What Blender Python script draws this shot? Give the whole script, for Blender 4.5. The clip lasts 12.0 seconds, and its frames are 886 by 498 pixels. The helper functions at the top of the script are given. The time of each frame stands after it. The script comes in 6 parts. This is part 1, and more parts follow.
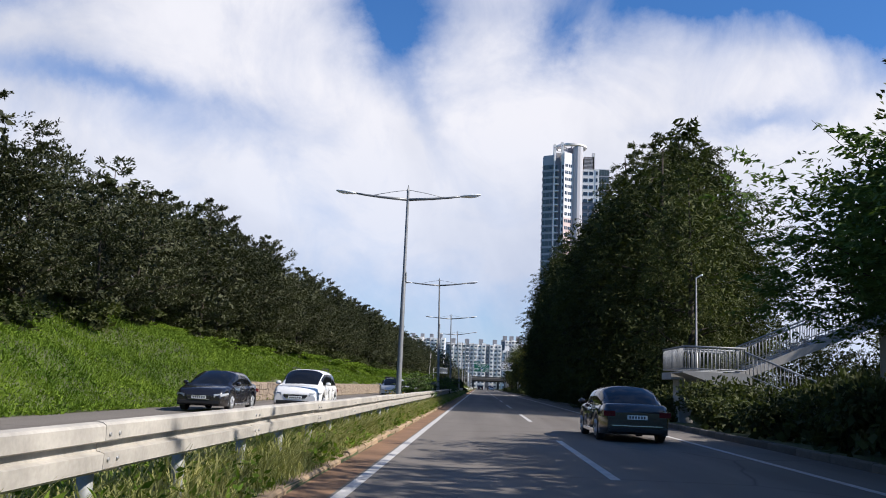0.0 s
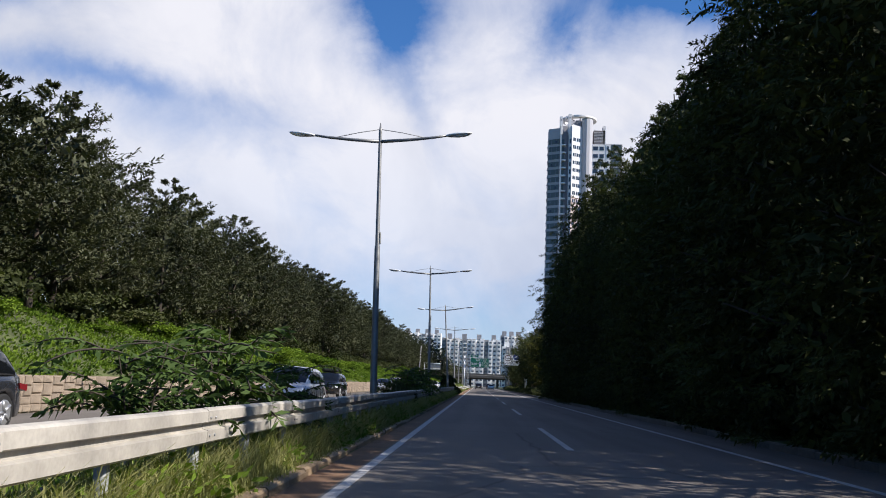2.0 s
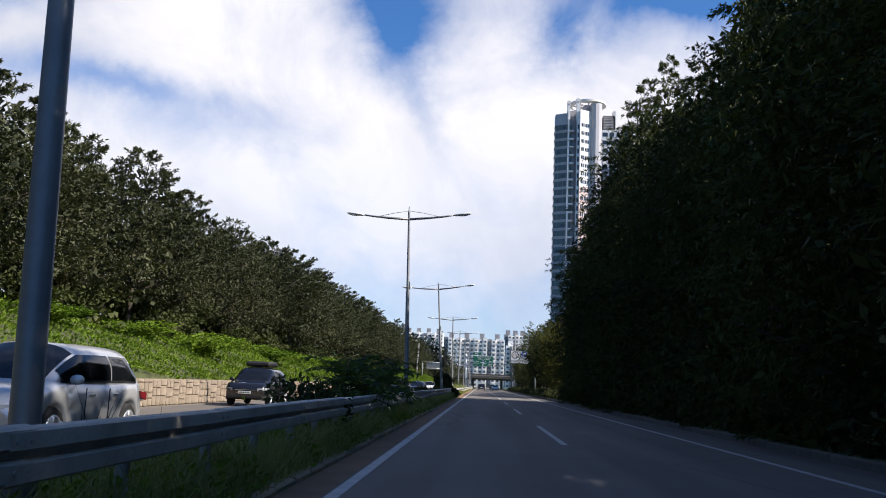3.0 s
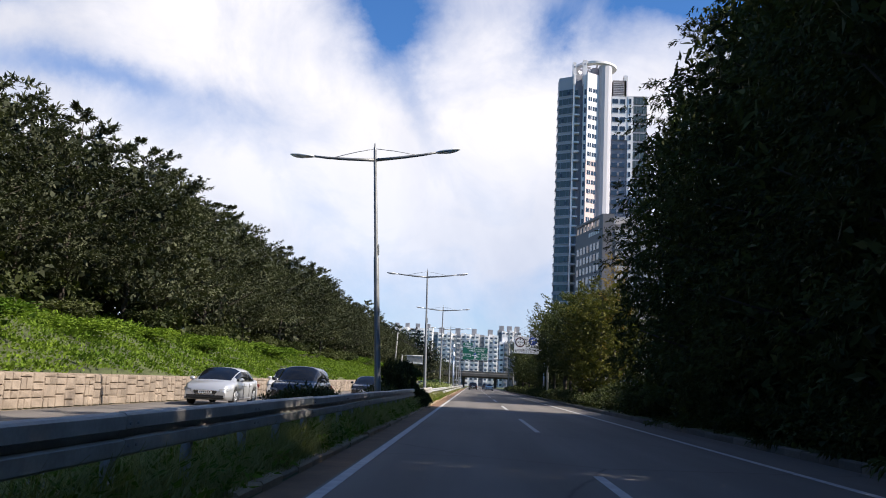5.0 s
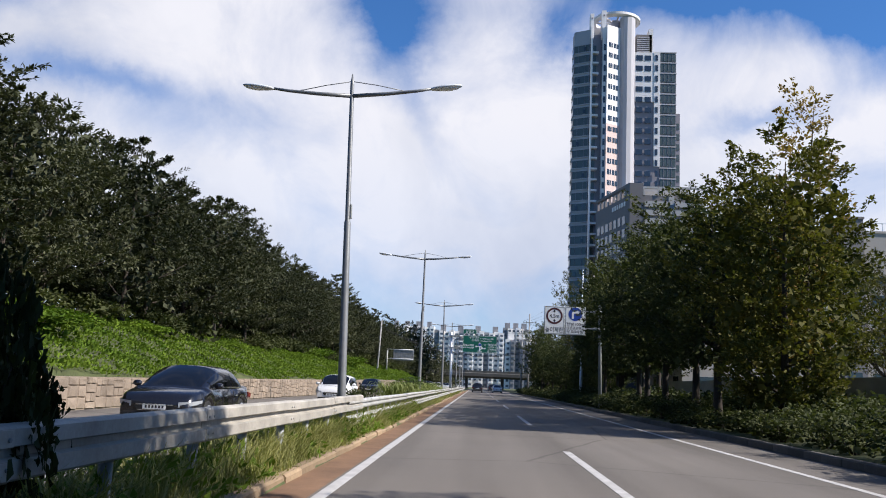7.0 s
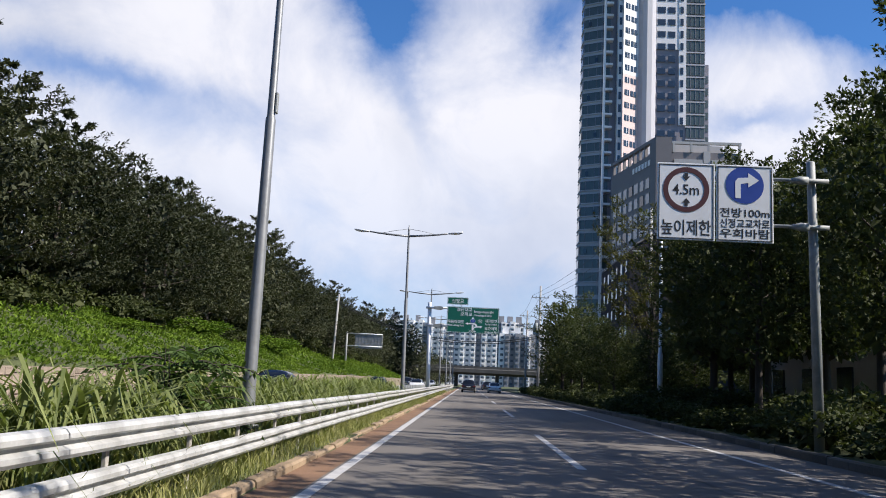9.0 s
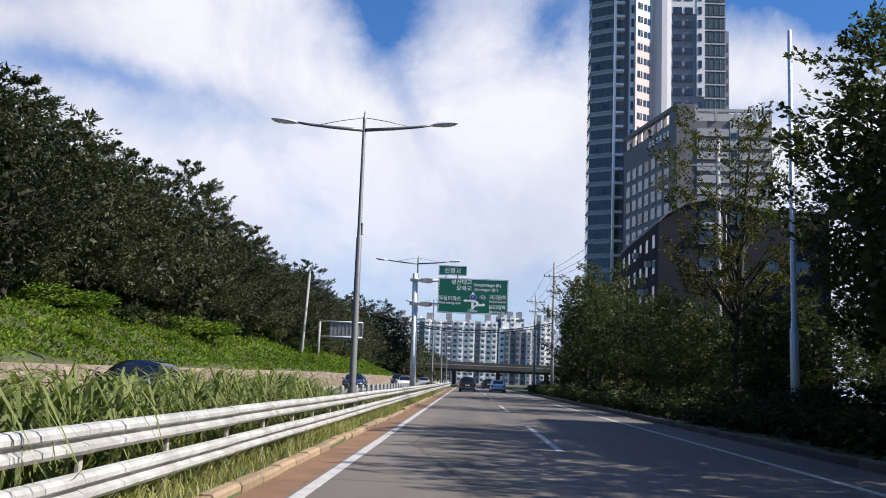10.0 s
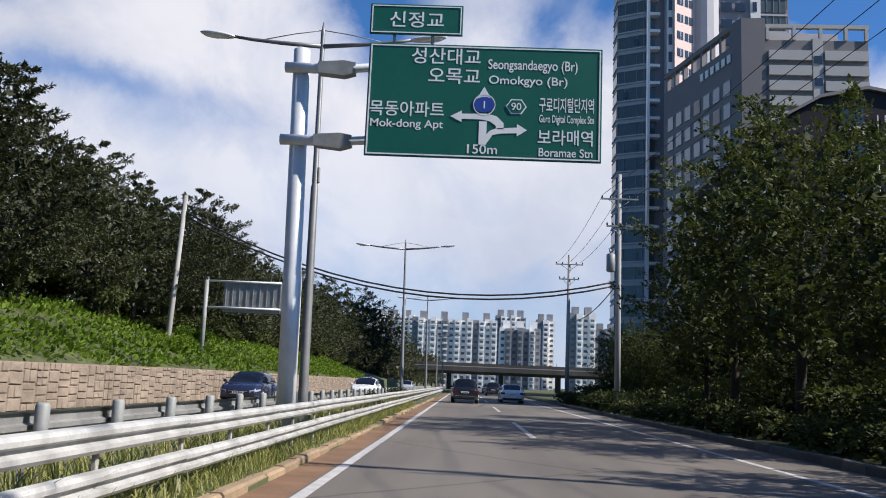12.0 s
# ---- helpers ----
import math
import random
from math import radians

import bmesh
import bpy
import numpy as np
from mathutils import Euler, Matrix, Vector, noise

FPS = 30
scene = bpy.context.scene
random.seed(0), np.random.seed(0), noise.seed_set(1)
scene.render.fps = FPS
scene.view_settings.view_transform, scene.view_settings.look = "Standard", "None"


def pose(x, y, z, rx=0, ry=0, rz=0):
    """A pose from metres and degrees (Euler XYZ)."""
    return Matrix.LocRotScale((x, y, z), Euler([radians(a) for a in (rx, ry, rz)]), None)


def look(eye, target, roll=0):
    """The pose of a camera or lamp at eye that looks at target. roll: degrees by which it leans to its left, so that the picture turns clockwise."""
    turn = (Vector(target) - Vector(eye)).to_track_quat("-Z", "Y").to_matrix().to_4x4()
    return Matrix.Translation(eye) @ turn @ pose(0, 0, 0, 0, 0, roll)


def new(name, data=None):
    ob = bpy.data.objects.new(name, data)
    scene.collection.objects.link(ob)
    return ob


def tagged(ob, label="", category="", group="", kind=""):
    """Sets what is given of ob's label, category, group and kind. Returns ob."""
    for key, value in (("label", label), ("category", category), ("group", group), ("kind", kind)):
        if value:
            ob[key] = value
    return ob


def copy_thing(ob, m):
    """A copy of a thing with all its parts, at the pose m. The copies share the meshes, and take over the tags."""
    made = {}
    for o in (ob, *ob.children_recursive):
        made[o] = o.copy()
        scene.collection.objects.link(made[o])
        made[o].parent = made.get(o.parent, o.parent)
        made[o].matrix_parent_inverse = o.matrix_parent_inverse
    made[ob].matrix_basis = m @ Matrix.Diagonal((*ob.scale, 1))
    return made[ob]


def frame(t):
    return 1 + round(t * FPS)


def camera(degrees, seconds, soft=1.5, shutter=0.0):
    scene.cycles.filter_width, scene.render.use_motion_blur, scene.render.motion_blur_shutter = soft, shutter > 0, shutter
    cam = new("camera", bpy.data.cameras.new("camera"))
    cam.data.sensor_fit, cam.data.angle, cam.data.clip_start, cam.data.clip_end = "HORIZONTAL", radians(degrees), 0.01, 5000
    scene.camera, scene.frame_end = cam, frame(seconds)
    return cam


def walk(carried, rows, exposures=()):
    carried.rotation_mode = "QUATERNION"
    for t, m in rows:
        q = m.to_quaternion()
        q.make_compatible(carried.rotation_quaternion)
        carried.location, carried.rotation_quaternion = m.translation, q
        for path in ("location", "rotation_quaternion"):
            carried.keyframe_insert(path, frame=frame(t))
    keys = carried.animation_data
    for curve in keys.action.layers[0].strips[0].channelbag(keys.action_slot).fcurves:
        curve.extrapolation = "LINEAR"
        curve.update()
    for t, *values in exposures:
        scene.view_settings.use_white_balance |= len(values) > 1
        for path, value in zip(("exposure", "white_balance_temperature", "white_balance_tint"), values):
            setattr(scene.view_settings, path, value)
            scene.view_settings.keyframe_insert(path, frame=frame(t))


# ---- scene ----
cam = camera(54.0, 12.0, soft=1.0)
EYE = 1.280
# seconds, x, y, yaw, pitch, lean
ROWS = [
    (0, 1.521, 0.000, 2.755, 8.877, 2.450),
    (0.5, 1.533, 9.374, 2.690, 9.052, 2.022),
    (1, 1.546, 18.671, 2.489, 8.861, 1.626),
    (1.5, 1.558, 27.912, 2.491, 8.807, 2.513),
    (2, 1.570, 37.481, 2.638, 8.758, 2.525),
    (2.5, 1.581, 47.378, 2.622, 8.801, 2.751),
    (3, 1.592, 57.112, 2.824, 8.803, 2.446),
    (5, 1.633, 95.204, 2.331, 8.727, 2.841),
    (5.5, 1.642, 104.856, 2.377, 8.795, 2.673),
    (6, 1.651, 114.271, 2.459, 8.989, 2.547),
    (6.5, 1.660, 123.694, 2.538, 8.879, 2.612),
    (7, 1.669, 133.157, 2.561, 8.800, 2.522),
    (9, 1.699, 171.043, 2.027, 8.653, 2.783),
    (9.5, 1.705, 180.316, 2.007, 8.848, 2.534),
    (10, 1.712, 189.572, 1.902, 8.513, 2.520),
    (10.5, 1.718, 199.042, 1.902, 8.815, 2.568),
    (11, 1.724, 208.358, 2.065, 9.245, 2.226),
    (11.5, 1.729, 217.704, 1.969, 9.460, 1.697),
    (12, 1.734, 227.066, 1.718, 8.779, 2.466),
]


def eye_pose(x, y, yaw, pitch, lean):
    a, b = radians(yaw), radians(pitch)
    way = Vector((-math.sin(a) * math.cos(b), math.cos(a) * math.cos(b), math.sin(b)))
    eye = Vector((x, y, EYE))
    return look(eye, eye + way, lean)


# the filming camera darkens a little in the bright stretches
EXPOSURES = ((0.0, 0.68), (0.5, 0.56), (1.0, 0.50), (1.5, 0.56), (2.0, 0.66), (2.5, 0.76), (3.0, 0.86), (6.0, 0.87), (7.0, 0.68), (9.0, 0.74), (10.5, 0.73), (11.5, 0.66), (12.0, 0.60))
walk(cam, [(t, eye_pose(*r)) for t, *r in ROWS], [(t, e, 6650 if 2.7 < t < 6.8 else 6430, 14) for t, e in EXPOSURES])

# ---- sun and sky ----
SUN_AZ, SUN_EL = radians(-13), radians(42)     # azimuth from +x towards +y
to_sun = Vector((math.cos(SUN_AZ) * math.cos(SUN_EL), math.sin(SUN_AZ) * math.cos(SUN_EL), math.sin(SUN_EL)))
sun = new("sun", bpy.data.lights.new("sun", "SUN"))
sun.data.energy, sun.data.angle, sun.data.color = 5.0, radians(0.55), (1.0, 0.95, 0.86)
sun.matrix_world = look((60, 100, 120), Vector((60, 100, 120)) - to_sun)


class Nodes:
    """A short way to write node trees."""

    def __init__(self, tree):
        self.tree = tree

    def add(self, kind, props=None, **sockets):
        n = self.tree.nodes.new(kind)
        for k, v in (props or {}).items():
            setattr(n, k, v)
        for k, v in sockets.items():
            key = int(k[1:]) if k[0] == "i" and k[1:].isdigit() else k.replace("_", " ")
            if isinstance(v, bpy.types.NodeSocket):
                self.tree.links.new(v, n.inputs[key])
            else:
                n.inputs[key].default_value = v
        return n

    def math(self, op, a, b=0.0, c=0.0, clamp=False):
        return self.add("ShaderNodeMath", {"operation": op, "use_clamp": clamp}, i0=a, i1=b, i2=c).outputs[0]

    def ramp(self, fac, stops, interp="LINEAR"):
        n = self.add("ShaderNodeValToRGB", None, i0=fac)
        n.color_ramp.interpolation = interp
        while len(n.color_ramp.elements) < len(stops):
            n.color_ramp.elements.new(0.5)
        for e, (p, c) in zip(n.color_ramp.elements, stops):
            e.position, e.color = p, (*c, 1) if len(c) == 3 else c
        return n.outputs[0]

    def mix(self, fac, a, b, blend="MIX"):
        n = self.add("ShaderNodeMix", {"data_type": "RGBA", "blend_type": blend})
        for k, v in ((0, fac), (6, a), (7, b)):
            if isinstance(v, bpy.types.NodeSocket):
                self.tree.links.new(v, n.inputs[k])
            else:
                n.inputs[k].default_value = v if k == 0 or len(v) == 4 else (*v, 1)
        return n.outputs[2]

    def noise(self, vec, scale, detail=4.0, rough=0.55, dist=0.0):
        return self.add("ShaderNodeTexNoise", None, Vector=vec, Scale=scale, Detail=detail, Roughness=rough, Distortion=dist).outputs[0]


world = bpy.data.worlds.new("sky")
scene.world = world
world.use_nodes = True
world.node_tree.nodes.clear()
W = Nodes(world.node_tree)
way = W.add("ShaderNodeTexCoord").outputs["Generated"]
sky = W.add("ShaderNodeTexSky", {"sky_type": "NISHITA", "sun_disc": False, "sun_elevation": SUN_EL,
                                 "sun_rotation": math.pi / 2 - SUN_AZ, "air_density": 1.0, "dust_density": 0.6, "ozone_density": 2.5}, Vector=way).outputs[0]
sep = W.add("ShaderNodeSeparateXYZ", None, i0=way)
vx, vy, vz = sep.outputs
ahead = W.math("MAXIMUM", vy, 0.02)
wob = W.add("ShaderNodeTexNoise", {"noise_dimensions": "3D"}, Vector=way, Scale=3.2, Detail=8.0, Roughness=0.62)
wsep = W.add("ShaderNodeSeparateXYZ", None, i0=wob.outputs["Color"])
u = W.math("ADD", W.math("DIVIDE", vx, ahead), W.math("MULTIPLY_ADD", wsep.outputs[0], 0.26, -0.13))
v = W.math("ADD", W.math("DIVIDE", vz, ahead), W.math("MULTIPLY_ADD", wsep.outputs[1], 0.20, -0.10))


def gap(cu, cv, ru, rv, tilt, gain):
    """A soft opening in the cloud, an oval in the plane ahead."""
    c, s = math.cos(radians(tilt)), math.sin(radians(tilt))
    du, dv = W.math("SUBTRACT", u, cu), W.math("SUBTRACT", v, cv)
    a = W.math("DIVIDE", W.math("ADD", W.math("MULTIPLY", du, c), W.math("MULTIPLY", dv, s)), ru)
    b = W.math("DIVIDE", W.math("SUBTRACT", W.math("MULTIPLY", dv, c), W.math("MULTIPLY", du, s)), rv)
    q = W.math("ADD", W.math("MULTIPLY", a, a), W.math("MULTIPLY", b, b))
    return W.math("MULTIPLY", W.math("POWER", 2.718, W.math("MULTIPLY", q, -1.0)), gain)


blue = gap(-0.11, 0.465, 0.08, 0.085, 0, 0.98)
for args in ((-0.115, 0.375, 0.040, 0.060, 8, 0.45), (-0.095, 0.31, 0.020, 0.04, 14, 0.2), (-0.46, 0.345, 0.15, 0.026, -10, 0.72), (-0.36, 0.29, 0.14, 0.03, -4, 0.30),
             (0.38, 0.465, 0.30, 0.066, 6, 1.0), (0.10, 0.40, 0.05, 0.03, 50, 0.55), (0.33, 0.31, 0.085, 0.018, 8, 0.55), (0.50, 0.40, 0.10, 0.03, 25, 0.5), (0.26, 0.475, 0.22, 0.040, 2, 0.55), (0.46, 0.435, 0.14, 0.035, 14, 0.45),
             (0.46, 0.22, 0.07, 0.035, 20, 0.30), (-0.16, 0.10, 0.25, 0.045, 0, 0.30), (0.06, 0.08, 0.2, 0.04, 0, 0.22), (-0.60, 0.46, 0.12, 0.03, 20, 0.6)):
    blue = W.math("ADD", blue, gap(*args))
high = W.noise(way, 1.7, 7, 0.6, 0.4)
wide = W.ramp(high, [(0.62, (1, 1, 1)), (0.80, (0.75, 0.75, 0.75))])
front = W.ramp(vy, [(0.60, (0, 0, 0)), (0.78, (1, 1, 1))])
topped = W.ramp(vz, [(0.42, (1, 1, 1)), (0.55, (0, 0, 0))])
near = W.math("MULTIPLY", front, topped)
opening = W.mix(near, wide, blue)
fine = W.noise(way, 8.0, 9, 0.62, 0.6)
opening = W.math("ADD", opening, W.math("MULTIPLY_ADD", fine, 1.0, -0.51), clamp=True)
veil = W.ramp(vz, [(0.0, (0.37, 0.43, 0.52)), (0.12, (0.42, 0.46, 0.53)), (0.30, (0.51, 0.52, 0.545))])
soft = W.ramp(W.noise(way, 4.0, 7, 0.55, 0.4), [(0.30, (0.80, 0.835, 0.90)), (0.58, (1.08, 1.08, 1.08))])
cloud = W.mix(1.0, veil, soft, "MULTIPLY")
deep = W.mix(1.0, sky, (0.031, 0.060, 0.090), "MULTIPLY")
colour = W.mix(opening, cloud, deep)
back = W.add("ShaderNodeBackground", None, Color=colour, Strength=1.0)
W.add("ShaderNodeOutputWorld", None, Surface=back.outputs[0])

# ---- materials ----
def material(name, base, rough=0.7, metal=0.0, spread=0.15, scale=3.0, fine=40.0, bump=0.1, tint=None, per_object=0.0, spec=0.4, streak=None, island=0.0):
    """A surface with stains at one scale and grain at another, and a fine relief. base: linear colour."""
    m = bpy.data.materials.new(name)
    m.use_nodes = True
    m.node_tree.nodes.clear()
    N = Nodes(m.node_tree)
    co = N.add("ShaderNodeTexCoord").outputs["Object"]
    if streak:
        co = N.add("ShaderNodeMapping", None, Vector=co, Scale=streak).outputs[0]
    big, small = N.noise(co, scale, 5, 0.6), N.noise(co, fine, 3, 0.6)
    dark = tuple(c * (1 - spread) for c in base)
    lite = tuple(min(1, c * (1 + spread)) for c in (tint or base))
    col = N.ramp(big, [(0.3, dark), (0.7, lite)])
    col = N.mix(0.5, col, N.ramp(small, [(0.25, (1 - spread,) * 3), (0.75, (1 + spread * 0.6,) * 3)]), "MULTIPLY")
    if per_object or island:
        rnd = N.add("ShaderNodeObjectInfo").outputs["Random"] if per_object else N.add("ShaderNodeNewGeometry").outputs["Random Per Island"]
        k = per_object or island
        g = N.math("MULTIPLY_ADD", rnd, 2 * k, 1 - k)
        gg = N.add("ShaderNodeCombineXYZ", None, i0=g, i1=g, i2=g).outputs[0]
        col = N.mix(1.0, col, gg, "MULTIPLY")
    r = N.math("MULTIPLY_ADD", big, 0.2, rough - 0.1, clamp=True)
    b = N.add("ShaderNodeBump", None, Strength=bump, Distance=0.02, Height=small)
    s = N.add("ShaderNodeBsdfPrincipled", None, Base_Color=col, Roughness=r, Metallic=metal, Normal=b.outputs[0])
    s.inputs["Specular IOR Level"].default_value = spec
    N.add("ShaderNodeOutputMaterial", None, Surface=s.outputs[0])
    return m


def leaf_material(name, dark, light, glow=0.35, rough=0.65, patch=0.25):
    """Leaves: each its own shade, in patches of older and younger growth, with light passing through."""
    m = bpy.data.materials.new(name)
    m.use_nodes = True
    m.node_tree.nodes.clear()
    N = Nodes(m.node_tree)
    isl = N.add("ShaderNodeNewGeometry").outputs["Random Per Island"]
    co = N.add("ShaderNodeTexCoord").outputs["Object"]
    info = N.add("ShaderNodeObjectInfo").outputs["Random"]
    f = N.math("ADD", N.math("MULTIPLY_ADD", isl, 0.26, 0.06), N.math("MULTIPLY_ADD", N.noise(co, patch, 3, 0.6), 1.2, -0.4))
    f = N.math("ADD", f, N.math("MULTIPLY_ADD", N.noise(co, 1.7, 2, 0.5), 0.9, -0.34))
    f = N.math("ADD", f, N.math("MULTIPLY_ADD", info, 0.3, -0.15), clamp=True)
    col = N.ramp(f, [(0.1, dark), (0.9, light)])
    s = N.add("ShaderNodeBsdfPrincipled", None, Base_Color=col, Roughness=rough)
    s.inputs["Specular IOR Level"].default_value = 0.12
    t = N.add("ShaderNodeBsdfTranslucent", None, Color=N.mix(1.0, col, (1.0, 1.15, 0.5), "MULTIPLY"))
    x = N.add("ShaderNodeMixShader", None, i0=glow, i1=s.outputs[0], i2=t.outputs[0])
    N.add("ShaderNodeOutputMaterial", None, Surface=x.outputs[0])
    return m


def asphalt_material():
    m = bpy.data.materials.new("asphalt")
    m.use_nodes = True
    m.node_tree.nodes.clear()
    N = Nodes(m.node_tree)
    co = N.add("ShaderNodeTexCoord").outputs["Object"]
    lane = N.add("ShaderNodeMapping", None, Vector=co, Scale=(1.0, 0.04, 1.0)).outputs[0]
    tracks = N.noise(lane, 0.9, 3, 0.5)
    patch = N.noise(co, 0.12, 5, 0.6)
    grit = N.noise(co, 60, 3, 0.7)
    col = N.ramp(tracks, [(0.3, (0.106, 0.095, 0.083)), (0.7, (0.160, 0.144, 0.127))])
    col = N.mix(0.6, col, N.ramp(patch, [(0.35, (0.82, 0.82, 0.83)), (0.65, (1.12, 1.1, 1.08))]), "MULTIPLY")
    col = N.mix(0.7, col, N.ramp(grit, [(0.3, (0.7, 0.7, 0.7)), (0.7, (1.2, 1.2, 1.2))]), "MULTIPLY")
    vor = N.add("ShaderNodeTexVoronoi", {"feature": "DISTANCE_TO_EDGE"}, Vector=N.mix(0.2, co, N.add("ShaderNodeTexNoise", None, Vector=co, Scale=0.8, Detail=4.0).outputs["Color"]), Scale=0.16)
    crack = N.ramp(vor.outputs["Distance"], [(0.0, (0.45, 0.45, 0.45)), (0.006, (1, 1, 1))])
    col = N.mix(0.8, col, crack, "MULTIPLY")
    b = N.add("ShaderNodeBump", None, Strength=0.25, Distance=0.01, Height=grit)
    s = N.add("ShaderNodeBsdfPrincipled", None, Base_Color=col, Roughness=0.85, Normal=b.outputs[0])
    s.inputs["Specular IOR Level"].default_value = 0.3
    N.add("ShaderNodeOutputMaterial", None, Surface=s.outputs[0])
    return m


def glass_material(name, tint, rough=0.06, spec=0.6):
    m = material(name, tint, rough=rough + 0.05, spread=0.2, scale=0.6, fine=8, bump=0.0, spec=spec)
    return m


M_ASPHALT = asphalt_material()
M_PAINT = material("road_paint", (0.41, 0.40, 0.385), 0.75, spread=0.25, scale=3, fine=60)
M_SOIL = material("red_brown_gutter", (0.175, 0.10, 0.057), 0.95, spread=0.3, scale=1.2, fine=50, bump=0.3)
M_KERB = material("worn_kerb_concrete", (0.27, 0.195, 0.12), 0.9, spread=0.3, scale=2, fine=30, bump=0.3, per_object=0.22)
M_GROUND = material("earth_and_moss", (0.060, 0.072, 0.026), 0.95, spread=0.45, scale=0.5, fine=12, bump=0.5)
M_RAIL = material("weathered_white_rail", (0.31, 0.29, 0.255), 0.6, spread=0.2, scale=1.5, fine=24, bump=0.05, tint=(0.37, 0.345, 0.30))
M_RAIL_WHITE = material("cleaner_white_rail", (0.33, 0.325, 0.30), 0.5, spread=0.3, scale=1.1, fine=24, bump=0.05, tint=(0.43, 0.43, 0.415))
M_RAIL_DARK = material("dirty_galvanised_rail", (0.30, 0.30, 0.29), 0.55, metal=0.4, spread=0.25, scale=2, fine=24)
M_POST = material("galvanised_post", (0.25, 0.26, 0.25), 0.6, metal=0.15, spread=0.2, scale=3, fine=20)
M_POLE = material("lamp_pole_paint", (0.185, 0.19, 0.19), 0.45, metal=0.3, spread=0.15, scale=2, fine=18)
M_STEEL_LIGHT = material("pale_steel", (0.62, 0.64, 0.65), 0.45, metal=0.2, spread=0.1, scale=2, fine=18)
M_STONE = material("buff_cladding_stone", (0.25, 0.200, 0.150), 0.9, spread=0.30, scale=0.9, fine=18, bump=0.6, per_object=0.10)
M_STONE_ISL = material("buff_cladding_stone_far", (0.25, 0.198, 0.150), 0.9, spread=0.30, scale=0.9, fine=18, bump=0.6, island=0.09)
M_JOINT = material("dusty_mortar", (0.235, 0.187, 0.14), 0.95, spread=0.25)
M_CONCRETE = material("stained_concrete", (0.33, 0.32, 0.30), 0.9, spread=0.2, scale=0.6, fine=14, bump=0.2)
# roadside kerb: some dirt, the base colour lowered further to imitate shade
M_KERB_DIRTY_SHADED = material("dirty_shade_dark_kerb_concrete", (0.085, 0.08, 0.07), 0.95, spread=0.4, scale=0.8, fine=20, bump=0.4, per_object=0.25)
M_LEAF_DARK = leaf_material("cherry_leaves", (0.010, 0.015, 0.007), (0.112, 0.118, 0.068), 0.15)
M_LEAF_CONIFER = leaf_material("dawn_redwood_leaves", (0.010, 0.016, 0.005), (0.082, 0.094, 0.028), 0.18)
M_LEAF_YELLOW = leaf_material("yellowing_leaves", (0.026, 0.038, 0.010), (0.145, 0.130, 0.030), 0.3)
M_LEAF_AUTUMN = leaf_material("autumn_leaves", (0.10, 0.075, 0.025), (0.32, 0.20, 0.07), 0.4)
M_LEAF_MID = leaf_material("shrub_leaves", (0.016, 0.025, 0.009), (0.096, 0.106, 0.042), 0.25)
M_LEAF_THICKET = leaf_material("thicket_leaves", (0.008, 0.013, 0.005), (0.075, 0.092, 0.036), 0.22)
M_LEAF_OLIVE = leaf_material("olive_tree_leaves", (0.030, 0.036, 0.010), (0.120, 0.105, 0.030), 0.3)
M_LEAF_FERN = leaf_material("tree_of_heaven_leaves", (0.028, 0.055, 0.014), (0.105, 0.160, 0.045), 0.28)
M_COVER = leaf_material("ground_cover_leaves", (0.054, 0.104, 0.013), (0.175, 0.250, 0.031), 0.3, rough=0.95, patch=0.35)
M_GRASS = leaf_material("verge_grass", (0.105, 0.130, 0.034), (0.360, 0.340, 0.140), 0.35, patch=0.8)
M_REED = leaf_material("tall_grass_blades", (0.045, 0.070, 0.020), (0.250, 0.275, 0.105), 0.3, patch=1.2)
M_FLOWER = material("yellow_petals", (0.48, 0.32, 0.02), 0.6, spread=0.1)
M_BARK = material("tree_bark", (0.045, 0.036, 0.028), 0.95, spread=0.35, scale=3, fine=25, bump=0.6, streak=(1, 1, 0.25))
M_WHITE_WALL = material("off_white_render", (0.66, 0.65, 0.62), 0.8, spread=0.06, scale=0.15, fine=3, bump=0.02)
M_GREEN_SIGN = material("green_sign_sheet", (0.006, 0.105, 0.068), 0.4, spread=0.08, scale=1, fine=10, bump=0.0)
M_SIGN_WHITE = material("white_sign_sheet", (0.75, 0.76, 0.75), 0.45, spread=0.05, scale=1, fine=10, bump=0.0)
M_SIGN_BLACK = material("black_sign_ink", (0.02, 0.02, 0.022), 0.5, spread=0.1)
M_SIGN_RED = material("faded_dark_red_ink", (0.075, 0.022, 0.024), 0.5, spread=0.1)
M_SIGN_BLUE = material("blue_sign_ink", (0.02, 0.06, 0.30), 0.45, spread=0.08)
M_CABLE = material("black_cable", (0.015, 0.015, 0.016), 0.6, spread=0.1)
M_RAILING = material("grey_railing_paint", (0.20, 0.21, 0.22), 0.5, spread=0.15, scale=2, fine=18)


# ---- building tools ----
def box(bm, x0, x1, y0, y1, z0, z1, chamfer=0.0):
    """A box in bm, with chamfered edges where asked."""
    r = bmesh.ops.create_cube(bm, size=1.0, matrix=Matrix.Translation(((x0 + x1) / 2, (y0 + y1) / 2, (z0 + z1) / 2)) @ Matrix.Diagonal((x1 - x0, y1 - y0, z1 - z0, 1)))
    if chamfer:
        edges = list({e for v in r["verts"] for e in v.link_edges})
        bmesh.ops.bevel(bm, geom=edges, offset=chamfer, segments=1, affect="EDGES", profile=0.5)


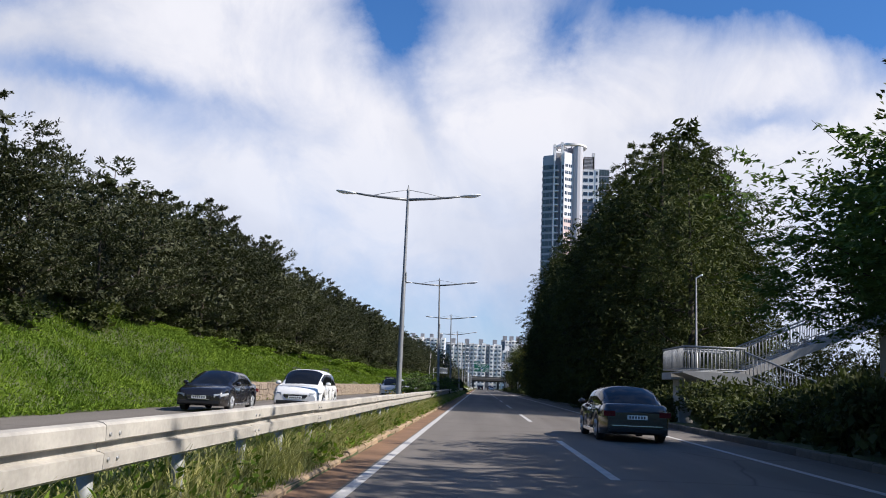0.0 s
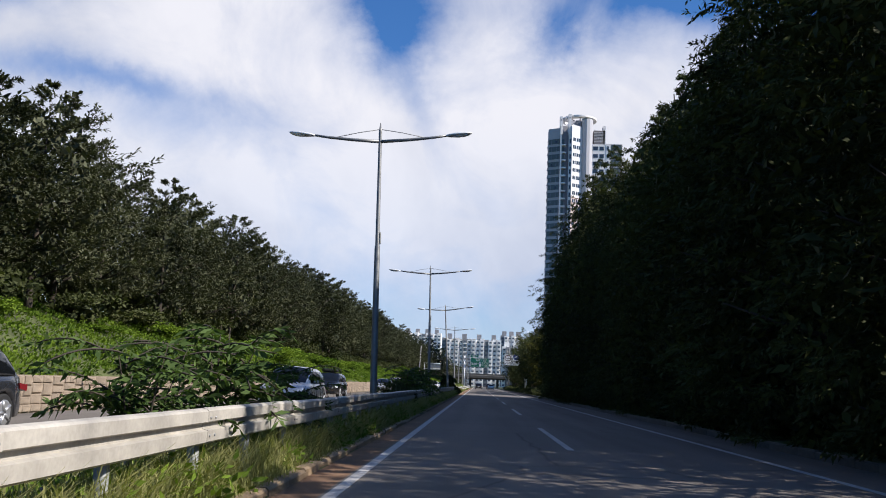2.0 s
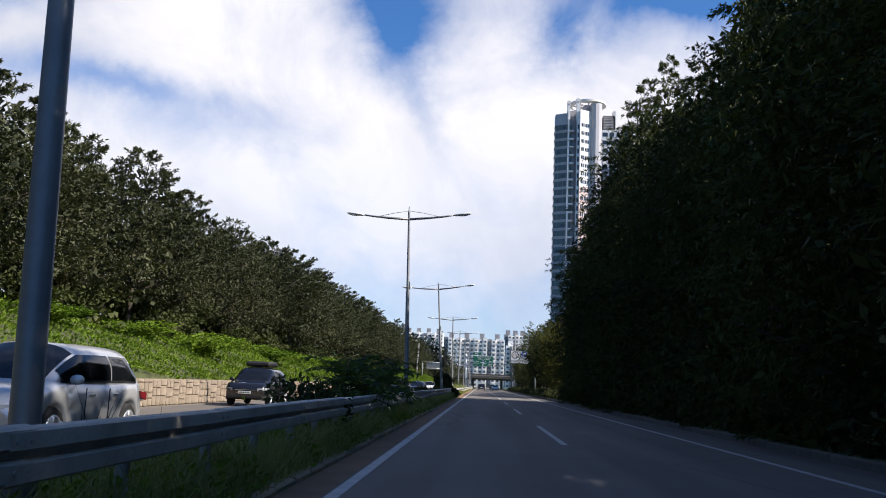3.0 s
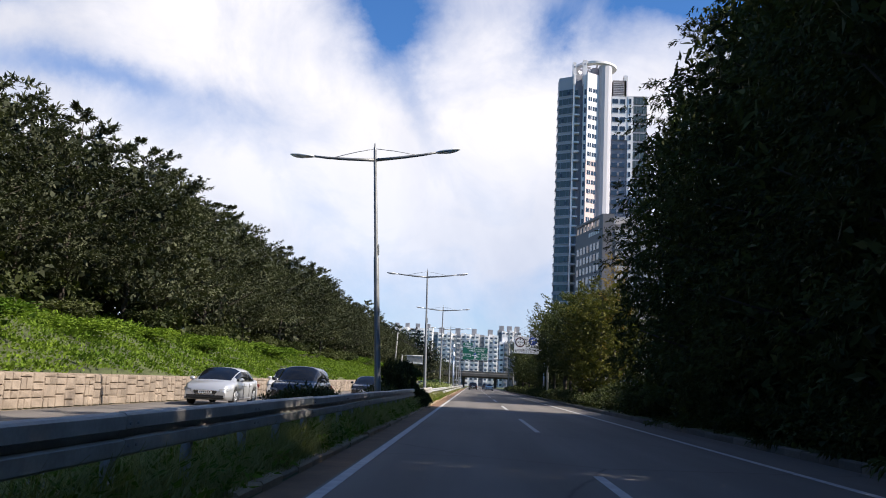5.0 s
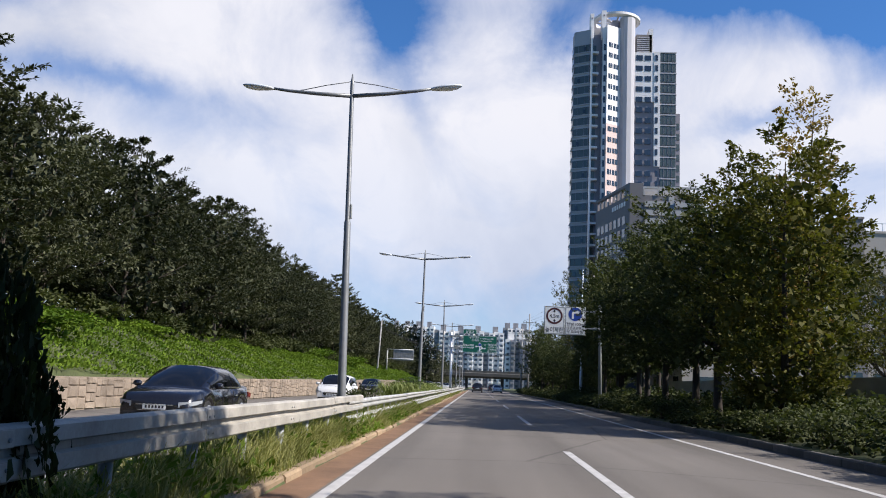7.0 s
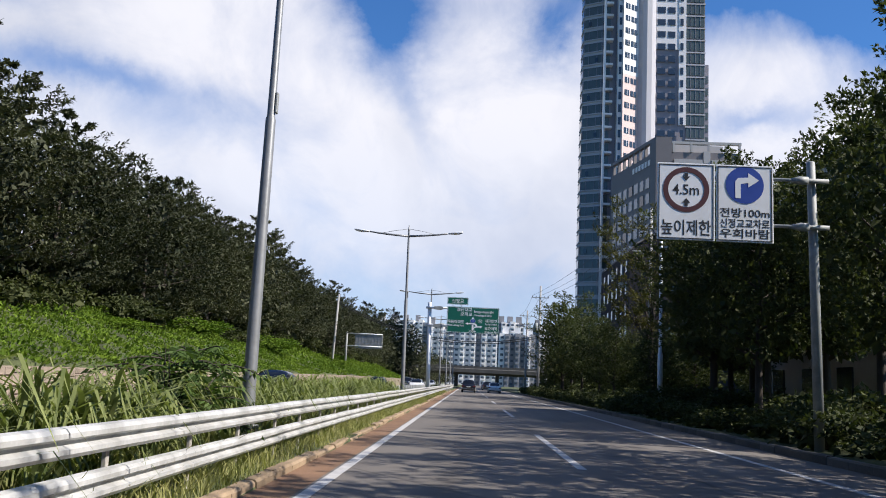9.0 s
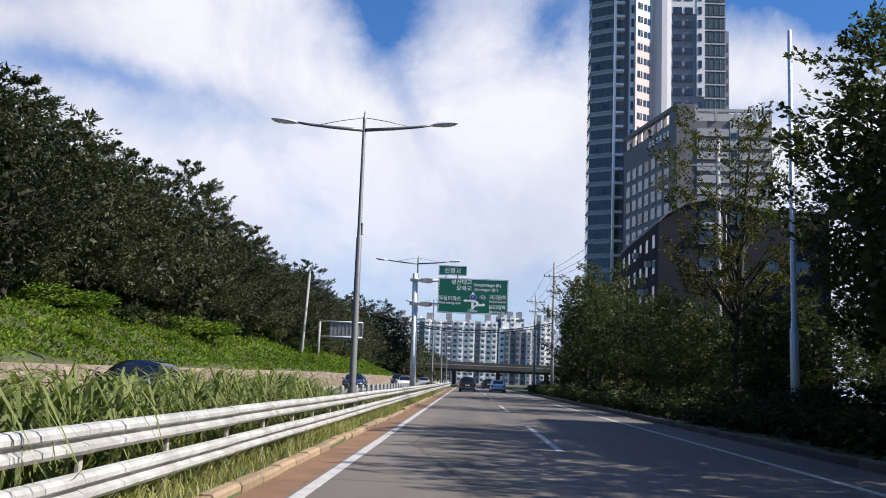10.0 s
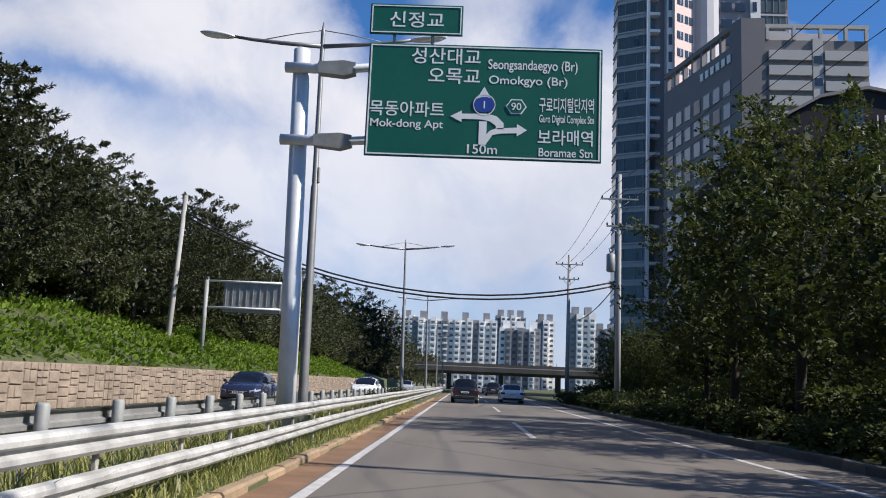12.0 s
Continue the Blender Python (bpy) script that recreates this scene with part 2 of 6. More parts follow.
def tube(bm, points, radii, seg=8, caps=True):
    """A round bar through points, with a radius at each."""
    pts = [Vector(p) for p in points]
    if not isinstance(radii, (list, tuple)):
        radii = [radii] * len(pts)
    rings = []
    for i, p in enumerate(pts):
        d = (pts[min(i + 1, len(pts) - 1)] - pts[max(i - 1, 0)]).normalized()
        a = d.orthogonal().normalized() if abs(d.z) > 0.95 else d.cross(Vector((0, 0, 1))).normalized()
        b = d.cross(a)
        rings.append([bm.verts.new(p + radii[i] * (math.cos(2 * math.pi * k / seg) * a + math.sin(2 * math.pi * k / seg) * b)) for k in range(seg)])
    for r0, r1 in zip(rings, rings[1:]):
        for k in range(seg):
            f = bm.faces.new((r0[k], r0[(k + 1) % seg], r1[(k + 1) % seg], r1[k]))
            f.smooth = True
    if caps:
        bm.faces.new(rings[0][::-1])
        bm.faces.new(rings[-1])


def prism(bm, outline, axis, a, b):
    """A closed outline of 2D points pushed along an axis from a to b."""
    def place(p, w):
        return {"x": (w, p[0], p[1]), "y": (p[0], w, p[1]), "z": (p[0], p[1], w)}[axis]
    lo = [bm.verts.new(place(p, a)) for p in outline]
    hi = [bm.verts.new(place(p, b)) for p in outline]
    n = len(outline)
    for i in range(n):
        bm.faces.new((lo[i], lo[(i + 1) % n], hi[(i + 1) % n], hi[i]))
    bm.faces.new(lo[::-1])
    bm.faces.new(hi)


def finish(bm, name, mat):
    bmesh.ops.recalc_face_normals(bm, faces=bm.faces)
    me = bpy.data.meshes.new(name)
    bm.to_mesh(me)
    bm.free()
    for one in (mat if isinstance(mat, (list, tuple)) else [mat]):
        me.materials.append(one)
    return me


def part(name, bm, mat, parent=None, label="", loc=None):
    """Links a bmesh as one mesh object, under a thing or a part."""
    ob = new(name, finish(bm, name, mat))
    if parent:
        ob.parent = parent
    if loc:
        ob.location = loc
    return tagged(ob, label)


def thing(name, label, category, loc=(0, 0, 0), turn=0.0, group="", kind=""):
    ob = new(name)
    ob.empty_display_size = 0.2
    ob.location, ob.rotation_euler = loc, (0, 0, radians(turn))
    return tagged(ob, label, category, group, kind)


def raw_mesh(name, verts, faces, mat, smooth=False):
    """A mesh from arrays of the script's own making."""
    verts, faces = np.asarray(verts, np.float32), np.asarray(faces, np.int32)
    me = bpy.data.meshes.new(name)
    n, k = faces.shape
    me.vertices.add(len(verts))
    me.vertices.foreach_set("co", verts.ravel())
    me.loops.add(n * k)
    me.loops.foreach_set("vertex_index", faces.ravel())
    me.polygons.add(n)
    me.polygons.foreach_set("loop_start", np.arange(0, n * k, k, dtype=np.int32))
    me.polygons.foreach_set("loop_total", np.full(n, k, np.int32))
    me.update(calc_edges=True)
    me.materials.append(mat)
    return me


def unit(a):
    return a / np.maximum(np.linalg.norm(a, axis=1, keepdims=True), 1e-6)


def leaves(rng, at, length, width, way=None, droop=0.3, lay=0.0):
    """Leaf blades at the points `at`: four-cornered, pointed at both ends and slightly folded. lay: how far they lie flat to the sky."""
    n = len(at)
    d = rng.normal(size=(n, 3)) if way is None else way + rng.normal(size=(n, 3)) * 0.55
    d = unit(d)
    d[:, 2] -= droop
    d = unit(d)
    s = unit(np.cross(d, rng.normal(size=(n, 3)) + np.array([[0.0, 0.0, lay]])))
    ln = (length * rng.uniform(0.7, 1.3, n))[:, None]
    wd = (width * rng.uniform(0.7, 1.3, n))[:, None]
    up = np.cross(s, d) * wd * 0.25
    v = np.stack([at, at + d * ln * 0.45 + s * wd * 0.5 + up, at + d * ln, at + d * ln * 0.45 - s * wd * 0.5 + up], 1).reshape(-1, 3)
    f = np.arange(4 * n).reshape(-1, 4)
    return v, f


def joined(pairs):
    vs, fs, base = [], [], 0
    for v, f in pairs:
        vs.append(v)
        fs.append(f + base)
        base += len(v)
    return np.concatenate(vs), np.concatenate(fs)


# ---- ground, roads, kerbs ----
WALL_X, WALL_Y0 = -10.9, 41.0


def wall_top(y):
    """Height of the retaining wall along the road."""
    return 1.0 + 0.45 * min(1.0, max(0.0, (y - 165) / 100.0))


def smooth_step(a, b, t):
    t = np.clip((t - a) / (b - a), 0, 1)
    return t * t * (3 - 2 * t)


def ground_z(x, y):
    x, y = np.asarray(x, float), np.asarray(y, float)
    z = np.zeros(np.broadcast(x, y).shape) - 0.06
    top = 1.0 + 0.45 * np.clip((y - 165) / 100, 0, 1)
    foot = np.where(y < 38, 0.0, np.where(y > 44, top - 0.04, (top - 0.04) * smooth_step(38, 44, y)))
    d = np.maximum(0, -(x - WALL_X) - 0.3)
    rise = np.interp(d, [0, 4.2, 9.5, 16, 40], [0, 1.95, 3.4, 4.2, 4.4])
    early = np.interp(d, [0, 3.0, 9.5, 16, 40], [0, 1.9, 4.3, 5.2, 5.4])
    k = smooth_step(38, 60, y)
    rise = rise * k + early * (1 - k)
    rise = rise * (1 - 0.75 * smooth_step(330, 420, y))
    z = np.where(d > 0, foot + rise + 0.12 * np.sin(y * 0.35 + x) + 0.08 * np.sin(y * 0.9 - x * 1.3), z)
    med = (x < -0.62) & (x > -2.85)
    z = np.where(med, 0.045 + 0.02 * np.sin(y * 0.8), z)
    z = np.where(x > 9.05, 0.12 + 0.06 * np.sin(y * 0.5 + x), z)
    return z


def build_ground():
    xs = np.concatenate([[-2500, -900, -300, -120, -60], np.linspace(-52, -11.3, 32), [-11.2, -10.95, -3.0, -2.86, -2.84, -2.0, -1.2, -0.64, -0.6, 0, 4, 8.9, 9.04, 9.06, 12, 18, 30, 60, 150, 500, 2500]])
    ys = np.concatenate([[-1500, -300, -60, -20], np.arange(-10, 37, 2.5), np.arange(37, 46, 0.75), np.arange(46, 420, 3.0), [430, 450, 500, 600, 800, 1200, 2000, 4000]])
    gx, gy = np.meshgrid(xs, ys)
    v = np.stack([gx.ravel(), gy.ravel(), ground_z(gx, gy).ravel()], 1)
    nx, ny = len(xs), len(ys)
    i = (np.arange(ny - 1)[:, None] * nx + np.arange(nx - 1)[None, :]).ravel()
    f = np.stack([i, i + 1, i + nx + 1, i + nx], 1)
    return tagged(new("ground", raw_mesh("ground", v, f, M_GROUND)), "earth ground with moss and low growth", "ground", kind="structure")


build_ground()


def slab(name, x0, x1, y0, y1, z0, z1, mat, label, category):
    bm = bmesh.new()
    box(bm, x0, x1, y0, y1, z0, z1)
    return tagged(part(name, bm, mat), label, category, kind="structure")


road = slab("road", -0.12, 8.9, -40, 900, -0.4, 0.0, M_ASPHALT, "worn grey asphalt carriageway with two lanes", "road")
road_far = slab("road_opposite", -10.75, -3.0, -40, 900, -0.4, -0.03, M_ASPHALT, "worn grey asphalt carriageway beyond the median", "road")
gutter = slab("gutter", -0.62, -0.12, -40, 420, -0.4, -0.008, M_SOIL, "reddish-brown dusty gutter strip beside the road", "gutter")


def stripe(name, x, w, y0, y1, z=0.004):
    bm = bmesh.new()
    box(bm, x - w / 2, x + w / 2, y0, y1, z - 0.02, z)
    return part(name, bm, M_PAINT, road)


for y0 in range(-40, 430, 10):
    stripe("edge_line", 0.0, 0.15, y0, y0 + 9.995)
    stripe("edge_line", 7.36, 0.15, y0, y0 + 9.995)
DASH0, PERIOD, DASH = 13.3, 21.5, 9.4
for k in range(-1, 21):
    stripe("lane_dash", 3.58, 0.15, DASH0 + PERIOD * k, DASH0 + PERIOD * k + DASH)
for y0 in range(-30, 430, 10):
    bm = bmesh.new()
    box(bm, -3.55, -3.41, y0, y0 + 9.995, -0.05, -0.026)
    part("edge_line", bm, M_PAINT, road_far)
for k in range(-1, 21):
    bm = bmesh.new()
    box(bm, -6.95, -6.81, PERIOD * k, PERIOD * k + DASH, -0.05, -0.026)
    part("lane_dash", bm, M_PAINT, road_far)


# ---- guard rails ----
RAIL_X = -1.1
W_BEAM = [(0.0, 0.0), (0.045, 0.010), (0.066, 0.028), (0.070, 0.135), (0.012, 0.152), (0.010, 0.203), (0.070, 0.222), (0.066, 0.322), (0.045, 0.340), (0.0, 0.35)]


def beam(bm, profile, x, z, y0, y1, side=1, thick=0.012):
    """A rolled steel beam: a thin profile of (out, up) points along y."""
    front = [(x + side * a, z + b) for a, b in profile]
    rear = [(x + side * (a - thick), z + b) for a, b in profile]
    n = len(profile)
    ring = front + rear[::-1]
    lo = [bm.verts.new((p[0], y0, p[1])) for p in ring]
    hi = [bm.verts.new((p[0], y1, p[1])) for p in ring]
    for i in range(len(ring)):
        j = (i + 1) % len(ring)
        bm.faces.new((lo[i], lo[j], hi[j], hi[i]))
    for i in range(n - 1):
        bm.faces.new((lo[i], lo[2 * n - 1 - i], lo[2 * n - 2 - i], lo[i + 1]))
        bm.faces.new((hi[i + 1], hi[2 * n - 2 - i], hi[2 * n - 1 - i], hi[i]))


def build_rails():
    rail = thing("guard_rail", "white weathered corrugated steel guard rail on round posts in grass", "guard rail")
    seg = 4.0
    bm = bmesh.new()
    beam(bm, W_BEAM, 0, 0, 0, seg + 0.28)
    panel = finish(bm, "beam", M_RAIL)
    bm = bmesh.new()
    tube(bm, [(0, 0, -0.3), (0, 0, 0.62)], 0.057, 12)
    post = finish(bm, "post", M_POST)
    bm = bmesh.new()
    tube(bm, [(0.06, 0, 0), (0.082, 0, 0)], 0.015, 6)
    bolt = finish(bm, "bolt", M_RAIL_DARK)
    k, y = 0, -6.0
    while y < 152:
        b = new("beam", panel)
        b.parent, b.location = rail, (RAIL_X + 0.004 * (k % 2), y, 0.585 + 0.006 * math.sin(k * 2.1))
        for j in (0.1, 2.0):
            p = new("post", post)
            p.parent, p.location = rail, (RAIL_X - 0.09, y + j, 0.16)
        for j, dz in ((0.06, 0.09), (0.06, 0.26), (0.22, 0.09), (0.22, 0.26)):
            q = new("bolt", bolt)
            q.parent, q.location = rail, (RAIL_X + 0.002, y + j, 0.585 + dz)
        k, y = k + 1, y + seg
    # The later rail: two ribbed beams, one above the other
    rail = thing("guard_rail", "double white ribbed steel guard rail with slim posts and mud stains", "guard rail")
    prof = [(0.0, -0.01), (0.05, 0.0), (0.075, 0.03), (0.075, 0.065), (0.02, 0.09), (0.02, 0.115), (0.075, 0.14), (0.075, 0.175), (0.05, 0.205), (0.0, 0.215)]
    bm = bmesh.new()
    beam(bm, prof, 0, 0, 0, seg + 0.15)
    panel = finish(bm, "beam", M_RAIL_WHITE)
    bm = bmesh.new()
    box(bm, -0.04, 0.0, -0.03, 0.03, -0.35, 0.66, 0.006)
    post = finish(bm, "post", M_RAIL)
    k, y = 0, 152.0
    while y < 345:
        for z in (0.63, 0.28):
            b = new("beam", panel)
            b.parent, b.location = rail, (RAIL_X + 0.003 * (k % 2), y, z + 0.005 * math.sin(k * 1.7))
        for j in (0.1, 2.0):
            p = new("post", post)
            p.parent, p.location = rail, (RAIL_X - 0.012, y + j, 0.16)
        k, y = k + 1, y + seg
    # The rail that faces the other carriageway
    rail = thing("guard_rail", "dull galvanised guard rail with thick round posts seen from behind", "guard rail")
    bm = bmesh.new()
    beam(bm, W_BEAM, 0, 0, 0, seg + 0.28, side=-1)
    panel = finish(bm, "beam", M_RAIL_DARK)
    bm = bmesh.new()
    tube(bm, [(0, 0, -0.4), (0, 0, 0.76), (0, 0, 0.79)], [0.075, 0.075, 0.055], 12)
    post = finish(bm, "post", M_POST)
    y = 206.0
    while y < 345:
        b = new("beam", panel)
        b.parent, b.location = rail, (-2.72, y, 0.47)
        for j in (0.1, 2.1):
            p = new("post", post)
            p.parent, p.location = rail, (-2.6, y + j, 0.12)
        y += seg


build_rails()


# ---- street lamps ----
def build_lamp(y):
    lamp = thing("street_lamp", "tall grey steel street lamp with two swept arms in the median", "street lamp", (-1.46, y, 0.06), group="street lamps along the median")
    bm = bmesh.new()
    tube(bm, [(0, 0, -0.5), (0, 0, 0.45), (0, 0, 0.5), (0, 0, 4.9), (0, 0, 4.95), (0, 0, 8.45), (0, 0, 8.72)], [0.115, 0.112, 0.105, 0.082, 0.066, 0.05, 0.012], 14)
    part("pole", bm, M_POLE, lamp)
    bm = bmesh.new()
    box(bm, -0.16, 0.16, -0.16, 0.16, -0.5, 0.03, 0.01)
    part("base_plate", bm, M_POST, lamp)
    bm = bmesh.new()
    box(bm, 0.06, 0.10, -0.05, 0.05, 5.0, 5.35, 0.01)
    part("control_box", bm, M_POST, lamp)
    for s in (-1, 1):
        bm = bmesh.new()
        tube(bm, [(0.03 * s, 0, 8.14), (0.9 * s, 0, 8.20), (1.6 * s, 0, 8.27), (2.0 * s, 0, 8.33)], [0.055, 0.05, 0.042, 0.035], 8)
        part("arm", bm, M_POLE, lamp)
        bm = bmesh.new()
        tube(bm, [(0, 0, 8.52), (0.65 * s, 0, 8.42), (1.35 * s, 0, 8.27)], 0.012, 5)
        part("stay_rod", bm, M_POLE, lamp)
        bm = bmesh.new()
        bmesh.ops.create_uvsphere(bm, u_segments=14, v_segments=8, radius=1.0, matrix=Matrix.Translation((2.38 * s, 0, 8.37)) @ Matrix.Rotation(-0.12 * s, 4, "Y") @ Matrix.Diagonal((0.42, 0.15, 0.065, 1)))
        for f in bm.faces:
            f.smooth = True
        head = part("lamp_head", bm, M_STEEL_LIGHT, lamp)
        bm = bmesh.new()
        bmesh.ops.create_uvsphere(bm, u_segments=12, v_segments=6, radius=1.0, matrix=Matrix.Translation((2.45 * s, 0, 8.345)) @ Matrix.Rotation(-0.12 * s, 4, "Y") @ Matrix.Diagonal((0.28, 0.11, 0.055, 1)))
        part("diffuser", bm, M_SIGN_WHITE, head)
    return lamp


lamp_first = build_lamp(32.4)
# foot x, y, height of the foot, lean in degrees
for x, y, z, lean in ((-1.42, 62.9, 0.28, -1.6), (-1.60, 95.0, 0.3, -1.7), (-1.26, 122.7, 0.22, -4.1), (-1.52, 154.1, 0.2, -1.5), (-1.68, 184.6, 0.45, 0.0),
                      (-1.50, 214.4, 0.32, -0.7), (-1.64, 245.6, 0.5, -0.6), (-1.64, 275.0, 0.45, -1.1), (-1.64, 305.5, 0.5, -1.1), (-1.64, 336.0, 0.5, -1.1), (-1.64, 366.0, 0.5, -1.1)):
    copy_thing(lamp_first, pose(x, y, z, 0, lean, 0))


# ---- signs ----
def lettering(text, size, mat, parent, x, z, y, width=None, name="lettering"):
    """Flat letters facing -y, with (x, z) at the middle of the line's foot."""
    cu = bpy.data.curves.new(name, "FONT")
    cu.body, cu.size, cu.align_x = text, size, "CENTER"
    cu.extrude, cu.offset = 0.003, size * 0.008
    tmp = bpy.data.objects.new(name, cu)
    scene.collection.objects.link(tmp)
    me = bpy.data.meshes.new_from_object(tmp)
    w = max(v.co.x for v in me.vertices) - min(v.co.x for v in me.vertices)
    bpy.data.objects.remove(tmp)
    me.materials.clear()
    me.materials.append(mat)
    ob = new(name, me)
    ob.parent = parent
    k = width / w if width else 1.0
    ob.matrix_local = Matrix.Translation((x, y, z)) @ Matrix.Rotation(radians(90), 4, "X") @ Matrix.Diagonal((k, 1, 1, 1))
    return ob


def flat(parent, name, outline, mat, y, depth=0.006, label=""):
    """A flat shape facing -y from (x, z) points."""
    bm = bmesh.new()
    prism(bm, outline, "y", y - depth, y)
    return part(name, bm, mat, parent, label)


def disc(cx, cz, rx, rz=None, n=36, a0=0.0):
    rz = rz or rx
    return [(cx + rx * math.cos(2 * math.pi * i / n + a0), cz + rz * math.sin(2 * math.pi * i / n + a0)) for i in range(n)]


def ring(parent, name, cx, cz, r0, r1, mat, y, n=40, depth=0.006):
    bm = bmesh.new()
    for i in range(n):
        a, b = 2 * math.pi * i / n, 2 * math.pi * (i + 1) / n
        q = [(cx + r * math.cos(t), cz + r * math.sin(t)) for r, t in ((r0, a), (r1, a), (r1, b), (r0, b))]
        prism(bm, q, "y", y - depth, y)
    bmesh.ops.remove_doubles(bm, verts=bm.verts, dist=1e-5)
    return part(name, bm, mat, parent)


def border(parent, x0, x1, z0, z1, w, mat, y):
    for name, a in (("border", (x0, x1, z1 - w, z1)), ("border", (x0, x1, z0, z0 + w)), ("border", (x0, x0 + w, z0 + w, z1 - w)), ("border", (x1 - w, x1, z0 + w, z1 - w))):
        flat(parent, name, [(a[0], a[2]), (a[1], a[2]), (a[1], a[3]), (a[0], a[3])], mat, y)


def build_gantry():
    g = thing("direction_sign", "large green direction sign with white lettering on a pale steel column", "road sign", (0, 0, 0))
    bm = bmesh.new()
    tube(bm, [(-1.58, 243.6, -0.05), (-1.63, 243.6, 3.2), (-1.64, 243.6, 3.22), (-1.75, 243.6, 7.75), (-1.75, 243.6, 7.78)], [0.185, 0.18, 0.172, 0.165, 0.12], 12)
    part("column", bm, M_STEEL_LIGHT, g, "pale grey twelve-sided steel column")
    bm = bmesh.new()
    box(bm, -1.93, -1.23, 243.3, 243.9, -0.05, 0.16, 0.02)
    part("footing", bm, M_CONCRETE, g)
    for z in (7.32, 5.85):
        bm = bmesh.new()
        tube(bm, [(-2.02, 243.42, z), (-0.85, 243.42, z), (-0.8, 243.42, z), (3.4, 242.36, z + 0.02)], [0.105, 0.105, 0.085, 0.07], 10)
        arm = part("arm", bm, M_STEEL_LIGHT, g)
        bm = bmesh.new()
        prism(bm, [(-1.36, z + 0.10), (-0.85, z + 0.14), (-0.62, z + 0.10), (-0.62, z - 0.10), (-0.85, z - 0.17), (-1.36, z - 0.12)], "y", 243.3, 243.54)
        part("flange", bm, M_POST, arm)
    bm = bmesh.new()
    box(bm, -0.22, 4.03, 242.2, 242.24, 5.27, 7.4, 0.008)
    p = part("sign_panel", bm, M_GREEN_SIGN, g, "dark green sheet panel")
    Y = 242.197
    border(p, -0.19, 4.0, 5.30, 7.37, 0.025, M_SIGN_WHITE, Y)
    sx = 4.25 / 980.0

    def at(u, w):
        """A place on the panel from its drawing's grid of 980 by 490."""
        return -0.22 + u * sx, 7.4 - w * sx
    for text, u, w, size, width in (("성산대교", 325, 80, 0.33, 1.26), ("오목교", 362, 165, 0.33, 0.94), ("목동아파트", 170, 312, 0.31, 1.35), ("구로디지털단지역", 835, 275, 0.30, 0.98), ("보라매역", 833, 415, 0.31, 0.98),
                                    ("Seongsandaegyo (Br)", 690, 100, 0.26, 1.62), ("Omokgyo (Br)", 672, 165, 0.22, 1.42), ("Mok-dong Apt", 170, 365, 0.21, 1.32),
                                    ("Guro Digital Complex Stn", 835, 325, 0.20, 0.98), ("Boramae Stn", 833, 470, 0.22, 0.96), ("150m", 485, 468, 0.24, 0.54)):
        x, z = at(u, w)
        lettering(text, size, M_SIGN_WHITE, p, x, z, Y, width)
    for pts in ([(473, 430), (473, 330), (505, 330), (505, 430)], [(460, 232), (490, 180), (518, 228)],
                [(352, 312), (400, 286), (400, 300), (500, 296), (545, 306), (575, 335), (575, 362), (548, 362), (540, 345), (515, 328), (480, 322), (400, 322), (400, 336)],
                [(505, 385), (520, 368), (545, 358), (630, 352), (630, 336), (672, 362), (630, 390), (630, 376), (560, 380), (530, 388), (505, 425)]):
        flat(p, "arrow", [at(*q) for q in pts], M_SIGN_WHITE, Y)
    x, z = at(492, 258)
    flat(p, "shield", disc(x, z, 0.19, 0.145), M_SIGN_BLUE, Y - 0.004)
    ring(p, "shield_rim", x, z, 0.185, 0.2, M_SIGN_WHITE, Y - 0.004)
    lettering("1", 0.2, M_SIGN_WHITE, p, x, z - 0.07, Y - 0.012)
    x, z = at(625, 262)
    flat(p, "shield", disc(x, z, 0.19, 0.16, 6), M_SIGN_WHITE, Y)
    flat(p, "shield_face", disc(x, z, 0.165, 0.135, 6), M_GREEN_SIGN, Y - 0.006)
    lettering("90", 0.19, M_SIGN_WHITE, p, x, z - 0.065, Y - 0.014)
    for x in (0.22, 0.92):
        bm = bmesh.new()
        tube(bm, [(x, 242.26, 7.38), (x, 242.26, 7.6)], 0.03, 8)
        part("bracket", bm, M_POST, g)
    bm = bmesh.new()
    box(bm, -0.24, 1.47, 242.2, 242.24, 7.57, 8.16, 0.008)
    p = part("name_panel", bm, M_GREEN_SIGN, g, "small green name panel")
    border(p, -0.21, 1.44, 7.60, 8.13, 0.02, M_SIGN_WHITE, Y)
    lettering("신정교", 0.33, M_SIGN_WHITE, p, 0.62, 7.74, Y, 1.0)


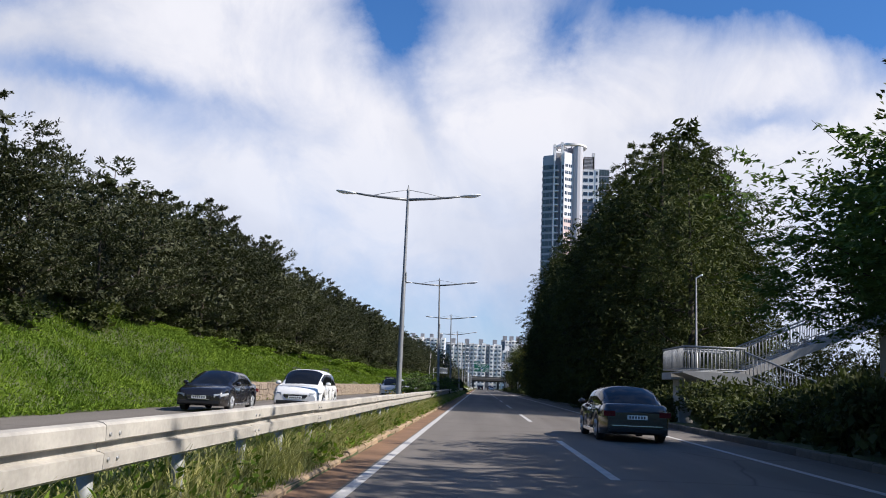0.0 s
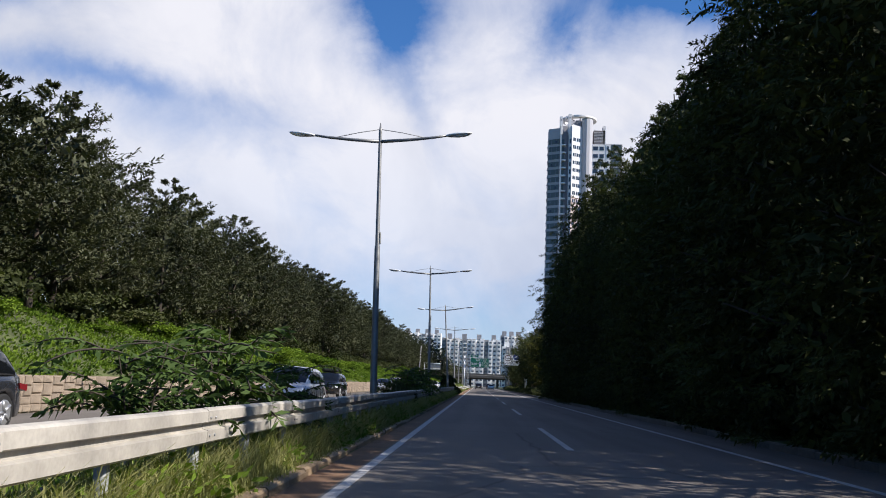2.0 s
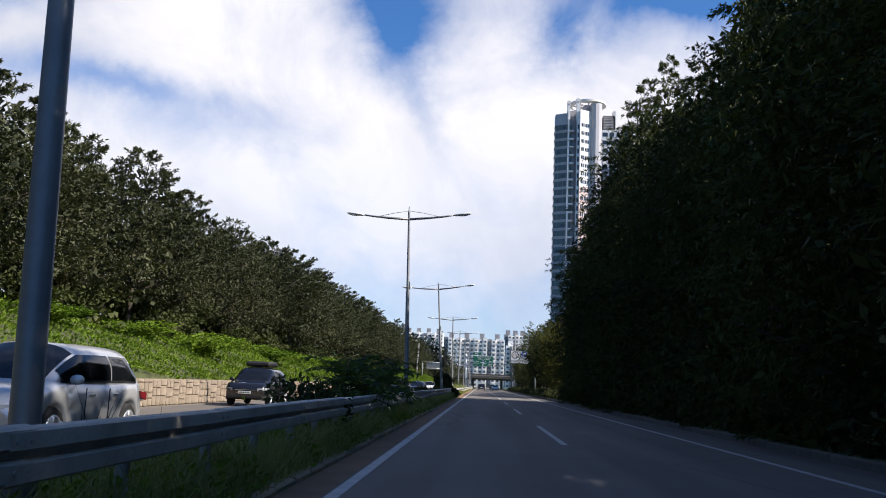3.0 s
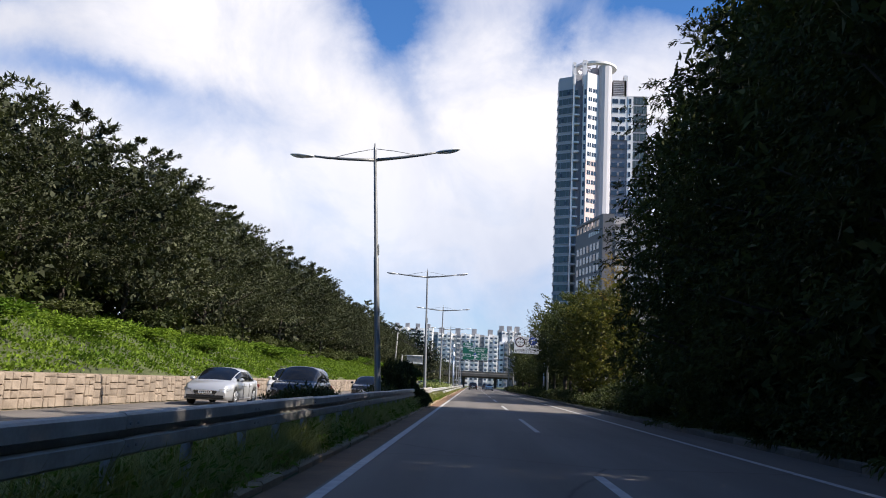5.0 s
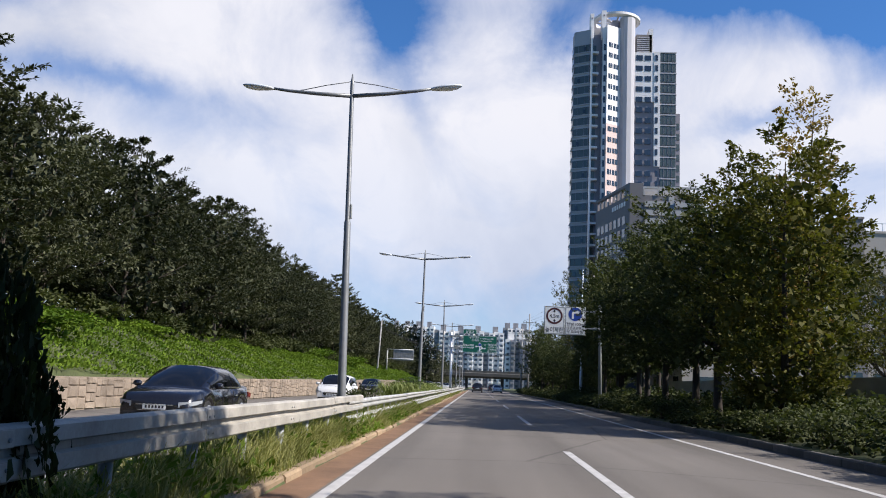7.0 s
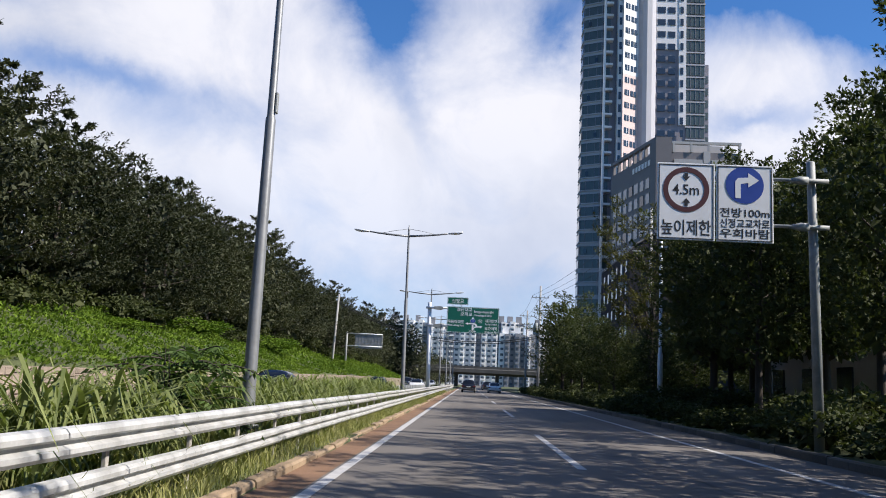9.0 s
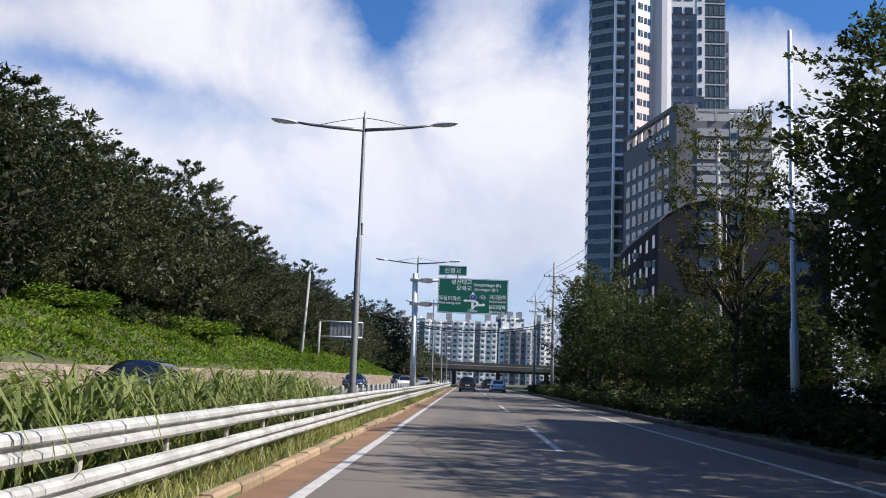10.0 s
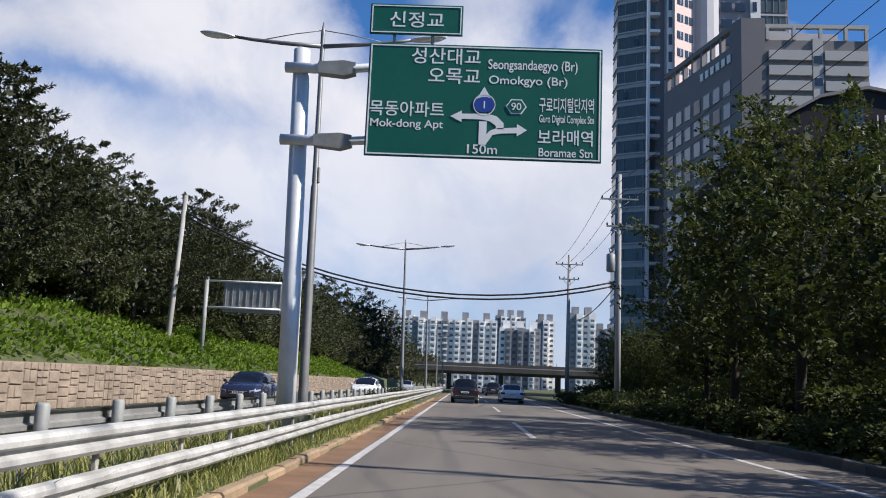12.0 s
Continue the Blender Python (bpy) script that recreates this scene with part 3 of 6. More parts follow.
def build_limit_sign():
    g = thing("height_limit_sign", "two white sign panels with a height limit on a grey post", "road sign")
    y, k = 196.0, 0.805
    g.location, g.scale = (1.6 * (1 - k), 191.5 - k * y, 1.28 * (1 - k)), (k, k, k)
    bm = bmesh.new()
    tube(bm, [(11.85, y + 0.3, -0.5), (11.78, y + 0.3, 5.0), (11.72, y + 0.3, 8.3), (11.72, y + 0.3, 8.33)], [0.15, 0.14, 0.125, 0.08], 14)
    part("post", bm, M_POST, g)
    for z in (7.68, 6.28):
        bm = bmesh.new()
        tube(bm, [(12.15, y + 0.1, z), (11.35, y + 0.1, z), (11.3, y + 0.1, z), (7.4, y + 0.1, z)], [0.075, 0.075, 0.055, 0.045], 10)
        arm = part("arm", bm, M_POST, g)
        bm = bmesh.new()
        tube(bm, [(11.55, y + 0.1, z), (11.3, y + 0.1, z), (11.05, y + 0.1, z)], [0.12, 0.13, 0.06], 10)
        part("flange", bm, M_POST, arm)
    for x0, x1 in ((7.10, 8.79), (8.83, 10.50)):
        bm = bmesh.new()
        box(bm, x0, x1, y, y + 0.04, 5.73, 8.05, 0.008)
        p = part("sign_panel", bm, M_SIGN_WHITE, g)
        border(p, x0 + 0.04, x1 - 0.04, 5.77, 8.01, 0.025, M_SIGN_BLACK, y - 0.003)
        cx = (x0 + x1) / 2
        if x0 < 8:
            ring(p, "limit_ring", cx, 7.25, 0.53, 0.68, M_SIGN_RED, y - 0.003)
            lettering("4.5m", 0.44, M_SIGN_BLACK, p, cx, 7.1, y - 0.003, 0.78)
            for s in (-1, 1):
                flat(p, "arrow", [(cx - 0.12, 7.25 + s * 0.40), (cx, 7.25 + s * 0.26), (cx + 0.12, 7.25 + s * 0.40), (cx + 0.05, 7.25 + s * 0.40), (cx + 0.05, 7.25 + s * 0.5), (cx - 0.05, 7.25 + s * 0.5), (cx - 0.05, 7.25 + s * 0.40)], M_SIGN_BLACK, y - 0.003)
            lettering("높이제한", 0.5, M_SIGN_BLACK, p, cx, 5.92, y - 0.003, 1.45)
        else:
            flat(p, "disc", disc(cx, 7.45, 0.56), M_SIGN_BLUE, y - 0.003)
            flat(p, "arrow", [(cx - 0.28, 7.05), (cx - 0.12, 7.05), (cx - 0.12, 7.48), (cx + 0.1, 7.52), (cx + 0.1, 7.38), (cx + 0.42, 7.6), (cx + 0.1, 7.82), (cx + 0.1, 7.68), (cx - 0.2, 7.66), (cx - 0.28, 7.55)], M_SIGN_WHITE, y - 0.010)
            for text, z in (("전방100m", 6.50), ("신정교교차로", 6.18), ("우회바람", 5.88)):
                lettering(text, 0.3, M_SIGN_BLACK, p, cx, z, y - 0.003, 1.45)


def build_rear_sign():
    g = thing("road_sign", "back of a pale road sign panel on a steel post", "road sign")
    y = 276.0
    bm = bmesh.new()
    tube(bm, [(-13.1, y, 1.5), (-13.1, y, 6.75)], 0.13, 12)
    part("post", bm, M_POST, g)
    for z in (6.5, 5.0):
        bm = bmesh.new()
        tube(bm, [(-13.3, y, z), (-8.8, y, z)], 0.06, 8)
        part("arm", bm, M_STEEL_LIGHT, g)
    bm = bmesh.new()
    box(bm, -12.1, -8.75, y + 0.07, y + 0.11, 4.75, 6.45, 0.01)
    panel = part("sign_panel", bm, M_RAIL_DARK, g)
    for i in range(9):
        bm = bmesh.new()
        x = -12.0 + i * 0.39
        box(bm, x, x + 0.04, y + 0.03, y + 0.07, 4.78, 6.42)
        part("stiffener", bm, M_RAIL_DARK, panel)


build_gantry()
build_limit_sign()
build_rear_sign()


# ---- power poles and cables ----
def sagging(a, b, sag, n=14):
    a, b = Vector(a), Vector(b)
    return [a.lerp(b, i / n) - Vector((0, 0, sag * 4 * (i / n) * (1 - i / n))) for i in range(n + 1)]


def power_pole(x, y, h, label, arms=((-0.5, 2.0), (-2.0, 1.6)), transformer=False, lean=0.0):
    g = thing("power_pole", label, "power pole", (x, y, 0))
    bm = bmesh.new()
    tube(bm, [(0, 0, -0.2), (lean * 0.5, 0, h / 2), (lean, 0, h)], [0.17, 0.145, 0.11], 12)
    part("pole", bm, M_CONCRETE, g)
    for dz, w in arms:
        bm = bmesh.new()
        box(bm, lean - w / 2, lean + w / 2, -0.16, -0.08, h + dz - 0.045, h + dz + 0.045, 0.008)
        arm = part("crossarm", bm, M_POST, g)
        bm = bmesh.new()
        for s in (-1, 1):
            tube(bm, [(lean, -0.12, h + dz - 0.5), (lean + s * w * 0.3, -0.12, h + dz - 0.04)], 0.02, 5)
        part("brace", bm, M_POST, arm)
        for s in (-0.95, -0.5, 0.5, 0.95):
            bm = bmesh.new()
            c = lean + s * w / 2
            tube(bm, [(c, -0.12, h + dz + 0.04), (c, -0.12, h + dz + 0.08), (c, -0.12, h + dz + 0.14), (c, -0.12, h + dz + 0.20)], [0.02, 0.055, 0.045, 0.02], 8)
            part("insulator", bm, M_CABLE, arm)
    if transformer:
        bm = bmesh.new()
        tube(bm, [(-0.42, 0, h - 5.4), (-0.42, 0, h - 5.35), (-0.42, 0, h - 4.45), (-0.42, 0, h - 4.4)], [0.18, 0.24, 0.24, 0.18], 12)
        t = part("transformer", bm, M_POST, g)
        bm = bmesh.new()
        tube(bm, [(-0.45, 0, h - 4.42), (-0.52, 0, h - 4.1)], [0.035, 0.02], 6)
        part("bushing", bm, M_CABLE, t)
    return g


power_pole(9.85, 273.8, 13.0, "tall concrete power pole with crossarms and a transformer", arms=((-1.4, 2.0), (-2.9, 1.4)), transformer=True)
power_pole(9.9, 297.0, 12.0, "concrete power pole with crossarms beyond the trees", arms=((-0.8, 2.2), (-2.0, 1.6)))
power_pole(15.2, 237.0, 15.2, "concrete power pole with two steel crossarms behind the trees", arms=((-1.6, 3.6), (-3.4, 2.8)))
power_pole(-14.5, 274.0, 11.0, "slim pale leaning utility pole on the grass bank", arms=(), lean=0.45)


def cable(points, r, label):
    bm = bmesh.new()
    tube(bm, points, r, 6)
    tagged(part("cable", bm, M_CABLE), label, "cable", kind="")


for dz, r in ((0.0, 0.05), (-0.22, 0.05)):
    cable(sagging((-14.1, 274, 10.1 + dz), (9.8, 273.8, 7.1 + dz), 2.3), r, "thick black cable sagging across the road between poles")
for dx in (-0.9, 0.0, 0.9):
    cable(sagging((9.85 + dx, 273.7, 11.85), (15.2 + dx * 1.6, 236.9, 13.85), 0.5), 0.014, "thin black power line between concrete poles")
    cable(sagging((9.85 + dx, 273.9, 11.85), (9.9 + dx, 296.9, 11.4), 0.4), 0.014, "thin black power line between concrete poles")
cable(sagging((9.8, 273.8, 7.0), (9.9, 297, 6.6), 0.6), 0.03, "black cable hanging between two power poles")
for k in range(3):
    cable(sagging((15.2 + 0.8 * k, 236.9, 13.8 - 1.8 * (k % 2)), (24 + k, 190, 15), 0.8), 0.014, "thin black power line leading to a side street")


# ---- slim lamp beside the stairs ----
g = thing("lamp_post", "slim grey lamp post with a short arm above the stairs", "lamp post", (11.4, 40.6, 0))
bm = bmesh.new()
tube(bm, [(0, 0, 0), (0, 0, 3.3), (0, 0, 3.32), (0, 0, 6.7)], [0.09, 0.085, 0.05, 0.035], 10)
part("pole", bm, M_POLE, g)
bm = bmesh.new()
tube(bm, [(0, 0, 6.68), (0.22, 0, 6.82), (0.3, 0, 6.82)], [0.025, 0.03, 0.05], 8)
part("lamp_head", bm, M_STEEL_LIGHT, g)
g = thing("steel_pole", "tall slim pale steel pole among the roadside trees", "pole", (11.4, 215.8, 0))
bm = bmesh.new()
tube(bm, [(0, 0, -0.2), (0, 0, 3.2), (0, 0, 3.25), (0, 0, 12.55), (0, 0, 12.6)], [0.13, 0.125, 0.085, 0.065, 0.03], 12)
part("shaft", bm, M_STEEL_LIGHT, g)
bm = bmesh.new()
box(bm, -0.2, 0.2, -0.2, 0.2, -0.2, 0.16, 0.02)
part("base", bm, M_CONCRETE, g)


# ---- stairs of the footbridge ----
def railing(parent, a, b, h=1.0, step=0.16):
    """A railing of a top rail, a foot rail and upright bars between two places on the deck's edge."""
    a, b = Vector(a), Vector(b)
    up = Vector((0, 0, 1))
    n = max(2, int((b - a).length / step))
    for name, z, r in (("top_rail", h, 0.04), ("foot_rail", 0.12, 0.025)):
        bm = bmesh.new()
        tube(bm, [a + up * z, b + up * z], r, 8)
        part(name, bm, M_RAILING, parent)
    bm = bmesh.new()
    tube(bm, [(0, 0, 0.12), (0, 0, h)], 0.018, 5)
    me = finish(bm, "baluster", M_RAILING)
    for i in range(n + 1):
        o = new("baluster", me)
        o.parent, o.location = parent, a.lerp(b, i / n)


def build_stairs():
    s = thing("footbridge_stairs", "grey concrete footbridge stairs with pale steel railings beside the road", "stairs", (-0.15, -2.2, -0.12))
    bm = bmesh.new()
    prism(bm, [(9.8, 2.05), (12.6, 2.05), (20.4, 5.45), (20.4, 5.85), (12.5, 2.35), (9.8, 2.35)], "y", 40.0, 41.9)
    part("flight", bm, M_CONCRETE, s)
    bm = bmesh.new()
    prism(bm, [(9.8, 2.3), (10.6, 2.05), (16.6, -0.1), (18.2, -0.1), (12.6, 2.05), (12.4, 2.35), (9.8, 2.35)], "y", 37.8, 39.95)
    part("flight", bm, M_CONCRETE, s)
    for x in (10.5, 19.5):
        bm = bmesh.new()
        box(bm, x - 0.3, x + 0.3, 40.4, 41.5, -0.2, 2.2 if x < 15 else 5.2, 0.03)
        part("pier", bm, M_CONCRETE, s)
    for y in (40.05, 41.85):
        railing(s, (9.85, y, 2.35), (12.5, y, 2.35))
        railing(s, (12.5, y, 2.35), (20.3, y, 5.82))
    railing(s, (9.85, 37.85, 2.35), (12.3, 37.85, 2.35))
    railing(s, (12.3, 37.85, 2.2), (18.1, 37.85, 0.0))
    railing(s, (9.85, 37.85, 2.35), (9.85, 41.85, 2.35))
    for i in range(14):
        bm = bmesh.new()
        x = 12.7 + i * 0.55
        box(bm, x, x + 0.5, 40.1, 41.8, 2.40 + i * 0.2425, 2.46 + i * 0.2425 + 0.1, 0.01)
        part("step", bm, M_CONCRETE, s)


build_stairs()
slab("low_wall", 13.5, 13.8, 14.0, 30.0, -0.1, 0.4, M_CONCRETE, "low grey concrete wall beside the pavement", "wall")


# ---- cars ----
def paint_material(name, base, rough=0.18, metal=0.0):
    m = bpy.data.materials.new(name)
    m.use_nodes = True
    m.node_tree.nodes.clear()
    N = Nodes(m.node_tree)
    co = N.add("ShaderNodeTexCoord").outputs["Object"]
    dust = N.noise(co, 2.5, 5, 0.6)
    z = N.add("ShaderNodeSeparateXYZ", None, i0=co).outputs[2]
    low = N.math("MULTIPLY", dust, N.math("SUBTRACT", 0.75, z), clamp=True)
    col = N.mix(N.math("MULTIPLY", low, 0.5), base, (0.16, 0.14, 0.12))
    s = N.add("ShaderNodeBsdfPrincipled", None, Base_Color=col, Roughness=N.math("MULTIPLY_ADD", dust, 0.15, rough - 0.05), Metallic=metal)
    s.inputs["Coat Weight"].default_value = 0.6
    s.inputs["Coat Roughness"].default_value = 0.06
    N.add("ShaderNodeOutputMaterial", None, Surface=s.outputs[0])
    return m


P_BLACK = paint_material("black_car_paint", (0.008, 0.008, 0.010))
P_WHITE = paint_material("white_car_paint", (0.66, 0.66, 0.65), 0.25)
P_SILVER = paint_material("silver_car_paint", (0.50, 0.51, 0.52), 0.3, 0.5)
P_GREY = paint_material("grey_blue_car_paint", (0.022, 0.024, 0.029), 0.22, 0.2)
P_BLUE = paint_material("dark_blue_car_paint", (0.015, 0.022, 0.06), 0.2, 0.2)
M_CAR_GLASS = glass_material("dark_car_glass", (0.006, 0.007, 0.009), 0.02, 0.5)
M_TYRE = material("tyre_rubber", (0.018, 0.018, 0.018), 0.85, spread=0.2)
M_RIM = material("alloy_rim", (0.45, 0.46, 0.47), 0.35, metal=0.7, spread=0.1)
M_CHROME = material("chrome_trim", (0.7, 0.7, 0.7), 0.15, metal=0.9, spread=0.05)
M_BLACK_TRIM = material("black_plastic_trim", (0.015, 0.015, 0.016), 0.6, spread=0.15)
M_TAIL = material("red_tail_light", (0.14, 0.012, 0.015), 0.2, spread=0.1)
M_HEAD = material("clear_head_light", (0.34, 0.36, 0.38), 0.10, spread=0.1, spec=0.8)

SEDAN = dict(length=4.85, width=1.84, wheelbase=2.82, front=0.98, hood=(0.72, 0.92), trunk=(1.00, 0.93), belt=0.93, roof=1.46, cab=(1.42, 0.32, -0.98, -1.95), low=0.2, tyre=0.33)
SUV = dict(length=4.5, width=1.86, wheelbase=2.68, front=0.95, hood=(0.85, 1.05), trunk=(1.02, 1.02), belt=1.05, roof=1.66, cab=(1.25, 0.42, -1.55, -2.08), low=0.27, tyre=0.36)
VAN = dict(length=4.9, width=1.80, wheelbase=2.6, front=0.8, hood=(0.95, 1.10), trunk=(1.08, 1.08), belt=1.10, roof=1.92, cab=(2.05, 1.55, -2.2, -2.38), low=0.27, tyre=0.33)
HATCH = dict(length=4.0, width=1.72, wheelbase=2.55, front=0.85, hood=(0.78, 0.96), trunk=(0.98, 0.98), belt=0.97, roof=1.50, cab=(1.15, 0.40, -1.25, -1.85), low=0.2, tyre=0.31)


def car_body(bm, c):
    L, w = c["length"], c["width"] / 2
    yf, yr = L / 2, -L / 2
    ax = (yf - c["front"], yf - c["front"] - c["wheelbase"])
    arch = c["tyre"] + 0.07
    ys = {yf, yf - 0.03, yf - 0.08, yf - 0.16, yf - 0.28, yf - 0.5, yr, yr + 0.03, yr + 0.08, yr + 0.18, yr + 0.35, c["cab"][0], c["cab"][3], 0.0, c["cab"][1], c["cab"][2]}
    for a in ax:
        for t in (-1, -0.995, -0.8, -0.45, 0, 0.45, 0.8, 0.995, 1):
            ys.add(a + t * arch)
    ys = sorted(y for y in ys if yr <= y <= yf)
    rows = []
    for y in ys:
        # top line of the lower body: hood, belt, boot
        if y > c["cab"][0]:
            t = (yf - y) / (yf - c["cab"][0])
            top = c["hood"][0] + (c["hood"][1] - c["hood"][0]) * t ** 0.6
        elif y < c["cab"][3]:
            t = (y - yr) / max(0.05, c["cab"][3] - yr)
            top = c["trunk"][1] + (c["trunk"][0] - c["trunk"][1]) * min(1, t) ** 0.5
        else:
            top = c["belt"] + 0.02
        near = min(abs(yf - y), abs(y - yr))
        ww = w * (1 - 0.17 * max(0, 1 - near / 0.75) ** 2.2)
        top -= 0.17 * max(0, 1 - near / 0.22) ** 2
        low = c["low"] + 0.10 * max(0, 1 - near / 0.2)
        cut = low
        for a in ax:
            d = abs(y - a) / arch
            if d < 0.999:
                cut = max(low, c["tyre"] + arch * math.sqrt(max(0, 1 - d * d)) - 0.02)
        belt = cut + (top - cut) * 0.62
        rows.append([(0, low), (ww * 0.70, low), (ww * 0.80, cut), (ww * 0.985, cut), (ww, cut + (belt - cut) * 0.4), (ww * 0.995, belt), (ww * 0.94, top - 0.045), (ww * 0.84, top), (0, top + 0.025)])
    grid = []
    for y, r in zip(ys, rows):
        full = r + [(-x, z) for x, z in r[-2:0:-1]]
        grid.append([bm.verts.new((x, y, z)) for x, z in full])
    n = len(grid[0])
    for g0, g1 in zip(grid, grid[1:]):
        for i in range(n):
            f = bm.faces.new((g0[i], g0[(i + 1) % n], g1[(i + 1) % n], g1[i]))
            f.smooth = True
    bm.faces.new(grid[0])
    bm.faces.new(grid[-1][::-1])
    return ax


def build_car(c, paint, label, x, y, turn, extras=(), group=""):
    car = thing("car", label, "car", (x, y, 0.0), turn, group)
    bm = bmesh.new()
    ax = car_body(bm, c)
    part("body", bm, paint, car)
    w, L = c["width"] / 2, c["length"]
    b0, b1 = c["belt"] - 0.02, c["roof"]
    f0, f1, r1, r0 = c["cab"]
    wb, wt = w * 0.93, w * 0.71
    curve = 3.0

    def rise(y):
        """Height of the cabin's middle line over the belt."""
        if y > f1:
            t = max(0.0, (f0 - y) / (f0 - f1))
            k = t * (1.42 - 0.42 * t)
        elif y < r1:
            t = max(0.0, (y - r0) / (r1 - r0))
            k = t * (1.5 - 0.5 * t) * (0.97 if r1 - r0 > 0.6 else 1.0)
        else:
            k = 1.0 + 0.02 * math.sin(math.pi * (y - r1) / (f1 - r1))
        return (b1 - b0) * k

    def half(y):
        return wb * (1 - 0.10 * ((y - (f0 + r0) / 2) / ((f0 - r0) / 2)) ** 2)

    def side(y, q, hand, off=0.0):
        """A place on the cabin's flank, q of the way up."""
        return Vector((hand * (half(y) * (1 - q ** curve) ** (1 / curve) + off), y, b0 + rise(y) * q + off * 0.4))

    def over(y, p, off=0.0):
        """A place on the cabin's upper skin, p of the half width from its middle."""
        return Vector((p * half(y), y, b0 + rise(y) * (1 - abs(p) ** curve) ** (1 / curve) + off))
    steps = [f0 + (f1 - f0) * k / 7 for k in range(8)] + [f1 + (r1 - f1) * k / 6 for k in range(1, 7)] + [r1 + (r0 - r1) * k / 7 for k in range(1, 8)]
    angles = [math.pi * k / 18 for k in range(19)]
    bm = bmesh.new()
    rings = []
    for y in steps:
        ring_ = []
        for a in angles:
            cs, sn = math.cos(a), math.sin(a)
            ring_.append(bm.verts.new((half(y) * math.copysign(abs(cs) ** (2 / curve), cs), y, b0 + max(0.004, rise(y)) * abs(sn) ** (2 / curve))))
        rings.append(ring_)
    for g0, g1 in zip(rings, rings[1:]):
        for k in range(18):
            bm.faces.new((g0[k], g0[k + 1], g1[k + 1], g1[k])).smooth = True
    roof = part("cabin", bm, paint, car)

    def skin(rows_):
        """A smooth sheet through rows of places."""
        bm = bmesh.new()
        grid = [[bm.verts.new(p) for p in r] for r in rows_]
        for g0, g1 in zip(grid, grid[1:]):
            for k in range(len(g0) - 1):
                bm.faces.new((g0[k], g0[k + 1], g1[k + 1], g1[k])).smooth = True
        return bm
    ps = [-0.83 + 1.66 * k / 10 for k in range(11)]
    part("windscreen", skin([[over(f0 - 0.03 + (f1 + 0.06 - f0 + 0.03) * k / 7, p, 0.010) for p in ps] for k in range(8)]), M_CAR_GLASS, car)
    part("rear_window", skin([[over(r0 + 0.10 * (r1 - r0) + 0.84 * (r1 - r0) * k / 6, p * 0.95, 0.010) for p in ps] for k in range(7)]), M_CAR_GLASS, car)
    for hand in (-1, 1):
        y0, y3 = f0 - 0.34 * (f0 - f1), r0 + 0.42 * (r1 - r0)
        y1 = 0.08 * y3 + 0.92 * (f1 + r1) / 2
        for ya, yb in ((y0, y1 + 0.03), (y1 - 0.03, y3)):
            part("side_window", skin([[side(ya + (yb - ya) * k / 6, 0.10 + 0.62 * q / 4, hand, 0.010) for q in range(5)] for k in range(7)]), M_CAR_GLASS, roof)
        part("window_trim", skin([[side(y0 + (y3 - y0) * k / 12, q, hand, 0.014) for q in (0.05, 0.10)] for k in range(13)]), M_CHROME if c is SEDAN else M_BLACK_TRIM, roof)
    for s in (-1, 1):
        bm = bmesh.new()
        bmesh.ops.create_uvsphere(bm, u_segments=10, v_segments=6, radius=1.0, matrix=Matrix.Translation((s * (w + 0.06), f0 - 0.42, b0 + 0.08)) @ Matrix.Diagonal((0.11, 0.07, 0.075, 1)))
        part("wing_mirror", bm, paint, car)
        for yy in (0.12, -0.78):
            bm = bmesh.new()
            box(bm, s * w - 0.015, s * w + 0.018, yy - 0.09, yy + 0.09, b0 - 0.17, b0 - 0.14, 0.005)
            part("door_handle", bm, M_CHROME, car)
        for yy in (0.35, -0.5):
            bm = bmesh.new()
            box(bm, s * w - 0.01, s * w + 0.003, yy - 0.006, yy + 0.006, c["low"] + 0.12, b0 - 0.05)
            part("door_seam", bm, M_BLACK_TRIM, car)
        bm = bmesh.new()
        box(bm, s * w * 0.985 - 0.02, s * w * 0.985 + 0.02, ax[1] + c["tyre"] + 0.1, ax[0] - c["tyre"] - 0.1, c["low"] - 0.01, c["low"] + 0.09, 0.012)
        part("sill", bm, M_BLACK_TRIM if c is not SEDAN else M_CHROME, car)
        hz = c["hood"][0]
        rows_ = []
        for k in range(6):
            t = k / 5
            y = L / 2 + 0.006 - 0.50 * t * t
            x = w * (0.56 + 0.28 * min(1, t * 2.2) + 0.135 * t)
            rows_.append([Vector((s * (x + 0.012), y, hz - 0.215 + 0.10 * t + (0.115 - 0.05 * t) * q / 2)) for q in range(3)])
        part("headlight", skin(rows_), M_HEAD, car)
        bm = bmesh.new()
        prism(bm, [(-L / 2 + 0.0, c["trunk"][1] - 0.26), (-L / 2 - 0.012, c["trunk"][1] - 0.13), (-L / 2 + 0.3, c["trunk"][1] - 0.10), (-L / 2 + 0.26, c["trunk"][1] - 0.21)], "x", s * w * 0.62, s * w * 0.94)
        part("tail_light", bm, M_TAIL, car)
        for yy in ax:
            bm = bmesh.new()
            t = c["tyre"]
            x0, x1 = s * (w - 0.215), s * (w - 0.005)
            tube(bm, [(x0, yy, t), (x0 + s * 0.02, yy, t), (x1 - s * 0.03, yy, t), (x1, yy, t)], [t - 0.03, t, t, t - 0.03], 22)
            tyre = part("wheel", bm, M_TYRE, car)
            bm = bmesh.new()
            tube(bm, [(x1 - s * 0.01, yy, t), (x1 + s * 0.006, yy, t), (x1 + s * 0.008, yy, t)], [t * 0.70, t * 0.69, t * 0.60], 20)
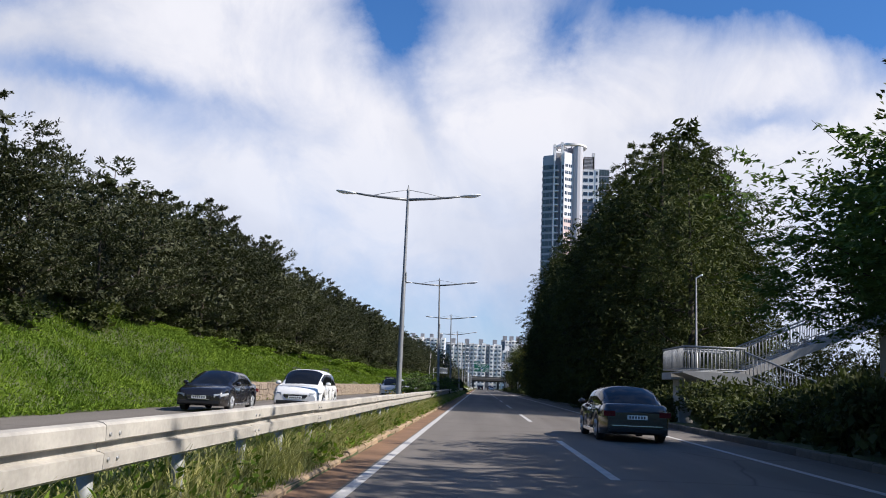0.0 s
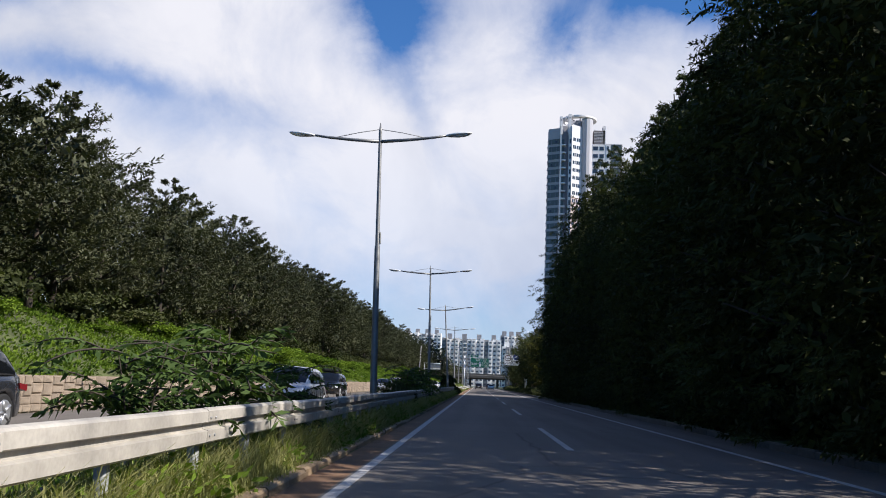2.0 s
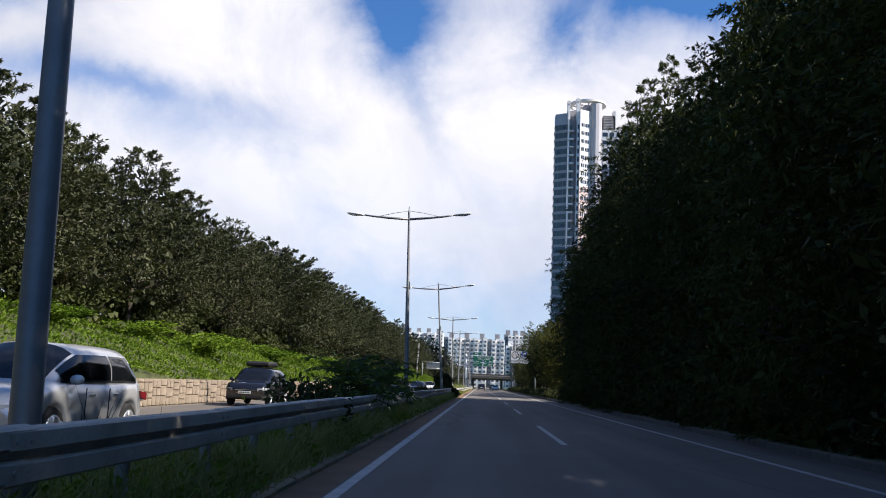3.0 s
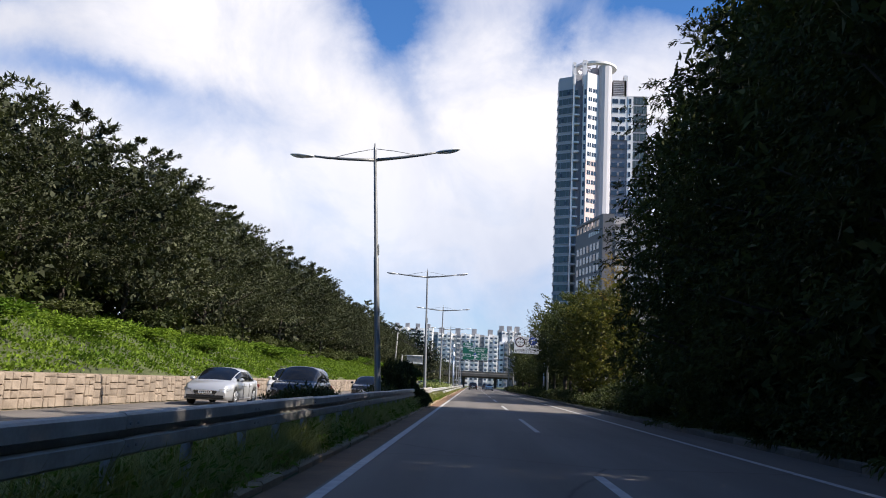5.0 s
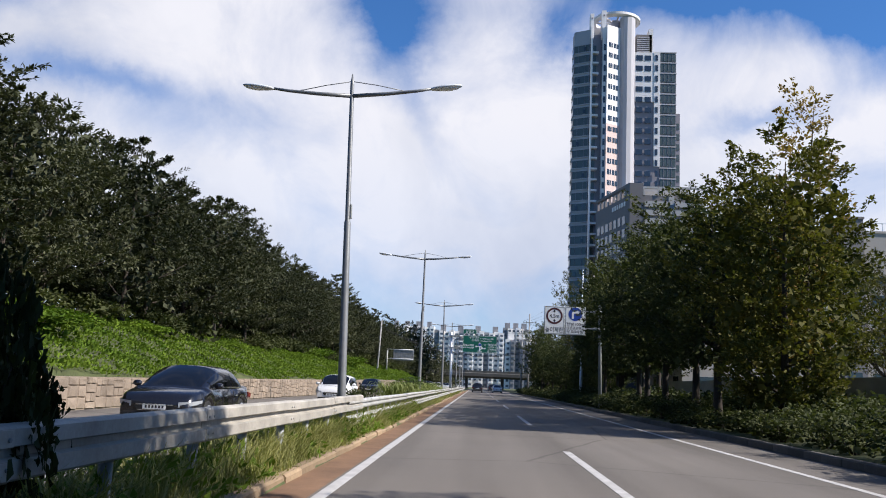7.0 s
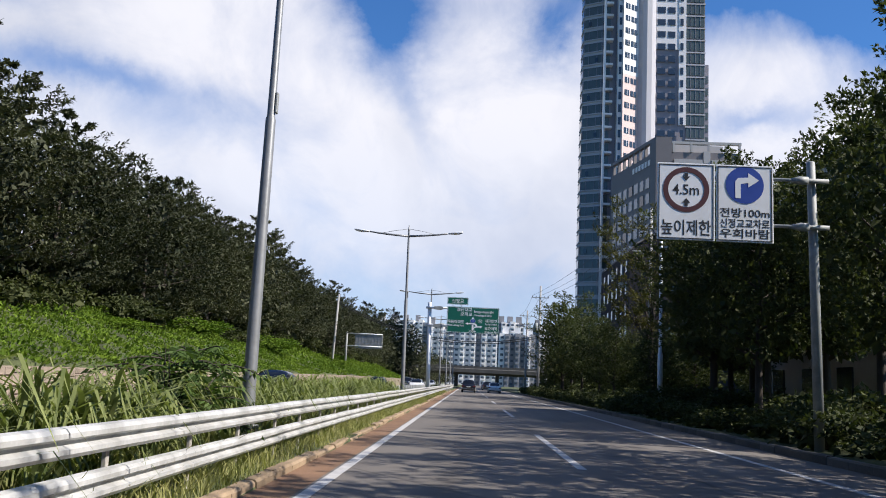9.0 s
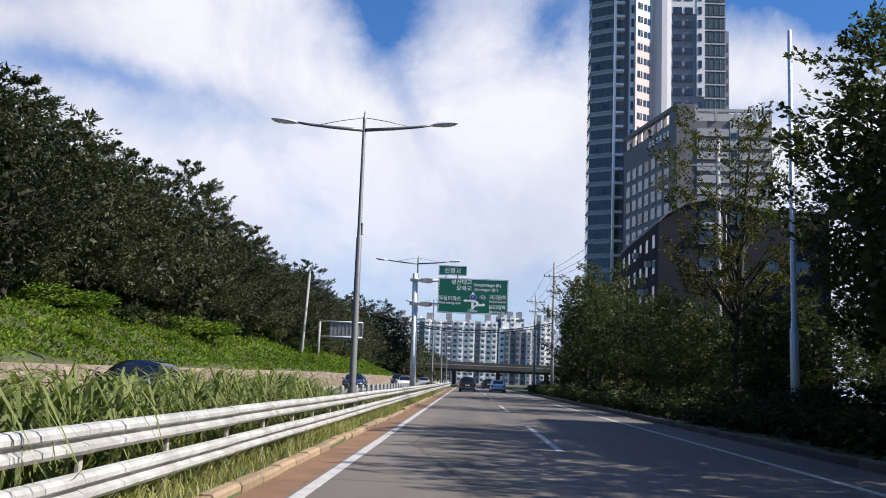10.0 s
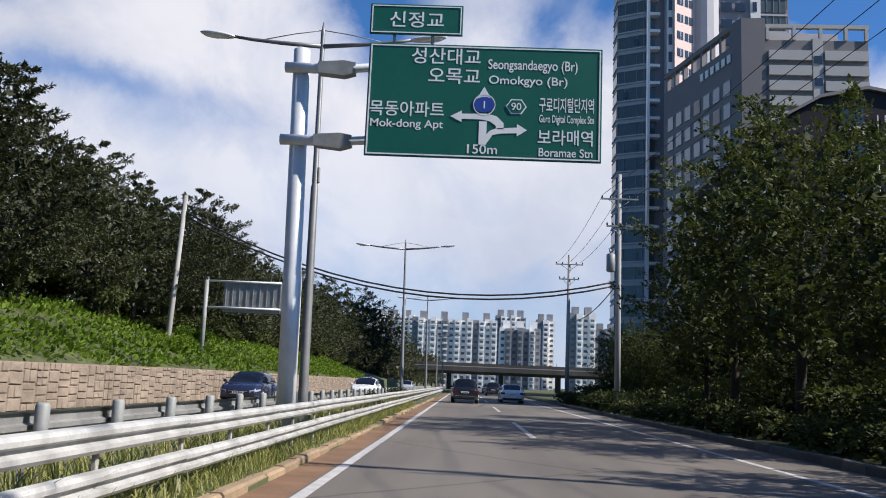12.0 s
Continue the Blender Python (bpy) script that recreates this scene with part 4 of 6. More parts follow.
            for k in range(5):
                q = 2 * math.pi * k / 5
                d0 = Vector((0, math.cos(q), math.sin(q)))
                tube(bm, [Vector((x1 + s * 0.012, yy, t)) + d0 * 0.03, Vector((x1 + s * 0.012, yy, t)) + d0 * t * 0.66], [0.035, 0.03], 5)
            part("rim", bm, M_RIM, tyre)
    bm = bmesh.new()
    prism(bm, [(-w * 0.40, c["hood"][0] - 0.31), (w * 0.40, c["hood"][0] - 0.31), (w * 0.50, c["hood"][0] - 0.20), (w * 0.46, c["hood"][0] - 0.155), (-w * 0.46, c["hood"][0] - 0.155), (-w * 0.50, c["hood"][0] - 0.20)], "y", L / 2 - 0.06, L / 2 + 0.012)
    grille = part("grille", bm, M_BLACK_TRIM, car)
    for k in range(2):
        bm = bmesh.new()
        z = c["hood"][0] - 0.295 + k * 0.118
        box(bm, -w * (0.40 + 0.05 * k), w * (0.40 + 0.05 * k), L / 2 + 0.008, L / 2 + 0.02, z, z + 0.012)
        part("grille_bar", bm, M_CHROME, grille)
    bm = bmesh.new()
    box(bm, -w * 0.8, w * 0.8, L / 2 - 0.10, L / 2 + 0.004, c["low"] + 0.06, c["low"] + 0.22, 0.03)
    part("front_bumper", bm, M_BLACK_TRIM, car)
    bm = bmesh.new()
    box(bm, -w * 0.82, w * 0.82, -L / 2 - 0.02, -L / 2 + 0.12, c["low"] + 0.05, c["low"] + 0.19, 0.03)
    part("rear_bumper", bm, M_BLACK_TRIM, car)
    bm = bmesh.new()
    box(bm, -w * 0.7, w * 0.7, -L / 2 - 0.022, -L / 2 + 0.02, c["low"] + 0.225, c["low"] + 0.245)
    part("trim_strip", bm, M_CHROME, car)
    for s, z in ((1, c["low"] + 0.25), (-1, c["trunk"][1] - 0.33)):
        bm = bmesh.new()
        yy = s * (L / 2 + 0.018)
        box(bm, -0.26, 0.26, min(yy, yy - s * 0.03), max(yy, yy - s * 0.03), z, z + 0.11)
        plate = part("number_plate", bm, M_SIGN_WHITE, car)
        for k in range(6):
            bm = bmesh.new()
            xx = -0.21 + k * 0.075
            box(bm, xx, xx + 0.042, min(yy, yy + s * 0.004), max(yy, yy + s * 0.004), z + 0.025, z + 0.085)
            part("bar", bm, M_SIGN_BLACK, plate)
    if "rack" in extras:
        for s in (-1, 1):
            bm = bmesh.new()
            tube(bm, [(s * wt * 0.9, f1 - 0.2, b1 - 0.02), (s * wt * 0.9, f1 - 0.3, b1 + 0.05), (s * wt * 0.9, r1 + 0.3, b1 + 0.05), (s * wt * 0.9, r1 + 0.2, b1 - 0.02)], 0.02, 6)
            part("roof_rail", bm, M_BLACK_TRIM, car)
    if "box" in extras:
        bm = bmesh.new()
        box(bm, -0.55, 0.55, -1.2, 0.4, b1 + 0.02, b1 + 0.26, 0.08)
        part("roof_box", bm, M_BLACK_TRIM, car)
    return car


# the same way as the walk
build_car(SEDAN, P_BLACK, "glossy black saloon car with chrome sills in the shaded lane", 5.6, 25.6, 1.0)
build_car(SUV, P_BLACK, "black estate car seen from behind on the open road", 1.85, 289.0, 0)
build_car(SEDAN, P_WHITE, "white saloon car seen from behind on the open road", 5.5, 297.0, 0)
build_car(SEDAN, P_SILVER, "silver saloon car in a far queue of traffic", 2.0, 352.0, 0, group="far traffic")
build_car(SUV, P_BLACK, "dark car in a far queue of traffic", 5.4, 338.0, 0, group="far traffic")
build_car(HATCH, P_WHITE, "small white car in a far queue of traffic", 5.6, 368.0, 0, group="far traffic")
build_car(SEDAN, P_GREY, "grey saloon car in a far queue of traffic", 1.9, 378.0, 0, group="far traffic")
# oncoming
ONCOMING = ((SEDAN, P_BLACK, "shiny black saloon car driving on the opposite carriageway", -8.3, 33.0, ()),
            (SUV, P_SILVER, "silver off-road car with dark windows on the opposite carriageway", -5.4, 70.8, ()),
            (SUV, P_WHITE, "white off-road car with a dark grille on the opposite carriageway", -5.4, 35.2, ("rack",)),
            (SUV, P_GREY, "dark grey off-road car on the opposite carriageway", -8.3, 52.5, ()),
            (SUV, P_BLACK, "black off-road car with a roof box beside the stone wall", -8.3, 96.0, ("box",)),
            (SEDAN, P_SILVER, "silver saloon car on the opposite carriageway", -8.4, 130.5, ()),
            (SUV, P_WHITE, "white off-road car with black roof rails beside the stone wall", -8.3, 143.2, ("rack",)),
            (SEDAN, P_BLACK, "black saloon car coming past the stone wall", -5.4, 154.8, ()),
            (SUV, P_GREY, "dark grey off-road car coming past the guard rail", -5.4, 131.5, ()),
            (HATCH, P_WHITE, "small white car coming past the stone wall", -5.4, 178.0, ()),
            (SEDAN, P_BLACK, "black saloon car behind tall roadside grass", -8.3, 216.5, ()),
            (SEDAN, P_BLUE, "dark blue saloon car beyond the rear guard rail", -8.3, 268.5, ()),
            (SEDAN, P_WHITE, "white saloon car on the far opposite carriageway", -5.2, 290.0, ()),
            (SUV, P_GREY, "dark grey car on the far opposite carriageway", -8.3, 318.0, ()),
            (SEDAN, P_SILVER, "silver car on the far opposite carriageway", -5.3, 335.0, ()))
for spec, paint, label, x, y, extras in ONCOMING:
    build_car(spec, paint, label, x, y, 180, extras, group="oncoming traffic")


# ---- trees ----
def limb(bm, rng, start, way, length, r, n=5, bend=0.25):
    p, d, pts, rad = Vector(start), Vector(way).normalized(), [Vector(start)], [r]
    for i in range(n):
        d = (d + Vector(rng.normal(size=3) * bend / n) + Vector((0, 0, 0.25 / n))).normalized()
        p = p + d * (length / n)
        pts.append(p.copy())
        rad.append(r * (1 - 0.85 * (i + 1) / n))
    tube(bm, pts, rad, 6)
    return pts


def tree_meshes(seed, height, radius, bare, shape, pads, per_pad, leaf, mat, core=260, trunk_r=0.17, rise=0.45, flat_=0.10, wide=0.24, droop=0.2, spray=0.35, limbs=3, fuzz=0.09, lay=1.2, sprays=4.2, fan=0.3, fill=0.56):
    """Trunk with limbs, and a crown of leafy boughs. shape(h) gives the crown's reach at the share h of its height; each bough is a
    flattened fan of leaves along its limb, so that the crown is layered, with dark gaps and pointed ends."""
    rng = np.random.default_rng(seed)
    bm = bmesh.new()
    lean = rng.normal(size=2) * 0.03
    pts = [(lean[0] * z * z * 0.1, lean[1] * z * z * 0.1, z) for z in np.linspace(-0.4, height * 0.93, 7)]
    tube(bm, pts, [trunk_r * (1.25 if i == 0 else 1) * (1 - 0.9 * i / 6) for i in range(7)], 9)
    pairs = []
    up = np.array([0, 0, 1.0])
    for i in range(pads):
        h = (i + rng.uniform(0, 1)) / pads
        a = i * 2.399 + rng.uniform(-0.5, 0.5)
        lump = 1 + 0.14 * math.sin(2 * a + seed) + 0.10 * math.sin(7 * h + 3 * a)
        reach = max(0.35, radius * shape(h) * rng.uniform(0.78, 1.06) * lump)
        slope = rise * rng.uniform(0.6, 1.4) + 0.9 * max(0.0, h - 0.75) * (1 if rise > 0 else 0)
        d = np.array([math.cos(a), math.sin(a), slope])
        d /= np.linalg.norm(d)
        z0 = max(bare, bare + (height - bare) * h - reach * d[2] * 0.75)
        base = np.array([0, 0, z0])
        if i % limbs == 0:
            limb(bm, rng, base, d, reach * 0.85, trunk_r * 0.4 * (1.1 - h), 4, 0.2)
        side = np.cross(d, up)
        side /= np.linalg.norm(side)
        n = max(12, int(per_pad * (0.35 + 0.65 * min(1.3, reach / radius) ** 1.4)))
        # twigs: leaves gather along the side sprays of the bough
        count = max(6, int(3 + sprays * reach))
        st = np.sqrt(rng.uniform(0.06, 1.0, count))
        hand = np.where(np.arange(count) % 2 == 0, 1.0, -1.0) * rng.uniform(0.35, 1.1, count)
        out = unit(d[None, :] * rng.uniform(0.5, 1.1, (count, 1)) + side[None, :] * hand[:, None] + up * (spray * rng.uniform(0.3, 1.5, (count, 1))))
        size = wide * 1.7 * reach * (1.15 - 0.65 * st) * rng.uniform(0.7, 1.25, count) + 0.15
        root = base + d * (st * reach)[:, None] + up * (rng.normal(size=count) * flat_ * reach - droop * reach * st * st * 0.35)[:, None]
        k = rng.integers(0, count, n)
        u = rng.uniform(0.0, 1.05, n)
        across = unit(np.cross(out, up))
        breadth = rng.uniform(-1, 1, n) * fan * size[k] * np.sin(math.pi * np.clip(u, 0, 1) ** 0.7)
        at = root[k] + out[k] * (u * size[k])[:, None] + across[k] * breadth[:, None] + rng.normal(size=(n, 3)) * (fuzz * (1.25 - u))[:, None]
        at[:, 2] = np.maximum(at[:, 2], 0.15)
        pairs.append(leaves(rng, at, leaf[0], leaf[1], way=out[k] + across[k] * (breadth / np.maximum(size[k], 0.1))[:, None], droop=droop * 0.5, lay=lay))
    trunk = finish(bm, "trunk", M_BARK)
    if core:
        hh = rng.uniform(0.02, 0.85, core)
        aa = rng.uniform(0, 2 * math.pi, core)
        ww = np.array([shape(t) for t in hh]) * radius * fill * np.sqrt(rng.uniform(0, 1, core))
        at = np.stack([np.cos(aa) * ww, np.sin(aa) * ww, bare + (height - bare) * hh], 1)
        pairs.append(leaves(rng, at, leaf[0] * 2.3, leaf[1] * 2.8))
    v, f = joined(pairs)
    return trunk, raw_mesh("crown", v, f, mat)


def plant(name, meshes, x, y, z, turn, size, label, category="tree", group=""):
    t = thing(name, label, category, (x, y, z), turn, group)
    t.scale = (size[0], size[0], size[1])
    for nm, me in zip(("trunk", "crown"), meshes):
        new(nm, me).parent = t
    return t


def round_crown(h):
    return max(0.05, (math.sin(math.pi * min(1, 0.12 + 0.88 * h)) ** 0.6) * (1.0 - 0.25 * h))


def cone_crown(h):
    return max(0.04, min(1.0, (1 - h) * 2.9) ** 0.85 * (0.75 + 0.25 * min(1, h * 6)))


def spread_crown(h):
    return max(0.06, math.sin(math.pi * (0.1 + 0.82 * h)) ** 0.5)


rng = np.random.default_rng(11)
CHERRY = [tree_meshes(20 + i, 9.6, 4.4, 1.4, round_crown, 50, 440, (0.20, 0.085), M_LEAF_DARK, core=700, rise=0.30, spray=0.26, fuzz=0.03, wide=0.27, flat_=0.04, droop=0.36, lay=3.2, sprays=1.7, fan=0.25) for i in range(5)]
CHERRY_FAR = [tree_meshes(30 + i, 9.6, 4.4, 0.8, round_crown, 46, 95, (0.32, 0.13), M_LEAF_DARK, core=260, rise=0.30, spray=0.28, wide=0.26, flat_=0.05, droop=0.36, lay=3.0, sprays=1.6, fan=0.25) for i in range(3)]
REDWOOD = [tree_meshes(40 + i, 15.5, 3.7, 0.2, cone_crown, 110, 330, (0.17, 0.05), M_LEAF_CONIFER, core=4200, trunk_r=0.26, rise=0.12, flat_=0.07, droop=0.45, spray=-0.5, fuzz=0.05, wide=0.14, lay=0.6, sprays=3.2, fan=0.28, fill=0.82) for i in range(3)]
REDWOOD_FAR = [tree_meshes(45, 15.5, 3.9, 0.2, cone_crown, 60, 80, (0.42, 0.15), M_LEAF_CONIFER, core=1500, trunk_r=0.26, rise=0.12, flat_=0.13, droop=0.45, spray=-0.45, fuzz=0.2)]
GIANT = [tree_meshes(49, 19.7, 5.7, 0.2, cone_crown, 200, 540, (0.18, 0.055), M_LEAF_CONIFER, core=9000, trunk_r=0.35, rise=0.12, flat_=0.07, droop=0.4, spray=-0.35, fuzz=0.06, wide=0.10, lay=0.8, sprays=3.6, fan=0.3, fill=0.84)]
YELLOW = [tree_meshes(60 + i, 9.6, 2.9, (0.9, 2.6)[i], spread_crown, 66, 400, (0.13, 0.08), M_LEAF_YELLOW, core=1500, rise=0.32, flat_=0.10, fuzz=0.07, trunk_r=0.15, wide=0.19, lay=1.2, sprays=3.4, fan=0.4, fill=0.72) for i in range(2)]
DARK = [tree_meshes(70 + i, 9.0, 3.2, 2.3, spread_crown, 46, 290, (0.14, 0.075), M_LEAF_MID, core=1100, rise=0.42, flat_=0.09, fuzz=0.06, wide=0.18, lay=1.2, sprays=3.0, fan=0.4, fill=0.66) for i in range(3)]
GOLD = [tree_meshes(80, 12.0, 1.7, 2.0, spread_crown, 34, 130, (0.14, 0.08), M_LEAF_AUTUMN, core=60, trunk_r=0.12, rise=0.9, fuzz=0.1)]
SLENDER = [tree_meshes(82, 12.0, 1.9, 1.0, cone_crown, 60, 110, (0.13, 0.05), M_LEAF_OLIVE, core=60, trunk_r=0.12, rise=0.25, droop=0.4, spray=-0.2, fuzz=0.06, wide=0.14)]
OPEN = [tree_meshes(85, 11.2, 4.0, 3.4, spread_crown, 46, 300, (0.13, 0.07), M_LEAF_OLIVE, core=0, trunk_r=0.2, rise=0.85, limbs=1, fuzz=0.06, wide=0.13, sprays=2.2, fan=0.4)]
OVERHANG = [tree_meshes(90, 8.6, 5.2, 3.5, spread_crown, 96, 360, (0.20, 0.07), M_LEAF_FERN, core=2600, trunk_r=0.2, rise=0.35, flat_=0.08, droop=0.5, spray=-0.2, fuzz=0.05, wide=0.15, lay=1.0, sprays=3.0, fan=0.3, fill=0.6)]

late = []
for row, (x0, step, s0) in enumerate(((-17.6, 5.2, 0.93), (-22.5, 6.5, 1.0), (-29.0, 9.5, 1.03))):
    y = 14.0 + row * 2.5
    while y < (560, 420, 300)[row]:
        x = x0 + rng.uniform(-0.9, 0.9) - max(0, y - 300) * 0.01
        k = s0 * rng.uniform(0.9, 1.1) * (0.88 if y < 50 else 1.06 if y < 76 else 1.0 if y < 135 else 1.10 if y < 200 else 1.0 if y < 222 else 1.08 if y < 250 else 0.98)
        plant("cherry_tree", CHERRY[rng.integers(5)] if row == 0 and y < 300 else CHERRY_FAR[rng.integers(3)], x, y, float(ground_z(x, y)) - 0.1, rng.uniform(0, 360), (k, k * rng.uniform(0.93, 1.08)),
              "broad dark green cherry tree in full leaf on the grass bank", group="trees on the bank")
        y += step * rng.uniform(0.85, 1.15)
y = 50.0
while y < 137.5:
    x = 11.5 + rng.uniform(-0.4, 0.6)
    k = rng.uniform(0.95, 1.12)
    plant("dawn_redwood", REDWOOD[rng.integers(3)], x, y, 0.1, rng.uniform(0, 360), (k * (1.15 if y < 72 else 1.0), k * rng.uniform(0.95, 1.15) * (1.2 if 104 < y < 116 else 1.0)),
          "tall dark conifer with drooping feathery branches beside the road", group="conifers beside the road")
    y += rng.uniform(3.5, 4.4)
# row hidden by the first, scaled taller to lengthen its cast shade
y = 64.0
while y < 134:
    plant("dawn_redwood", REDWOOD_FAR[0], 16.5 + rng.uniform(-1, 1), y, 0.1, rng.uniform(0, 360), (1.3, 1.34 * rng.uniform(0.95, 1.1)),
          "tall dark conifer with drooping feathery branches behind the front row, heightened for shade", group="conifers beside the road")
    y += rng.uniform(5.5, 7.0)
plant("dawn_redwood", REDWOOD[1], 12.2, 44.8, 0.1, 75, (0.86, 0.85), "tall dark conifer with drooping feathery branches behind the stairs", group="conifers beside the road")
plant("dawn_redwood", GIANT[0], 18.4, 60.5, 0.1, 140, (0.76, 0.68), "broad sunlit conifer with feathery branches above the stairs", group="conifers beside the road")
plant("dawn_redwood", GIANT[0], 15.6, 59.5, 0.1, 40, (1.0, 1.0), "very tall sunlit conifer with feathery branches above the stairs", group="conifers beside the road")
for x, y, k, h, turn in ((12.0, 74.6, 1.0, 1.6, 10), (14.4, 117.0, 1.2, 1.95, 80), (16.2, 121.0, 1.2, 1.9, 200), (15.6, 112.0, 1.1, 1.75, 300)):
    plant("slender_conifer", SLENDER[0], x, y, 0.1, turn, (k, h), "slender pale conifer standing above the dark row", group="conifers beside the road")
plant("overhanging_tree", OVERHANG[0], 12.4, 19.0, 0.1, 30, (1.0, 0.82), "leafy tree with long narrow leaves overhanging the stairs")
# unseen copy near the start, kept for the shade it throws
plant("overhanging_tree", OVERHANG[0], 12.6, 5.0, 0.1, 120, (1.0, 1.0), "leafy tree with long narrow leaves beside the road, unseen, added for its shade")
# most stand out of view, added to shade the lane, hedge and stairs
for x, y, h, m in ((26, 50, 0.9, 0), (18.6, 47.5, 0.48, 0), (21.5, 50.0, 0.5, 2), (24.5, 46.5, 0.55, 1), (20.5, 33.0, 0.75, 1), (23.5, 38.5, 1.15, 2), (26.0, 43.0, 1.2, 0), (23.0, 31.0, 1.0, 1), (27, 36, 1.2, 2), (16.5, 12, 1.1, 0), (17.5, 18, 1.0, 1), (19.5, 24, 0.95, 2), (16.0, 5, 1.15, 1), (12.6, 9.5, 1.2, 2), (12.3, 14.0, 1.0, 1), (13.2, 1.0, 1.2, 0), (15.5, -2, 1.1, 2), (13.0, 11.5, 0.95, 0), (13.4, 6.0, 1.25, 2), (14.2, 16.5, 1.15, 2), (15.2, 21.0, 1.1, 0)):
    plant("roadside_tree", DARK[m], x, y, 0.1, x * 70, (h * 1.2, h), "leafy dark green tree near the footbridge stairs, mostly unseen group added for shade", group="dark roadside trees")
for x, y, k in ((10.4, 33.6, 1.15), (12.2, 35.0, 1.2), (14.2, 35.6, 1.15), (16.2, 35.6, 1.0), (11.2, 36.2, 1.2), (18.4, 35.4, 0.8), (15.0, 45.5, 1.3), (17.5, 44.5, 1.3), (20.0, 44.0, 1.8), (21.8, 46.5, 2.1), (24.0, 51.0, 2.4), (19.0, 46.0, 1.7), (12.5, 45.5, 1.2), (18.4, 31.0, 0.9), (19.5, 26.0, 1.0), (16.8, 29.0, 0.9), (21.5, 38, 1.2), (12.5, 29, 1.3), (14.5, 30.5, 1.4), (13.8, 26.5, 1.3), (11.9, 25.2, 1.2), (16.2, 25.0, 1.4), (14.5, 22.5, 1.3), (12.3, 21.5, 1.2), (19.5, 33.5, 1.6), (22.0, 36.0, 1.8), (24.0, 41.0, 1.8), (17.5, 28.5, 1.5)):
    late.append((x, y, k))
for x, y, k in ((-20.0, 372, 1.75), (-24.0, 385, 2.0), (-16.2, 392, 1.75), (-19.5, 402, 2.0), (-14.2, 408, 1.6), (-10.6, 418, 1.15), (-12.5, 446, 1.0), (-10.5, 458, 1.0), (-12.0, 473, 1.05), (-9.5, 490, 1.05), (-11.0, 507, 1.1), (-9.0, 525, 1.1), (-10.0, 545, 1.15), (-8.5, 565, 1.15)):
    plant("cherry_tree", CHERRY_FAR[int(y) % 3], x, y, 0.3, y * 7, (k, k), "distant dark green tree beside the far carriageway", group="far roadside trees")
for x, y, h, m in ((11.0, 160.2, 0.95, 0), (12.6, 166.5, 0.90, 1)):
    plant("roadside_tree", YELLOW[m], x, y, 0.1, x * 40, (h * 1.08, h), "roadside tree with yellowing green leaves above a hedge", group="yellowing roadside trees")
# unseen pair placed beyond the hedge to block sun from it
for x, y, h, m in ((17.4, 141.0, 0.9, 1), (17.6, 146.5, 0.85, 0)):
    plant("roadside_tree", DARK[m], x, y, 0.1, y * 33, (h, h), "leafy dark green tree behind the hedge, added out of view to shade it", group="dark roadside trees")
for x, y, k, turn in ((17.6, 168.0, 0.6, 40), (19.6, 171.5, 0.62, 200)):
    plant("thin_tree", OPEN[0], x, y, 0.1, turn, (k, k), "small thin tree with bare twigs before a white wall")
plant("slim_tree", GOLD[0], 12.2, 161.7, 0.1, 0, (1, 0.96), "slim tall tree with thin brown autumn leaves")
for x, y, h, m in ((10.3, 165.0, 0.98, 2), (10.7, 169.8, 1.02, 0), (10.4, 174.2, 1.0, 1), (10.4, 178.5, 1.0, 0), (10.8, 183, 1.0, 1), (12.7, 187.0, 1.22, 2), (13.0, 193.5, 1.12, 0), (14.2, 198, 1.2, 1), (15.0, 204, 1.15, 2), (14.4, 210.5, 1.25, 0), (15.0, 216, 1.05, 1), (11.5, 201, 1.05, 0), (13.0, 204.5, 1.1, 1), (12.2, 209, 1.12, 2), (12.0, 220, 0.5, 1),
                   (11.6, 231, 0.66, 0), (11.8, 239, 0.70, 2), (11.4, 246, 0.80, 1), (11.2, 252, 1.08, 0), (10.9, 257, 1.0, 2), (11.6, 263, 0.8, 1), (12.5, 281, 0.6, 0), (12.5, 290, 0.6, 1), (19.5, 213, 0.62, 2), (18.6, 220, 0.6, 0), (20.0, 227, 0.6, 1), (22.0, 234, 0.6, 2)):
    plant("roadside_tree", DARK[m], x, y, 0.1, x * 70, (h * (0.86 if 184 < y < 206 else 1.08), h), "leafy dark green roadside tree above low shrubs", group="dark roadside trees")
for x, y, k, turn in ((13.3, 227.6, 1.2, 20),):
    plant("open_crowned_tree", OPEN[0], x, y, 0.1, turn, (k, k), "tall tree with bare forking branches and sparse leaf clumps")
y = 171.0
while y < 300:
    if not 176 < y < 222:
        plant("roadside_tree", DARK[rng.integers(3)], 15.5 + rng.uniform(-0.5, 0.5), y, 0.1, y * 33, (0.95, 0.92 if y < 196 else 0.58), "dark green tree in the second row behind the road", group="dark roadside trees")
    y += rng.uniform(5, 7)


